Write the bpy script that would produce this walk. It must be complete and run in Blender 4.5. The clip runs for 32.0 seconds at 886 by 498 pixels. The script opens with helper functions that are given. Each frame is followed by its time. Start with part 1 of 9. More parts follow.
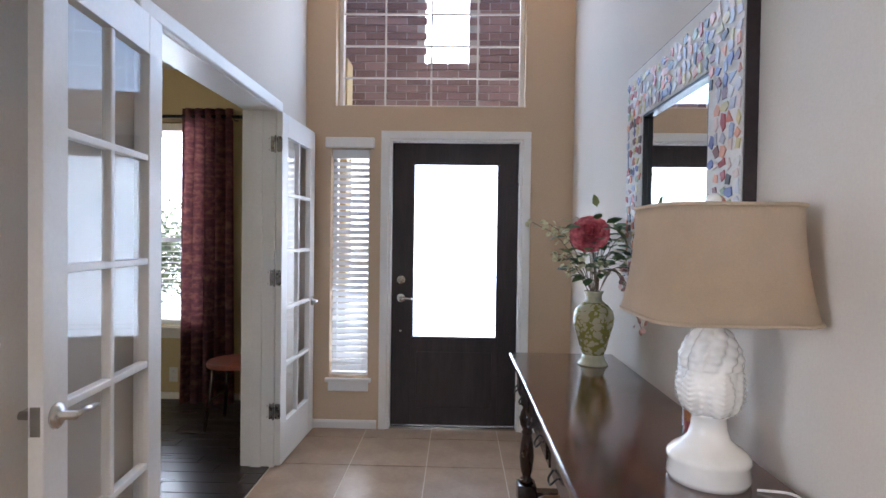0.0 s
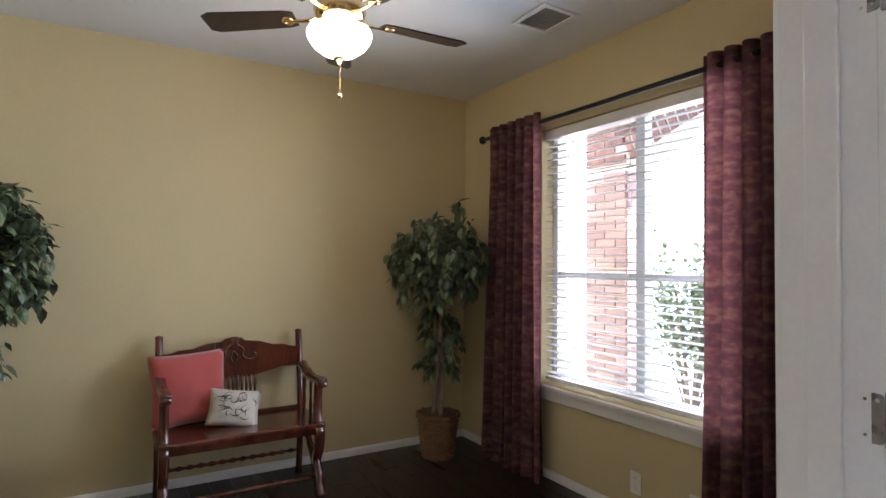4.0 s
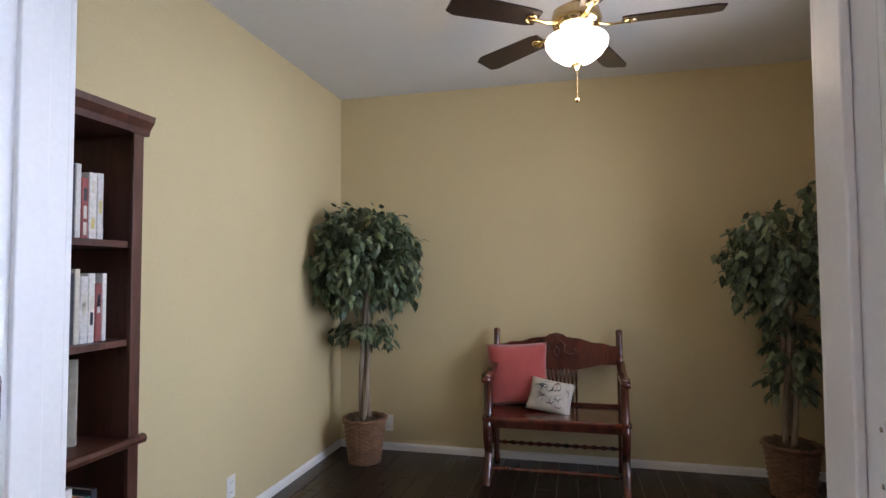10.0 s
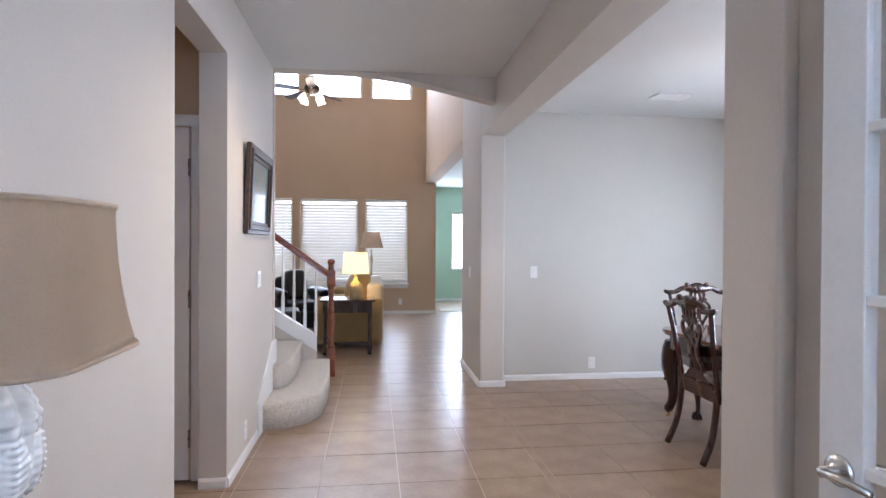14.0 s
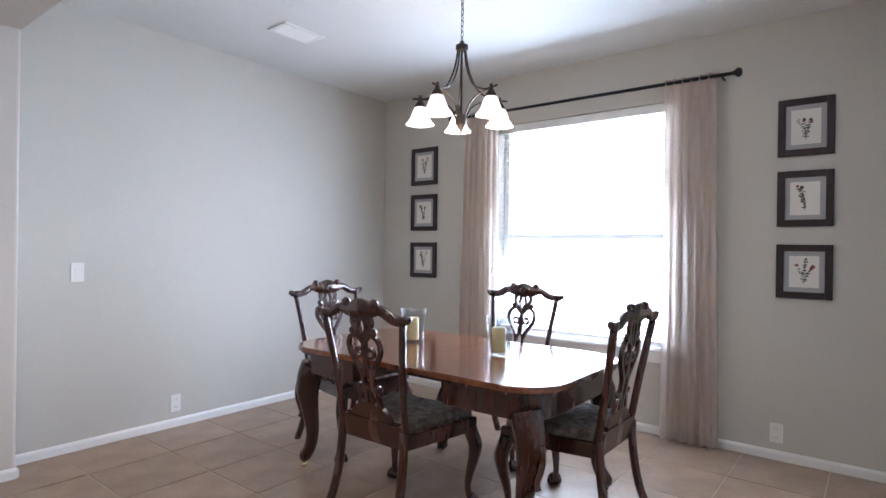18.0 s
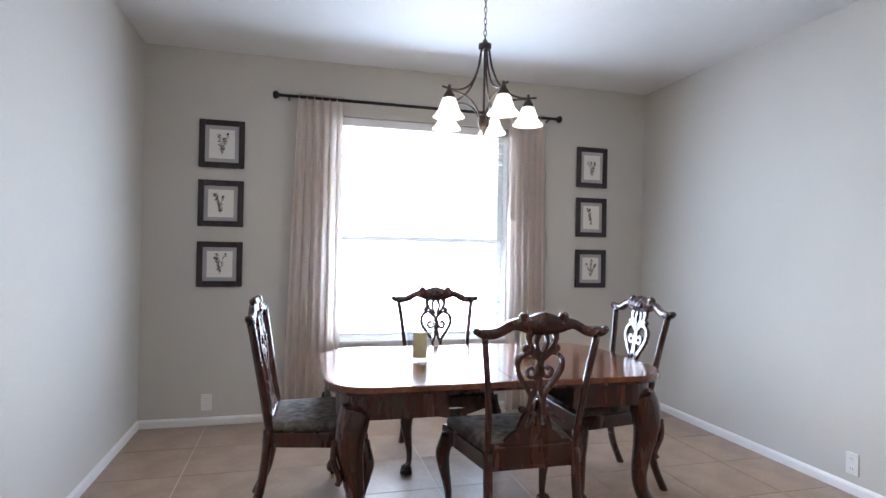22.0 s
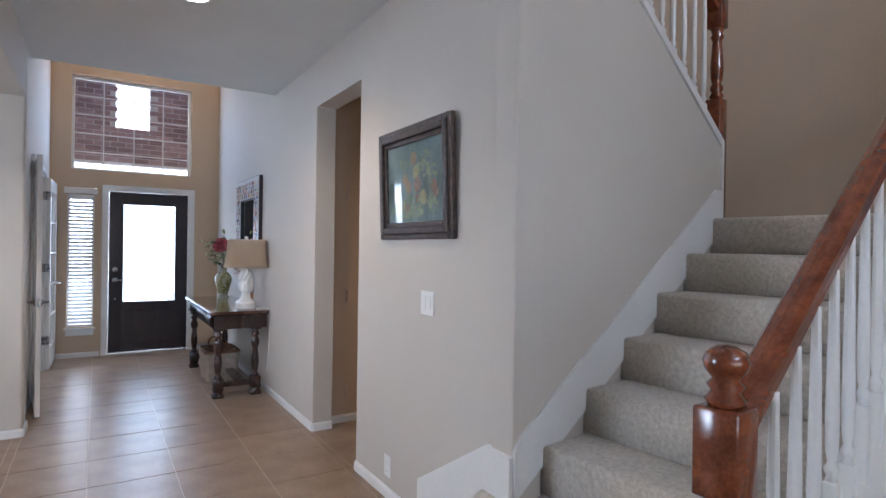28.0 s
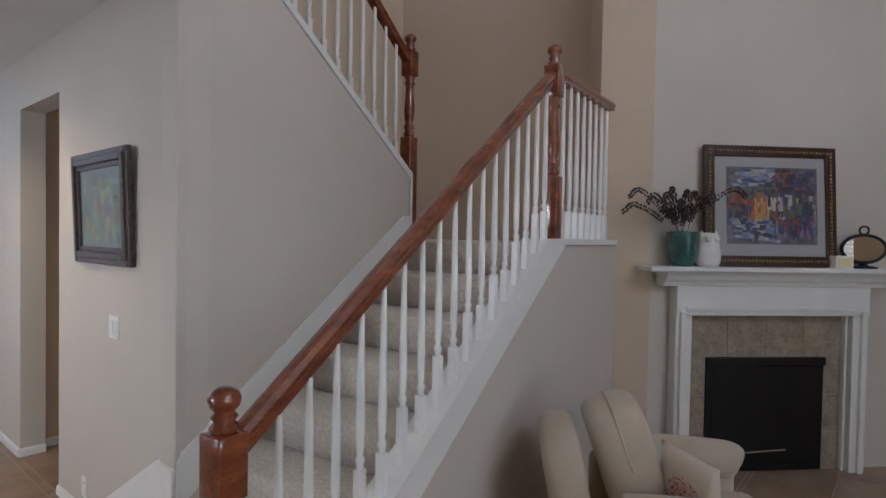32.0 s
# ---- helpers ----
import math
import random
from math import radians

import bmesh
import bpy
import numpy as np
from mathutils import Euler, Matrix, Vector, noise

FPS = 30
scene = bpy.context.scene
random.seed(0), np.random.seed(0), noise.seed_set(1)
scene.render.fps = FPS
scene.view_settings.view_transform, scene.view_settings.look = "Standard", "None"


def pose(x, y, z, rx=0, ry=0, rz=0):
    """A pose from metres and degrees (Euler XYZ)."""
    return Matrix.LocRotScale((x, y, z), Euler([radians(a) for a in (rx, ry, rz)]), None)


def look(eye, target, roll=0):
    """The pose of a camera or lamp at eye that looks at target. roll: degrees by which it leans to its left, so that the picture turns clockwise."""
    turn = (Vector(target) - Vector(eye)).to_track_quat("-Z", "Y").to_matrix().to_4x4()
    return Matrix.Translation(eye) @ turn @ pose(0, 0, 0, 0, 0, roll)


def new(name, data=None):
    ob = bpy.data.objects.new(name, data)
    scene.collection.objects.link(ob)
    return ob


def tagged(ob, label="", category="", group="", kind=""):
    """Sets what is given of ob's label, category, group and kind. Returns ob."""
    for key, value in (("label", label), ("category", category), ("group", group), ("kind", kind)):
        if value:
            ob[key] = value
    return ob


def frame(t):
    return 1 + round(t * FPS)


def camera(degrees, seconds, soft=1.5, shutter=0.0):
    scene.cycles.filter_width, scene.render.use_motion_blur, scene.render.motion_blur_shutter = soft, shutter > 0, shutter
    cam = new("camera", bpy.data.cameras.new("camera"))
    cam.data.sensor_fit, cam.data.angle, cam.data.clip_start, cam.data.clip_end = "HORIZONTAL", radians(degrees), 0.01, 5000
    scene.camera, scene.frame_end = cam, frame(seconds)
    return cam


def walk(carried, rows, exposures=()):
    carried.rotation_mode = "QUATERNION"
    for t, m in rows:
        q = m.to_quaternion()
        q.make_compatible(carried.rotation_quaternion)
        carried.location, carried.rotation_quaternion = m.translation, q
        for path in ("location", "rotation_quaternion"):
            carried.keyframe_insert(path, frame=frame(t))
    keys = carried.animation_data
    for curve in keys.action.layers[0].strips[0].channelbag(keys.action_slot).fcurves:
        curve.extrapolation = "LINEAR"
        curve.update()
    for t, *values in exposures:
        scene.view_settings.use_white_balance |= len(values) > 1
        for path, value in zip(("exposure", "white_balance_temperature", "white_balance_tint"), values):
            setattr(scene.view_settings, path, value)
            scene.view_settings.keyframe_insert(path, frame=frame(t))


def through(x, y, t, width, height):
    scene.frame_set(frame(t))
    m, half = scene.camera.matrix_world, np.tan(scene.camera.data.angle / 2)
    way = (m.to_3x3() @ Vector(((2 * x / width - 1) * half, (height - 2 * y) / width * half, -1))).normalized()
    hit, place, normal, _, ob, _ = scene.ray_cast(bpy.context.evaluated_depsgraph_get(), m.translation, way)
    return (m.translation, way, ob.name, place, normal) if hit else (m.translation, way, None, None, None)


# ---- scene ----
cam = camera(77.1, 32.0)
PATH = [
    (0, (1.340, 1.588, 1.353), (1.287, 3.587, 1.315), 0.8),
    (0.5, (1.376, 1.924, 1.347), (1.235, 3.919, 1.318), 1.0),
    (1, (1.448, 2.297, 1.363), (1.150, 4.275, 1.342), 1.0),
    (1.5, (1.445, 2.617, 1.378), (0.877, 4.534, 1.356), 1.1),
    (2, (1.327, 2.917, 1.420), (0.497, 4.736, 1.397), 1.0),
    (2.5, (1.156, 3.156, 1.406), (0.084, 4.845, 1.404), 0.6),
    (3, (1.025, 3.386, 1.395), (-0.315, 4.871, 1.419), 0.4),
    (3.5, (0.835, 3.487, 1.376), (-0.693, 4.776, 1.418), 0.4),
    (4, (0.710, 3.612, 1.378), (-1.002, 4.646, 1.431), 0.5),
    (4.5, (0.599, 3.646, 1.300), (-1.217, 4.478, 1.388), 0.4),
    (6.5, (0.423, 3.615, 1.167), (-1.430, 4.363, 1.254), 0.3),
    (7, (0.424, 3.620, 1.145), (-1.379, 4.479, 1.246), 0.3),
    (7.5, (0.460, 3.677, 1.187), (-1.296, 4.627, 1.305), 0.8),
    (8, (0.566, 3.790, 1.281), (-1.191, 4.734, 1.421), 1.2),
    (8.5, (0.711, 3.898, 1.248), (-1.122, 4.684, 1.403), 1.0),
    (9, (0.835, 4.054, 1.235), (-1.104, 4.522, 1.378), 0.5),
    (9.5, (0.876, 4.224, 1.262), (-1.121, 4.274, 1.360), 0.1),
    (10, (0.982, 4.452, 1.322), (-0.958, 3.982, 1.411), -0.3),
    (10.5, (1.136, 4.675, 1.334), (-0.601, 3.690, 1.424), -0.1),
    (11, (1.200, 4.882, 1.378), (-0.162, 3.419, 1.455), 0.1),
    (11.5, (1.214, 4.974, 1.374), (0.227, 3.236, 1.461), 0.3),
    (12, (1.237, 5.001, 1.356), (0.559, 3.121, 1.445), 0.3),
    (12.5, (1.241, 4.958, 1.368), (0.811, 3.005, 1.420), 0.1),
    (13, (1.254, 4.712, 1.378), (0.976, 2.732, 1.384), 0.2),
    (13.5, (1.290, 4.340, 1.380), (1.046, 2.355, 1.365), 0.3),
    (15.5, (1.363, 2.930, 1.315), (0.903, 0.984, 1.308), 0.4),
    (16, (1.269, 2.784, 1.354), (0.513, 0.933, 1.333), 0.5),
    (16.5, (1.207, 2.561, 1.328), (0.097, 0.897, 1.323), 0.9),
    (17, (1.121, 2.479, 1.327), (-0.228, 1.003, 1.323), 1.0),
    (17.5, (1.043, 2.410, 1.313), (-0.450, 1.079, 1.314), 0.8),
    (18, (1.009, 2.325, 1.274), (-0.563, 1.089, 1.271), 0.8),
    (18.5, (1.127, 2.146, 1.266), (-0.550, 1.056, 1.260), 0.8),
    (19, (1.250, 1.888, 1.267), (-0.549, 1.015, 1.261), 0.9),
    (19.5, (1.307, 1.496, 1.243), (-0.589, 0.859, 1.241), 0.9),
    (20, (1.430, 1.145, 1.273), (-0.532, 0.756, 1.272), 1.0),
    (20.5, (1.517, 0.745, 1.279), (-0.477, 0.589, 1.282), 1.0),
    (21, (1.553, 0.317, 1.335), (-0.446, 0.382, 1.331), 1.2),
    (21.5, (1.534, -0.074, 1.327), (-0.442, 0.236, 1.334), 1.2),
    (22, (1.355, -0.496, 1.281), (-0.578, 0.019, 1.292), 1.1),
    (22.5, (1.296, -0.866, 1.294), (-0.552, -0.102, 1.302), 1.4),
    (23, (1.248, -1.113, 1.279), (-0.466, -0.082, 1.290), 1.3),
    (23.5, (1.162, -1.299, 1.262), (-0.351, 0.009, 1.284), 1.2),
    (24, (1.089, -1.487, 1.276), (-0.143, 0.088, 1.297), 1.2),
    (24.5, (1.034, -1.600, 1.276), (0.139, 0.189, 1.301), 1.1),
    (25, (0.957, -1.569, 1.234), (0.376, 0.344, 1.266), 0.9),
    (25.5, (0.914, -1.584, 1.286), (0.673, 0.401, 1.309), 1.0),
    (26, (0.816, -1.771, 1.349), (1.003, 0.220, 1.366), 1.3),
    (26.5, (0.778, -1.933, 1.370), (1.259, 0.008, 1.387), 1.1),
    (28.5, (0.751, -2.772, 1.412), (1.860, -1.108, 1.398), 0.8),
    (29, (0.827, -3.027, 1.475), (1.935, -1.362, 1.454), 0.7),
    (29.5, (0.842, -3.232, 1.548), (1.947, -1.565, 1.519), 0.8),
    (30, (0.792, -3.386, 1.624), (1.897, -1.719, 1.587), 0.9),
    (30.5, (0.778, -3.487, 1.670), (1.891, -1.826, 1.630), 0.9),
    (31, (0.832, -3.506, 1.662), (2.025, -1.901, 1.622), 1.0),
    (31.5, (0.936, -3.402, 1.642), (2.294, -1.934, 1.596), 1.1),
    (32, (1.035, -3.223, 1.601), (2.574, -1.946, 1.557), 1.0),
]
EXPOSURES = [(0, 2.58, 6000, 16), (2, 2.70, 5850, 16), (4, 2.88, 5900, 17), (7, 3.02, 5450, 17), (9, 2.96, 5500, 21), (10, 2.66, 5950, 21), (13, 2.74, 5750, 18), (17, 2.72, 5600, 16), (24, 2.66, 5550, 14), (26, 2.3, 5500, 14), (29, 2.32, 5600, 14), (31, 2.30, 5750, 15), (32, 2.04, 5950, 14)]
walk(cam, [(t, look(eye, target, roll)) for t, eye, target, roll in PATH], EXPOSURES)

# ---------------------------------------------------------------- mesh helpers
def mesh_of(bm, name):
    me = bpy.data.meshes.new(name)
    bm.to_mesh(me)
    bm.free()
    return me


def part(name, bm, material, parent=None, label="", smooth=False):
    """Links a bmesh as one mesh object, under a thing or a part."""
    me = mesh_of(bm, name) if isinstance(bm, bmesh.types.BMesh) else bm
    if material is not None and not me.materials:
        me.materials.append(material)
    if smooth:
        for p in me.polygons:
            p.use_smooth = True
    ob = new(name, me)
    if parent is not None:
        ob.parent = parent
    if label:
        ob["label"] = label
    return ob


def thing(name, label, category, m=None, group="", kind=""):
    ob = new(name)
    ob.empty_display_size = 0.1
    if m is not None:
        ob.matrix_world = m
    return tagged(ob, label, category, group, kind)


def structure(name, bm, material, label, category="wall", smooth=False):
    return tagged(part(name, bm, material, None, "", smooth), label, category, "", "structure")


def add_box(bm, x0, y0, z0, x1, y1, z1, bevel=0.0, m=None):
    vs = [bm.verts.new((x, y, z)) for x in (x0, x1) for y in (y0, y1) for z in (z0, z1)]
    fs = [(0, 1, 3, 2), (4, 6, 7, 5), (0, 4, 5, 1), (2, 3, 7, 6), (0, 2, 6, 4), (1, 5, 7, 3)]
    faces = [bm.faces.new([vs[i] for i in f]) for f in fs]
    if bevel > 0:
        edges = list({e for f in faces for e in f.edges})
        r = bmesh.ops.bevel(bm, geom=edges, offset=bevel, segments=2, profile=0.5, affect="EDGES", clamp_overlap=True)
        vs = list({v for f in r["faces"] for v in f.verts} | {v for v in vs if v.is_valid})
    if m is not None:
        bmesh.ops.transform(bm, matrix=m, verts=[v for v in vs if v.is_valid])
    return bm


def box(x0, y0, z0, x1, y1, z1, bevel=0.0, m=None):
    bm = bmesh.new()
    return add_box(bm, min(x0, x1), min(y0, y1), min(z0, z1), max(x0, x1), max(y0, y1), max(z0, z1), bevel, m)


def add_lathe(bm, profile, seg=24, m=None, caps=True, squash=(1, 1)):
    """Turns a list of (radius, z) round the z axis."""
    rings = []
    for r, z in profile:
        ring = []
        for i in range(seg):
            a = 2 * math.pi * i / seg
            v = Vector((r * math.cos(a) * squash[0], r * math.sin(a) * squash[1], z))
            ring.append(bm.verts.new(m @ v if m is not None else v))
        rings.append(ring)
    for a, b in zip(rings, rings[1:]):
        for i in range(seg):
            j = (i + 1) % seg
            bm.faces.new((a[i], a[j], b[j], b[i]))
    if caps:
        if profile[0][0] > 1e-5:
            bm.faces.new(rings[0][::-1])
        if profile[-1][0] > 1e-5:
            bm.faces.new(rings[-1])
    return bm


def lathe(profile, seg=24, m=None, caps=True, squash=(1, 1)):
    return add_lathe(bmesh.new(), profile, seg, m, caps, squash)


def catmull(pts, n=6):
    """A smooth line through a few points."""
    pts = [Vector(p) for p in pts]
    q = [2 * pts[0] - pts[1]] + pts + [2 * pts[-1] - pts[-2]]
    out = []
    for i in range(1, len(q) - 2):
        a, b, c, d = q[i - 1:i + 3]
        for k in range(n):
            t = k / n
            out.append(0.5 * ((2 * b) + (c - a) * t + (2 * a - 5 * b + 4 * c - d) * t * t + (3 * b - a - 3 * c + d) * t ** 3))
    out.append(pts[-1])
    return out


def add_tube(bm, pts, radius, seg=8, m=None, squash=1.0):
    """A round bar along a line; radius is one number or one for each point."""
    pts = [Vector(p) for p in pts]
    rad = radius if isinstance(radius, (list, tuple)) else [radius] * len(pts)
    rings, ref = [], None
    for i, p in enumerate(pts):
        d = (pts[min(i + 1, len(pts) - 1)] - pts[max(i - 1, 0)]).normalized()
        if ref is None:
            ref = Vector((0, 0, 1)) if abs(d.z) < 0.9 else Vector((1, 0, 0))
        side = d.cross(ref).normalized()
        ref = side.cross(d).normalized()
        ring = []
        for k in range(seg):
            a = 2 * math.pi * k / seg
            v = p + rad[i] * (math.cos(a) * side + math.sin(a) * squash * ref)
            ring.append(bm.verts.new(m @ v if m is not None else v))
        rings.append(ring)
    for a, b in zip(rings, rings[1:]):
        for i in range(seg):
            j = (i + 1) % seg
            bm.faces.new((a[i], a[j], b[j], b[i]))
    bm.faces.new(rings[0][::-1])
    bm.faces.new(rings[-1])
    return bm


def tube(pts, radius, seg=8, m=None, squash=1.0):
    return add_tube(bmesh.new(), pts, radius, seg, m, squash)


def add_prism(bm, outline, y0, y1, m=None):
    """An outline in x and z, drawn out from y0 to y1."""
    a = [bm.verts.new((x, y0, z)) for x, z in outline]
    b = [bm.verts.new((x, y1, z)) for x, z in outline]
    if m is not None:
        for v in a + b:
            v.co = m @ v.co
    n = len(a)
    bm.faces.new(a)
    bm.faces.new(b[::-1])
    for i in range(n):
        j = (i + 1) % n
        bm.faces.new((a[j], a[i], b[i], b[j]))
    return bm


def prism(outline, y0, y1, m=None):
    return add_prism(bmesh.new(), outline, y0, y1, m)


def tidy(bm):
    bmesh.ops.recalc_face_normals(bm, faces=bm.faces)
    return bm


def prism_x(outline, x0, x1):
    """An outline in y and z, drawn out from x0 to x1."""
    bm = bmesh.new()
    a = [bm.verts.new((x0, y, z)) for y, z in outline]
    b = [bm.verts.new((x1, y, z)) for y, z in outline]
    n = len(a)
    bm.faces.new(a)
    bm.faces.new(b[::-1])
    for i in range(n):
        j = (i + 1) % n
        bm.faces.new((a[j], a[i], b[i], b[j]))
    return tidy(bm)


def prism_z(outline, z0, z1, bevel=0.0):
    """An outline in x and y, drawn up from z0 to z1."""
    bm = bmesh.new()
    a = [bm.verts.new((x, y, z0)) for x, y in outline]
    b = [bm.verts.new((x, y, z1)) for x, y in outline]
    n = len(a)
    bm.faces.new(a[::-1])
    top = bm.faces.new(b)
    for i in range(n):
        j = (i + 1) % n
        bm.faces.new((a[i], a[j], b[j], b[i]))
    if bevel:
        bmesh.ops.bevel(bm, geom=list(top.edges), offset=bevel, segments=2, profile=0.5, affect="EDGES")
    return tidy(bm)


# ---------------------------------------------------------------- material helpers
def material(name, color, rough=0.6, metal=0.0, vary=0.08, scale=3.0, fine=60.0, bump=0.1, depth=0.002, stretch=(1, 1, 1),
             second=None, spec=0.5, coat=0.0, sheen=0.0, transmission=0.0, emit=None, power=0.0, rand=0.0, rough_vary=0.1, alpha=1.0):
    """One surface: a base colour mottled at two scales, with fine relief and uneven gloss."""
    mat = bpy.data.materials.new(name)
    mat.use_nodes = True
    nt = mat.node_tree
    n, l = nt.nodes, nt.links
    b = n["Principled BSDF"]
    tc = n.new("ShaderNodeTexCoord")
    mp = n.new("ShaderNodeMapping")
    mp.inputs["Scale"].default_value = stretch
    l.new(tc.outputs["Object"], mp.inputs["Vector"])
    big = n.new("ShaderNodeTexNoise")
    big.inputs["Scale"].default_value = scale
    big.inputs["Detail"].default_value = 4
    small = n.new("ShaderNodeTexNoise")
    small.inputs["Scale"].default_value = fine
    small.inputs["Detail"].default_value = 3
    l.new(mp.outputs[0], big.inputs["Vector"])
    l.new(mp.outputs[0], small.inputs["Vector"])
    ramp = n.new("ShaderNodeMapRange")
    ramp.inputs["From Min"].default_value, ramp.inputs["From Max"].default_value = 0.3, 0.7
    l.new(big.outputs["Fac"], ramp.inputs["Value"])
    mix = n.new("ShaderNodeMix")
    mix.data_type = "RGBA"
    c = Vector(color[:3])
    d = Vector(second[:3]) if second else None
    mix.inputs["A"].default_value = (*(c * (1 - vary)), 1)
    mix.inputs["B"].default_value = (*(d if d is not None else Vector([min(1, v * (1 + vary)) for v in c])), 1)
    l.new(ramp.outputs["Result"], mix.inputs["Factor"])
    grain = n.new("ShaderNodeMix")
    grain.data_type, grain.blend_type = "RGBA", "MULTIPLY"
    gr = n.new("ShaderNodeMapRange")
    gr.inputs["From Min"].default_value, gr.inputs["From Max"].default_value = 0.3, 0.7
    gr.inputs["To Min"].default_value, gr.inputs["To Max"].default_value = 1 - vary * 1.2, 1 + vary * 0.4
    l.new(small.outputs["Fac"], gr.inputs["Value"])
    grain.inputs["Factor"].default_value = 1.0
    l.new(mix.outputs["Result"], grain.inputs["A"])
    l.new(gr.outputs["Result"], grain.inputs["B"])
    last = grain
    if rand:
        info = n.new("ShaderNodeObjectInfo")
        rr = n.new("ShaderNodeMapRange")
        rr.inputs["To Min"].default_value, rr.inputs["To Max"].default_value = 1 - rand, 1 + rand
        l.new(info.outputs["Random"], rr.inputs["Value"])
        last = n.new("ShaderNodeMix")
        last.data_type, last.blend_type = "RGBA", "MULTIPLY"
        last.inputs["Factor"].default_value = 1.0
        l.new(grain.outputs["Result"], last.inputs["A"])
        l.new(rr.outputs["Result"], last.inputs["B"])
    l.new(last.outputs["Result"], b.inputs["Base Color"])
    rv = n.new("ShaderNodeMapRange")
    rv.inputs["To Min"].default_value, rv.inputs["To Max"].default_value = max(0.02, rough - rough_vary), min(1, rough + rough_vary)
    l.new(big.outputs["Fac"], rv.inputs["Value"])
    l.new(rv.outputs["Result"], b.inputs["Roughness"])
    b.inputs["Metallic"].default_value = metal
    b.inputs["Specular IOR Level"].default_value = spec
    b.inputs["Coat Weight"].default_value = coat
    b.inputs["Coat Roughness"].default_value = 0.12
    b.inputs["Sheen Weight"].default_value = sheen
    b.inputs["Transmission Weight"].default_value = transmission
    b.inputs["Alpha"].default_value = alpha
    if bump:
        bp = n.new("ShaderNodeBump")
        bp.inputs["Strength"].default_value = bump
        bp.inputs["Distance"].default_value = depth
        l.new(small.outputs["Fac"], bp.inputs["Height"])
        l.new(bp.outputs["Normal"], b.inputs["Normal"])
    if emit:
        b.inputs["Emission Color"].default_value = (*emit, 1)
        b.inputs["Emission Strength"].default_value = power
    return mat


def wood(name, dark, light, rough=0.3, coat=0.3, along=(1, 1, 0.12), scale=14.0, rand=0.0):
    """Wood with a grain drawn out along one axis."""
    return material(name, dark, rough, vary=0.25, scale=scale, fine=scale * 6, bump=0.12, depth=0.001, stretch=along, second=light, coat=coat, rand=rand)


def glass(name, tint=(1, 1, 1), rough=0.0, mixed=0.92):
    """Thin clear glass: mostly see-through, with a gloss on top."""
    mat = bpy.data.materials.new(name)
    mat.use_nodes = True
    n, l = mat.node_tree.nodes, mat.node_tree.links
    n.remove(n["Principled BSDF"])
    out = n["Material Output"]
    tr = n.new("ShaderNodeBsdfTransparent")
    tr.inputs["Color"].default_value = (*tint, 1)
    gl = n.new("ShaderNodeBsdfGlossy")
    gl.inputs["Roughness"].default_value = rough
    mx = n.new("ShaderNodeMixShader")
    fr = n.new("ShaderNodeLayerWeight")
    fr.inputs["Blend"].default_value = 0.5
    pw = n.new("ShaderNodeMath")
    pw.operation, pw.inputs[1].default_value = "POWER", 4.0
    ad = n.new("ShaderNodeMath")
    ad.operation, ad.inputs[1].default_value, ad.inputs[2].default_value = "MULTIPLY_ADD", 0.35, 0.03
    l.new(fr.outputs["Facing"], pw.inputs[0])
    l.new(pw.outputs[0], ad.inputs[0])
    l.new(ad.outputs[0], mx.inputs[0])
    l.new(tr.outputs[0], mx.inputs[1])
    l.new(gl.outputs[0], mx.inputs[2])
    l.new(mx.outputs[0], out.inputs[0])
    return mat


def cloth_through(name, color, through=0.4, rough=0.9, vary=0.06, fine=300.0, scale=4.0, stretch=(1, 1, 1)):
    """Cloth or frosted glass that lets part of the light through."""
    mat = material(name, color, rough, vary=vary, scale=scale, fine=fine, bump=0.15, depth=0.001, stretch=stretch)
    n, l = mat.node_tree.nodes, mat.node_tree.links
    tl = n.new("ShaderNodeBsdfTranslucent")
    tl.inputs["Color"].default_value = (*color, 1)
    mx = n.new("ShaderNodeMixShader")
    mx.inputs[0].default_value = through
    l.new(n["Principled BSDF"].outputs[0], mx.inputs[1])
    l.new(tl.outputs[0], mx.inputs[2])
    l.new(mx.outputs[0], n["Material Output"].inputs[0])
    return mat


def lamp_glow(name, color, power, base=(0.8, 0.8, 0.78)):
    return material(name, base, 0.5, vary=0.02, bump=0.0, emit=color, power=power)


def point_light(name, x, y, z, watts, color=(1, 0.8, 0.6), radius=0.05):
    d = bpy.data.lights.new(name, "POINT")
    d.energy, d.color, d.shadow_soft_size = watts, color, radius
    ob = new(name, d)
    ob.location = (x, y, z)
    return ob


def area_light(name, m, sx, sy, watts, color=(1, 1, 1), spread=180):
    d = bpy.data.lights.new(name, "AREA")
    d.shape, d.size, d.size_y, d.energy, d.color, d.spread = "RECTANGLE", sx, sy, watts, color, radians(spread)
    ob = new(name, d)
    ob.matrix_world = m
    return ob


def spot_light(name, x, y, z, watts, color, radius, cone):
    """A lamp that shines straight down within a cone."""
    d = bpy.data.lights.new(name, "SPOT")
    d.energy, d.color, d.shadow_soft_size, d.spot_size, d.spot_blend = watts, color, radius, radians(cone), 0.6
    ob = new(name, d)
    ob.location = (x, y, z)
    return ob


def rounded_rect(x0, y0, x1, y1, r, n=8):
    pts = []
    for cx, cy, a in ((x1 - r, y1 - r, 0), (x0 + r, y1 - r, 90), (x0 + r, y0 + r, 180), (x1 - r, y0 + r, 270)):
        for k in range(n + 1):
            b = radians(a + 90 * k / n)
            pts.append((cx + r * math.cos(b), cy + r * math.sin(b)))
    return pts

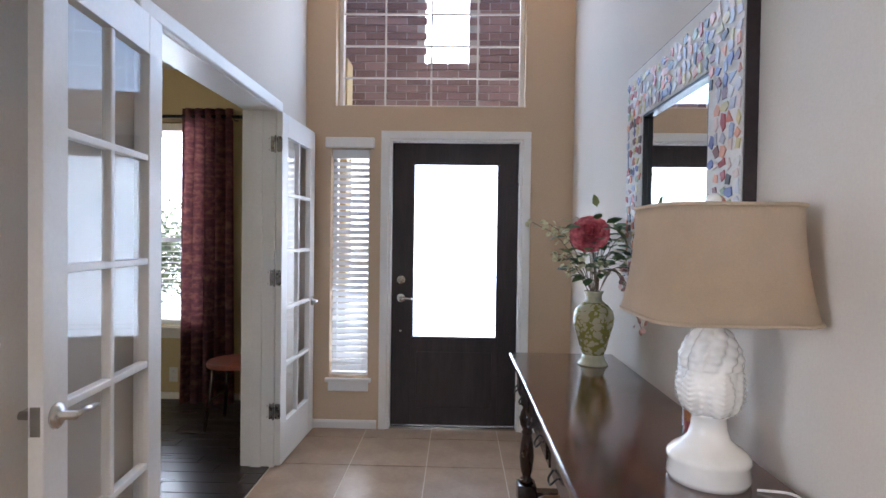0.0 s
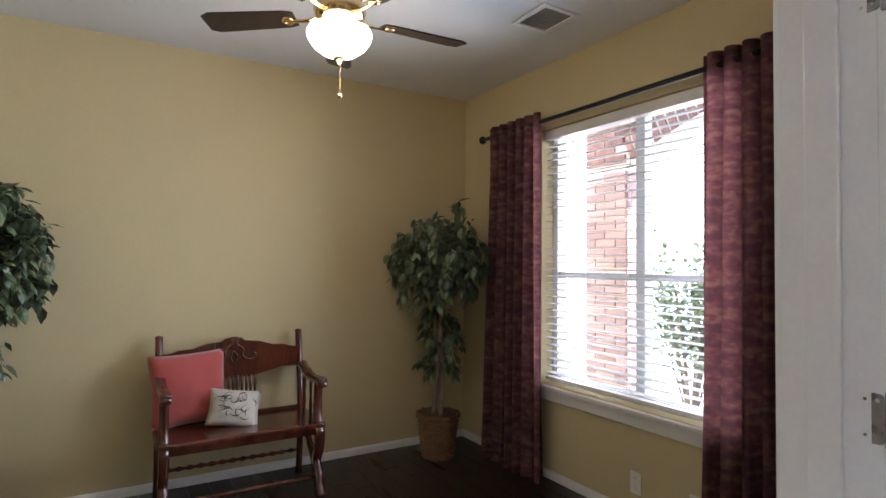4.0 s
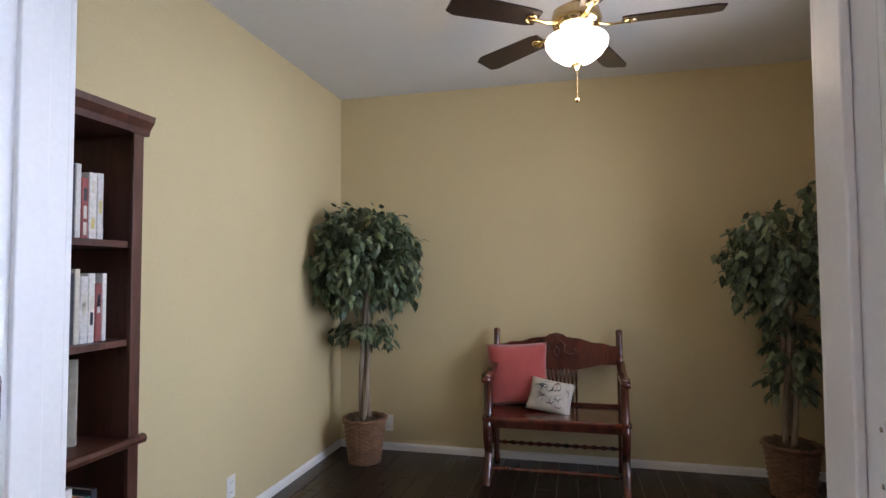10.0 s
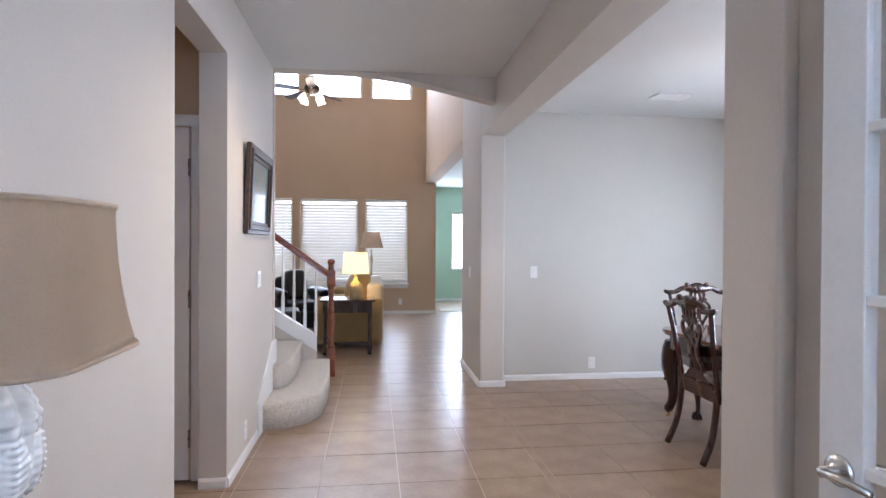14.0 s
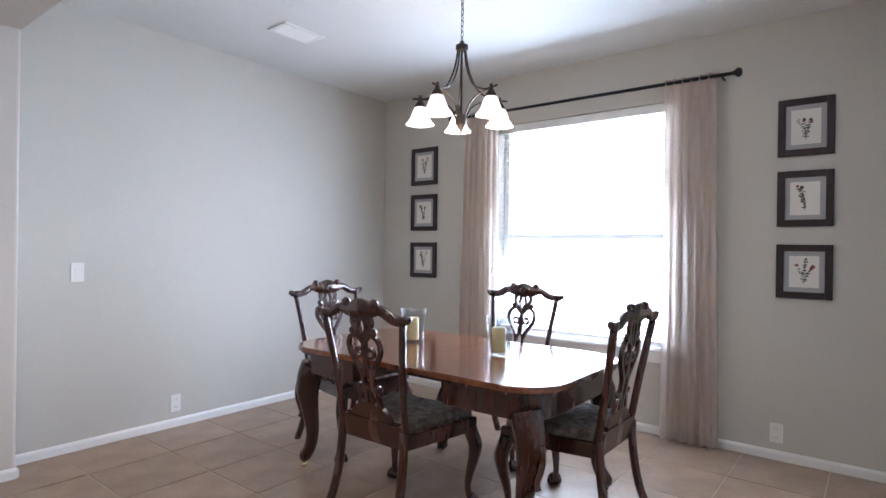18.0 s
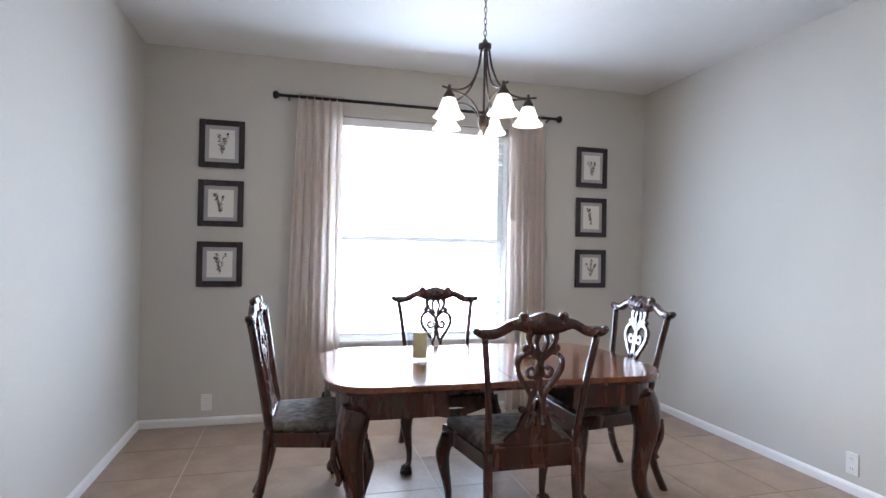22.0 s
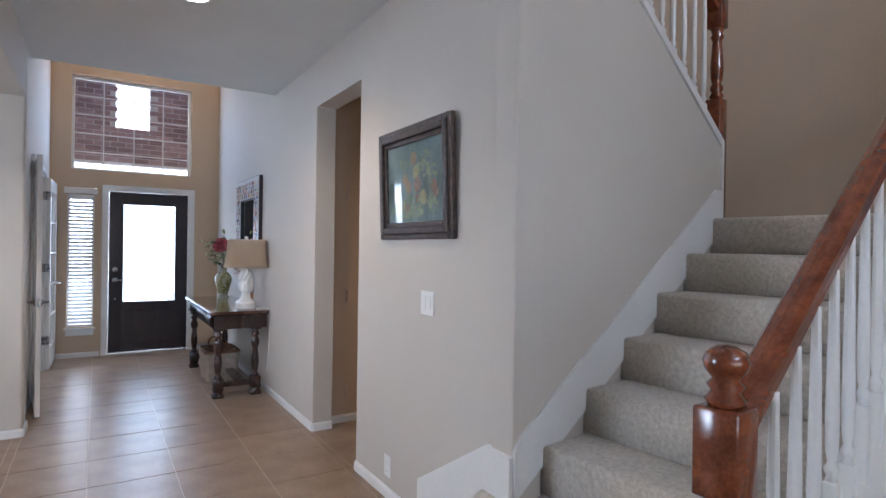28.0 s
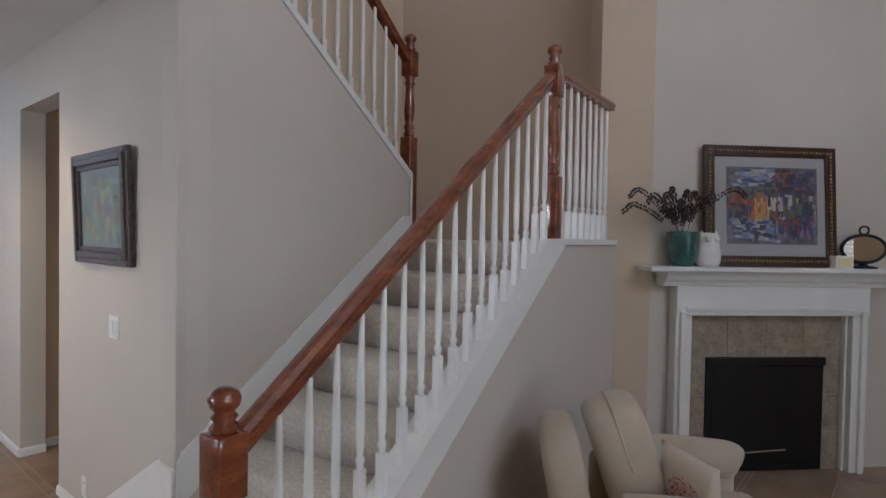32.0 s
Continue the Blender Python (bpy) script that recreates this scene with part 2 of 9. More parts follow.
# ---------------------------------------------------------------- world, sun and large lights
world = bpy.data.worlds.new("world")
scene.world = world
world.use_nodes = True
sky = world.node_tree.nodes.new("ShaderNodeTexSky")
sky.sky_type, sky.sun_disc = "NISHITA", False
sky.sun_elevation, sky.sun_rotation = radians(48), radians(60)
world.node_tree.links.new(sky.outputs[0], world.node_tree.nodes["Background"].inputs[0])
world.node_tree.nodes["Background"].inputs[1].default_value = 0.15
sun = bpy.data.lights.new("sun", "SUN")
sun.energy, sun.angle, sun.color = 3.0, radians(0.6), (1, 0.95, 0.88)
sun_ob = new("sun", sun)
sun_ob.matrix_world = look((0, 0, 20), (-9, -5.2, 8.5))
DAY = (0.78, 0.89, 1.0)
# the sky's light in the window openings
area_light("study_window_light", pose(-1.395, 6.065, 1.45, -90, 0, 0), 1.35, 1.6, 4.6, DAY, 112)
area_light("dining_window_light", pose(-2.945, 0.49, 1.45, 0, -72, 0), 1.6, 1.3, 13, DAY)
area_light("front_door_light", pose(1.32, 5.60, 1.27, -90, 0, 0), 0.60, 1.24, 3.4, (0.70, 0.85, 1.0))
area_light("sidelight_light", pose(0.58, 5.48, 1.2, -80, 0, 0), 0.24, 1.5, 0.45, DAY)
area_light("transom_light", pose(1.13, 5.52, 2.85, -84, 0, 0), 1.25, 1.05, 3.0, (0.50, 0.72, 1.0))
area_light("living_window_light", pose(2.1, -6.9, 1.4, 90, 0, 0), 2.9, 1.6, 6, DAY)
area_light("living_upper_window_light", pose(2.1, -6.9, 4.6, 75, 0, 0), 2.9, 0.8, 14, DAY)
area_light("breakfast_window_light", pose(-0.95, -9.35, 1.5, 90, 0, 0), 0.8, 1.4, 14, DAY)
# the lamps
WARM = (1.0, 0.78, 0.52)

# ---------------------------------------------------------------- materials
M_WALL = material("beige_wall_paint", (0.60, 0.55, 0.49), 0.75, vary=0.035, scale=1.3, fine=140, bump=0.25, depth=0.0015, spec=0.3)
M_FRONT = material("warm_beige_wall_paint", (0.60, 0.46, 0.325), 0.75, vary=0.035, scale=1.3, fine=140, bump=0.25, depth=0.0015, spec=0.3)
M_STAIRWALL = material("peach_tan_wall_paint", (0.62, 0.50, 0.385), 0.75, vary=0.04, scale=1.3, fine=140, bump=0.25, depth=0.0015, spec=0.3)
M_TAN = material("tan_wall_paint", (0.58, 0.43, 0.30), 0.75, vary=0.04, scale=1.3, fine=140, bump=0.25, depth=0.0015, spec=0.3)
M_DINING = material("grey_beige_wall_paint", (0.58, 0.56, 0.51), 0.75, vary=0.03, scale=1.1, fine=140, bump=0.25, depth=0.0015, spec=0.3)
M_YELLOW = material("yellow_wall_paint", (0.60, 0.50, 0.285), 0.75, vary=0.04, scale=1.1, fine=140, bump=0.25, depth=0.0015, spec=0.3)
M_GREEN = material("green_wall_paint", (0.46, 0.58, 0.47), 0.75, vary=0.03, scale=1.1, fine=140, bump=0.2, depth=0.0015)
M_CEIL = material("white_ceiling_paint", (0.72, 0.72, 0.70), 0.85, vary=0.03, scale=1.5, fine=90, bump=0.35, depth=0.002, spec=0.2)
M_TRIM = material("white_gloss_paint", (0.80, 0.79, 0.77), 0.35, vary=0.025, scale=5, fine=80, bump=0.05, depth=0.001)
M_TILE = material("beige_floor_tile", (0.275, 0.185, 0.125), 0.31, vary=0.07, scale=5.0, fine=38, bump=0.06, depth=0.001, second=(0.37, 0.265, 0.185), rough_vary=0.04, rand=0.05, spec=0.5)
M_GROUT = material("pale_grout", (0.56, 0.48, 0.40), 0.85, vary=0.08, scale=6, fine=200, bump=0.3)
M_PLANK = wood("dark_floor_plank", (0.010, 0.006, 0.004), (0.026, 0.013, 0.009), 0.30, 0.12, along=(0.12, 1, 1), scale=10, rand=0.35)
M_MAHOG = wood("dark_mahogany", (0.034, 0.010, 0.008), (0.070, 0.021, 0.014), 0.25, 0.5)
M_MAHOG_TOP = wood("polished_mahogany_top", (0.13, 0.040, 0.018), (0.24, 0.085, 0.036), 0.16, 0.8, along=(0.15, 1, 1), scale=9)
M_CONSOLE = wood("dark_walnut", (0.016, 0.007, 0.005), (0.055, 0.020, 0.012), 0.25, 0.5)
M_CONSOLE_TOP = wood("polished_walnut_top", (0.05, 0.017, 0.009), (0.12, 0.042, 0.020), 0.14, 0.8, along=(1, 0.15, 1), scale=9)
M_RAIL = wood("cherry_stained_oak", (0.16, 0.034, 0.013), (0.29, 0.075, 0.027), 0.20, 0.8, along=(0.3, 1, 1), scale=20)
M_BENCH = wood("red_brown_bench_wood", (0.060, 0.014, 0.008), (0.15, 0.036, 0.017), 0.22, 0.5)
M_SHELF = wood("brown_shelf_wood", (0.060, 0.018, 0.010), (0.13, 0.045, 0.024), 0.4, 0.15)
M_DOOR = wood("black_brown_door", (0.018, 0.010, 0.013), (0.034, 0.019, 0.022), 0.45, 0.1)
M_CARPET = material("speckled_beige_carpet", (0.68, 0.61, 0.52), 0.95, vary=0.17, scale=60, fine=260, bump=0.8, depth=0.006, sheen=0.3, spec=0.1)
M_NICKEL = material("brushed_nickel", (0.62, 0.60, 0.57), 0.25, metal=1.0, vary=0.03, bump=0.02)
M_BRASS = material("polished_brass", (0.75, 0.55, 0.28), 0.18, metal=1.0, vary=0.04, bump=0.02)
M_BRONZE = material("dark_bronze", (0.06, 0.045, 0.038), 0.4, metal=0.7, vary=0.12, bump=0.1)
M_IRON = material("black_iron", (0.02, 0.02, 0.022), 0.4, metal=0.5, vary=0.1, bump=0.08)
M_GLASS = glass("clear_glass")
M_FROST = cloth_through("frosted_door_glass", (0.92, 0.94, 0.95), 0.85, 0.2, vary=0.02, fine=90)
M_LEAD = material("lead_came", (0.10, 0.10, 0.11), 0.5, metal=0.6)
M_SLAT = cloth_through("white_blind_slat", (0.82, 0.83, 0.84), 0.42, 0.5, vary=0.02, fine=30)
M_SLAT_BEIGE = cloth_through("beige_blind_slat", (0.54, 0.50, 0.43), 0.04, 0.5, vary=0.03, fine=30)
M_HINGE = material("dark_nickel", (0.30, 0.29, 0.29), 0.28, metal=1.0, vary=0.08, scale=30, bump=0.03)
M_BRICK = material("red_brown_brick", (0.20, 0.095, 0.08), 0.85, vary=0.25, scale=12, fine=80, bump=0.4, depth=0.004, second=(0.32, 0.18, 0.15), rand=0.3)
M_MORTAR = material("grey_mortar", (0.62, 0.59, 0.56), 0.9, vary=0.1, scale=8, fine=150, bump=0.4)
M_CONCRETE = material("porch_concrete", (0.60, 0.58, 0.55), 0.85, vary=0.1, scale=2, fine=60, bump=0.2)
M_GRASS = material("lawn_grass", (0.06, 0.10, 0.03), 0.9, vary=0.35, scale=1.2, fine=40, bump=0.6, depth=0.03)
M_BARK = material("pale_ficus_bark", (0.30, 0.24, 0.18), 0.85, vary=0.2, scale=9, fine=60, bump=0.4, depth=0.004, stretch=(1, 1, 0.2))
M_WICKER = material("brown_wicker", (0.22, 0.11, 0.055), 0.6, vary=0.3, scale=20, fine=120, bump=0.3)
M_MOSS = material("dried_moss", (0.20, 0.14, 0.08), 0.95, vary=0.4, scale=25, fine=150, bump=1.0, depth=0.02)
M_SHEER = cloth_through("cream_curtain", (0.88, 0.82, 0.77), 0.72, 0.9, vary=0.04, fine=220)
M_WHITE_CERAMIC = material("white_glazed_ceramic", (0.80, 0.79, 0.76), 0.12, vary=0.03, scale=9, fine=30, bump=0.03, coat=0.5)
M_SHADE = cloth_through("beige_linen_shade", (0.74, 0.62, 0.48), 0.5, 0.9, vary=0.08, fine=260, scale=10)
M_PLATE = material("white_plastic_plate", (0.80, 0.79, 0.76), 0.35, vary=0.015, bump=0.0)
M_PAPER = material("cream_print_paper", (0.80, 0.78, 0.72), 0.8, vary=0.02, bump=0.02)
M_MAT = material("grey_picture_mount", (0.42, 0.41, 0.42), 0.85, vary=0.03, bump=0.05)
M_FRAME = material("dark_picture_frame", (0.030, 0.018, 0.020), 0.4, vary=0.25, scale=12, fine=60, bump=0.15)
M_MIRROR = material("mirror_glass", (0.88, 0.90, 0.90), 0.015, metal=1.0, vary=0.0, bump=0.0, rough_vary=0.0)
M_SEAT = material("dark_floral_seat_cloth", (0.10, 0.085, 0.075), 0.9, vary=0.5, scale=28, fine=220, bump=0.3, second=(0.26, 0.23, 0.19))
M_CREAM = material("cream_upholstery", (0.50, 0.42, 0.33), 0.9, vary=0.06, scale=6, fine=260, bump=0.25, sheen=0.2)
M_LIT = lamp_glow("lit_bulb", (1.0, 0.87, 0.68), 2.0)
M_WAX = material("ivory_candle_wax", (0.80, 0.66, 0.36), 0.5, vary=0.05, bump=0.02)

# ---------------------------------------------------------------- the plan
HALL_W, HALL_E = 0.31, 2.135          # faces of the hall's long walls
FOY_W = 0.262                         # face of the foyer wall beside the study
FRONT = 5.49                          # inner face of the front wall
DIN_W, DIN_N, DIN_S, DIN_E = -2.96, 2.48, -1.54, 0.065
STU_W, STU_S, STU_N, STU_E = -3.045, 2.655, 6.08, 0.103
FR0, FR1 = 3.458, 4.804                # the french door opening
Z_HALL, Z_DIN, Z_STU, Z_FOYER, Z_LIV = 2.78, 2.71, 2.70, 4.4, 5.6
STAIR_Y, RAIL_Y = -0.83, -1.893
LIV_S, LIV_E = -7.05, 6.6
TILE, TX, TY = 0.457, 0.715, 1.654    # floor tile pitch and one joint


def wall(name, mat, label, axis, a0, a1, u0, u1, z0, z1, holes=()):
    """A wall slab between a0 and a1 across its axis, along u, with openings (u0, u1, z0, z1) through it."""
    bm = bmesh.new()
    us = sorted({u0, u1, *[v for h in holes for v in h[:2]]})
    for p, q in zip(us, us[1:]):
        cuts = sorted((h[2], h[3]) for h in holes if h[0] <= p + 1e-6 and h[1] >= q - 1e-6)
        low = z0
        for c, d in cuts:
            if c > low + 1e-4:
                span(bm, axis, a0, a1, p, q, low, c)
            low = d
        if z1 > low + 1e-4:
            span(bm, axis, a0, a1, p, q, low, z1)
    bmesh.ops.remove_doubles(bm, verts=bm.verts, dist=1e-5)
    return structure(name, bm, mat, label)


def span(bm, axis, a0, a1, p, q, z0, z1):
    if axis == "x":
        add_box(bm, a0, p, z0, a1, q, z1)
    else:
        add_box(bm, p, a0, z0, q, a1, z1)


# front wall of the foyer, with the door, the sidelight and the transom
wall("wall_front", M_FRONT, "beige painted front wall with door, sidelight and transom openings", "y", FRONT, 5.75, STU_E, 2.4, 0, Z_FOYER,
     [(0.85, 1.785, 0, 2.045), (0.44, 0.715, 0.36, 1.975), (0.47, 1.795, 2.275, 3.42)])
wall("wall_hall_west", M_WALL, "beige painted foyer wall with the french door opening", "x", STU_E + 0.012, FOY_W, 2.64, FRONT, 0, Z_FOYER, [(FR0, FR1, 0, 2.093)])
wall("wall_study_east", M_YELLOW, "yellow painted study wall beside the french doors", "x", STU_E, STU_E + 0.01, STU_S, STU_N, 0, Z_STU, [(FR0, FR1, 0, 2.093)])
wall("wall_study_south", M_YELLOW, "pale yellow painted study wall", "y", 2.575, STU_S, STU_W - 0.2, STU_E, 0, Z_STU + 0.1)
wall("wall_study_west", M_YELLOW, "yellow painted study wall behind the bench", "x", STU_W - 0.2, STU_W, STU_S, STU_N + 0.2, 0, Z_STU + 0.1)
wall("wall_study_north", M_YELLOW, "yellow painted study wall with a wide window", "y", STU_N, STU_N + 0.22, STU_W, 0.43, 0, Z_STU + 0.1, [(-2.11, -0.68, 0.60, 2.27)])
wall("wall_dining_north", M_DINING, "pale grey beige dining room wall", "y", DIN_N, 2.57, DIN_W - 0.2, DIN_E, 0, Z_DIN + 0.1)
wall("wall_dining_west", M_DINING, "pale grey beige dining room wall with a large window", "x", DIN_W - 0.2, DIN_W, DIN_S - 0.2, DIN_N, 0, Z_DIN + 0.1, [(-0.21, 1.19, 0.59, 2.31)])
wall("wall_dining_south", M_DINING, "pale grey beige dining room wall with a light switch", "y", DIN_S - 0.2, DIN_S, DIN_W, DIN_E, 0, Z_DIN + 0.1)


def rounded_pier(name, x0, y0, x1, y1, z1, label):
    bm = box(x0, y0, 0, x1, y1, z1)
    ed = [e for e in bm.edges if abs(e.verts[0].co.z - e.verts[1].co.z) > 0.5]
    bmesh.ops.bevel(bm, geom=ed, offset=0.018, segments=4, profile=0.5, affect="EDGES")
    return structure(name, bm, M_WALL, label, smooth=False)


rounded_pier("wall_pier_north", DIN_E, 2.40, HALL_W, 2.638, 4.4, "beige painted pier with rounded corners beside the dining room")
rounded_pier("wall_pier_south", DIN_E, -2.43, HALL_W, -1.33, 3.2, "beige painted pier with rounded corners between hall and dining room")
bm = box(DIN_E + 0.001, -1.329, 2.42, HALL_W - 0.001, 2.399, 3.2)
structure("wall_dining_header", bm, M_WALL, "beige painted header over the wide dining room opening")
wall("wall_hall_east", M_WALL, "beige painted hall wall with a cased opening", "x", HALL_E, HALL_E + 0.15, STAIR_Y + 0.005, FRONT, 0, Z_FOYER, [(0.695, 1.52, 0, 2.43)])
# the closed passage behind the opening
# beige walls given the tan paint: the passage's brown shade is in their colour
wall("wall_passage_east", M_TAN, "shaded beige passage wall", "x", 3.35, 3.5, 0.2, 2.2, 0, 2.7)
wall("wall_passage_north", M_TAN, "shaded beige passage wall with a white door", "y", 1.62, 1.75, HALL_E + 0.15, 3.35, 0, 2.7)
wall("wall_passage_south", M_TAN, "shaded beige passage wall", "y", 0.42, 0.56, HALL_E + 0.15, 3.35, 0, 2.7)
structure("ceiling_passage", box(HALL_E + 0.15, 0.42, 2.7, 3.5, 1.75, 2.8), M_CEIL, "white passage ceiling", "ceiling")

# ceilings
structure("ceiling_study", box(STU_W - 0.2, STU_S, Z_STU, STU_E + 0.012, STU_N + 0.2, Z_STU + 0.12), M_CEIL, "white textured study ceiling", "ceiling")
structure("ceiling_dining", box(DIN_W - 0.2, DIN_S - 0.2, Z_DIN, DIN_E, 2.57, Z_DIN + 0.12), M_CEIL, "white textured dining room ceiling", "ceiling")
structure("ceiling_foyer", box(FOY_W, 2.7, Z_FOYER, HALL_E, FRONT, Z_FOYER + 0.12), M_CEIL, "white high foyer ceiling", "ceiling")
structure("ceiling_hall", box(HALL_W, STAIR_Y + 0.15, Z_HALL, HALL_E, 2.7, Z_HALL + 0.1), M_CEIL, "white low hall ceiling with a recessed lamp", "ceiling")
structure("wall_over_hall", box(HALL_W, 2.58, Z_HALL + 0.1, HALL_E, 2.698, Z_FOYER), M_WALL, "beige painted wall above the hall ceiling")
# arched edge where the hall opens to the living room
arch = [(HALL_W, 5.6), (HALL_W, 2.57)] + [(HALL_W + 1.35 * k / 14, 2.57 + 0.21 * math.sin(math.pi / 2 * k / 14)) for k in range(1, 15)] + [(HALL_E + 0.003, 2.78), (HALL_E + 0.003, 5.6)]
structure("wall_hall_arch", tidy(prism(arch, STAIR_Y, STAIR_Y + 0.149)), M_WALL, "beige painted arched edge above the end of the hall")

# living room shell
wall("wall_living_south", M_TAN, "tall tan living room wall with two rows of windows", "y", LIV_S - 0.25, LIV_S, 0.10, LIV_E + 0.2, 0, Z_LIV,
     [(0.655, 1.487, 0.60, 2.25), (1.63, 2.735, 0.60, 2.25), (2.875, 3.69, 0.60, 2.25), (0.58, 1.388, 4.21, 4.96), (1.555, 2.595, 4.21, 4.96), (2.75, 3.58, 4.21, 4.96)])
structure("wall_living_west", box(0.10, LIV_S, 2.58, HALL_W - 0.004, -2.43, Z_LIV), M_TAN, "tan wall above the wide opening to the breakfast room")
structure("wall_living_west_upper", box(0.10, -2.43, 3.2, HALL_W - 0.004, STAIR_Y, Z_LIV), M_TAN, "tan upper wall beside the hall")
structure("wall_living_east", box(LIV_E, LIV_S, 0, LIV_E + 0.2, 0.6, Z_LIV), M_TAN, "tan living room side wall")
structure("ceiling_living", box(0.1, LIV_S - 0.2, Z_LIV, LIV_E + 0.2, 1.0, Z_LIV + 0.12), M_CEIL, "white high living room ceiling", "ceiling")
# breakfast room, pale green
wall("wall_breakfast_south", M_GREEN, "pale green breakfast room wall with a bright window", "y", -9.65, -9.45, -4.0, 0.3, 0, 2.75, [(-1.35, -0.55, 0.75, 2.15)])
structure("wall_breakfast_west", box(-3.6, -9.45, 0, -3.4, DIN_S - 0.2, 2.75), M_GREEN, "pale green breakfast room side wall")
structure("wall_breakfast_east", box(0.10, -9.45, 0, 0.3, LIV_S - 0.25, 2.75), M_GREEN, "pale green breakfast room end wall")
structure("ceiling_breakfast", box(-3.6, -9.65, 2.75, 0.10, DIN_S - 0.2, 2.85), M_CEIL, "white breakfast room ceiling", "ceiling")

# stairs: walls beside and behind
S_RUN, S_RISE, S_X3 = 0.272, 0.197, 2.313    # third nosing at S_X3; the landing is the eighth step
STAIR_TURN = Matrix.Translation((HALL_E, STAIR_Y, 0)) @ Matrix.Rotation(radians(5.9), 4, "Z") @ Matrix.Translation((-HALL_E, -STAIR_Y, 0))


def turned(ob):
    """The stairs and their walls stand a little askew to the hall."""
    ob.matrix_world = STAIR_TURN
    return ob


turned(structure("wall_stair", tidy(prism([(HALL_E + 0.002, 0), (HALL_E + 0.002, 3.17), (3.765, 1.985), (3.765, 0)], STAIR_Y, STAIR_Y + 0.12)), M_WALL, "beige painted wall under the upper flight of stairs"))
turned(structure("wall_stair_north", box(HALL_E + 0.15, 0.22, 0, 5.2, 0.41, Z_LIV), M_STAIRWALL, "tan wall behind the upper flight"))
turned(structure("wall_landing_east", box(5.0, -1.85, 0, 5.15, 0.22, Z_LIV), M_STAIRWALL, "tan wall behind the stair landing"))
structure("wall_landing_return", tidy(prism_z([(4.72, -1.57), (4.876, -1.886), (5.3, -1.6), (5.1, -1.30)], 0, Z_LIV)), M_STAIRWALL, "tan wall end between landing and fireplace")
turned(structure("wall_stair_knee", tidy(prism([(1.79, 0), (1.79, 0.27), (3.72, 1.565), (4.70, 1.565), (4.70, 0)], RAIL_Y - 0.05, RAIL_Y + 0.05)), M_WALL, "beige painted wall under the lower flight of stairs"))
# diagonal fireplace wall
FX, FY = 4.876, -1.886
DIAG = Matrix.Translation((FX, FY, 0)) @ Matrix.Rotation(radians(-45), 4, "Z")
bm = box(0, 0.0, 0, 2.45, 0.15, Z_LIV)
bmesh.ops.transform(bm, matrix=DIAG, verts=bm.verts)
structure("wall_fireplace", bm, M_WALL, "pale painted diagonal wall behind the fireplace")

# ---------------------------------------------------------------- baseboards and trim
def baseboard(name, x0, y0, x1, y1, nx, ny, label="white painted baseboard"):
    """A moulded board along a wall from one end to the other; n points into the room."""
    L = math.hypot(x1 - x0, y1 - y0)
    prof = [(0, 0), (0.014, 0), (0.013, 0.042), (0.010, 0.048), (0.006, 0.055), (0, 0.058)]
    ux, uy = (x1 - x0) / L, (y1 - y0) / L
    bm = bmesh.new()
    a = [bm.verts.new((x0 + nx * d, y0 + ny * d, z + 0.001)) for d, z in prof]
    b = [bm.verts.new((x1 + nx * d, y1 + ny * d, z + 0.001)) for d, z in prof]
    bm.faces.new(a)
    bm.faces.new(b[::-1])
    for i in range(len(a)):
        j = (i + 1) % len(a)
        bm.faces.new((a[j], a[i], b[i], b[j]))
    return structure(name, tidy(bm), M_TRIM, label, "baseboard")


for seg in ((FOY_W, 2.64, FOY_W, FR0 - 0.055, 1, 0), (HALL_W, 2.40, HALL_W, 2.638, 1, 0), (FOY_W, FR1 + 0.055, FOY_W, FRONT, 1, 0), (0.262, FRONT, 0.78, FRONT, 0, -1), (1.85, FRONT, HALL_E, FRONT, 0, -1),
            (HALL_E, 1.52, HALL_E, FRONT, -1, 0), (HALL_E, -0.12, HALL_E, 0.695, -1, 0), (DIN_E, 2.40, HALL_W, 2.40, 0, -1), (DIN_E, 2.40, DIN_E, DIN_N, -1, 0),
            (HALL_W, -2.43, HALL_W, -1.33, 1, 0), (DIN_E, -1.33, HALL_W, -1.33, 0, 1), (DIN_E, -1.54, DIN_E, -1.33, -1, 0),
            (DIN_W, DIN_N, DIN_E, DIN_N, 0, -1), (DIN_W, DIN_S, DIN_E, DIN_S, 0, 1), (DIN_W, DIN_S, DIN_W, DIN_N, 1, 0),
            (STU_W, STU_S, STU_E, STU_S, 0, 1), (STU_W, STU_S, STU_W, STU_N, 1, 0), (STU_W, STU_N, STU_E, STU_N, 0, -1), (STU_E, FR1 + 0.055, STU_E, STU_N, -1, 0), (STU_E, STU_S, STU_E, FR0 - 0.055, -1, 0),
            (0.10, LIV_S, LIV_E, LIV_S, 0, 1), (-3.4, -9.45, 0.1, -9.45, 0, 1), (HALL_E, 1.52, HALL_E + 0.15, 1.52, 0, -1), (HALL_E + 0.15, 1.62, 3.35, 1.62, 0, -1), (HALL_E, 0.695, HALL_E + 0.15, 0.695, 0, 1),
            (3.35, 0.56, 3.35, 1.62, -1, 0)):
    baseboard("baseboard", *seg)

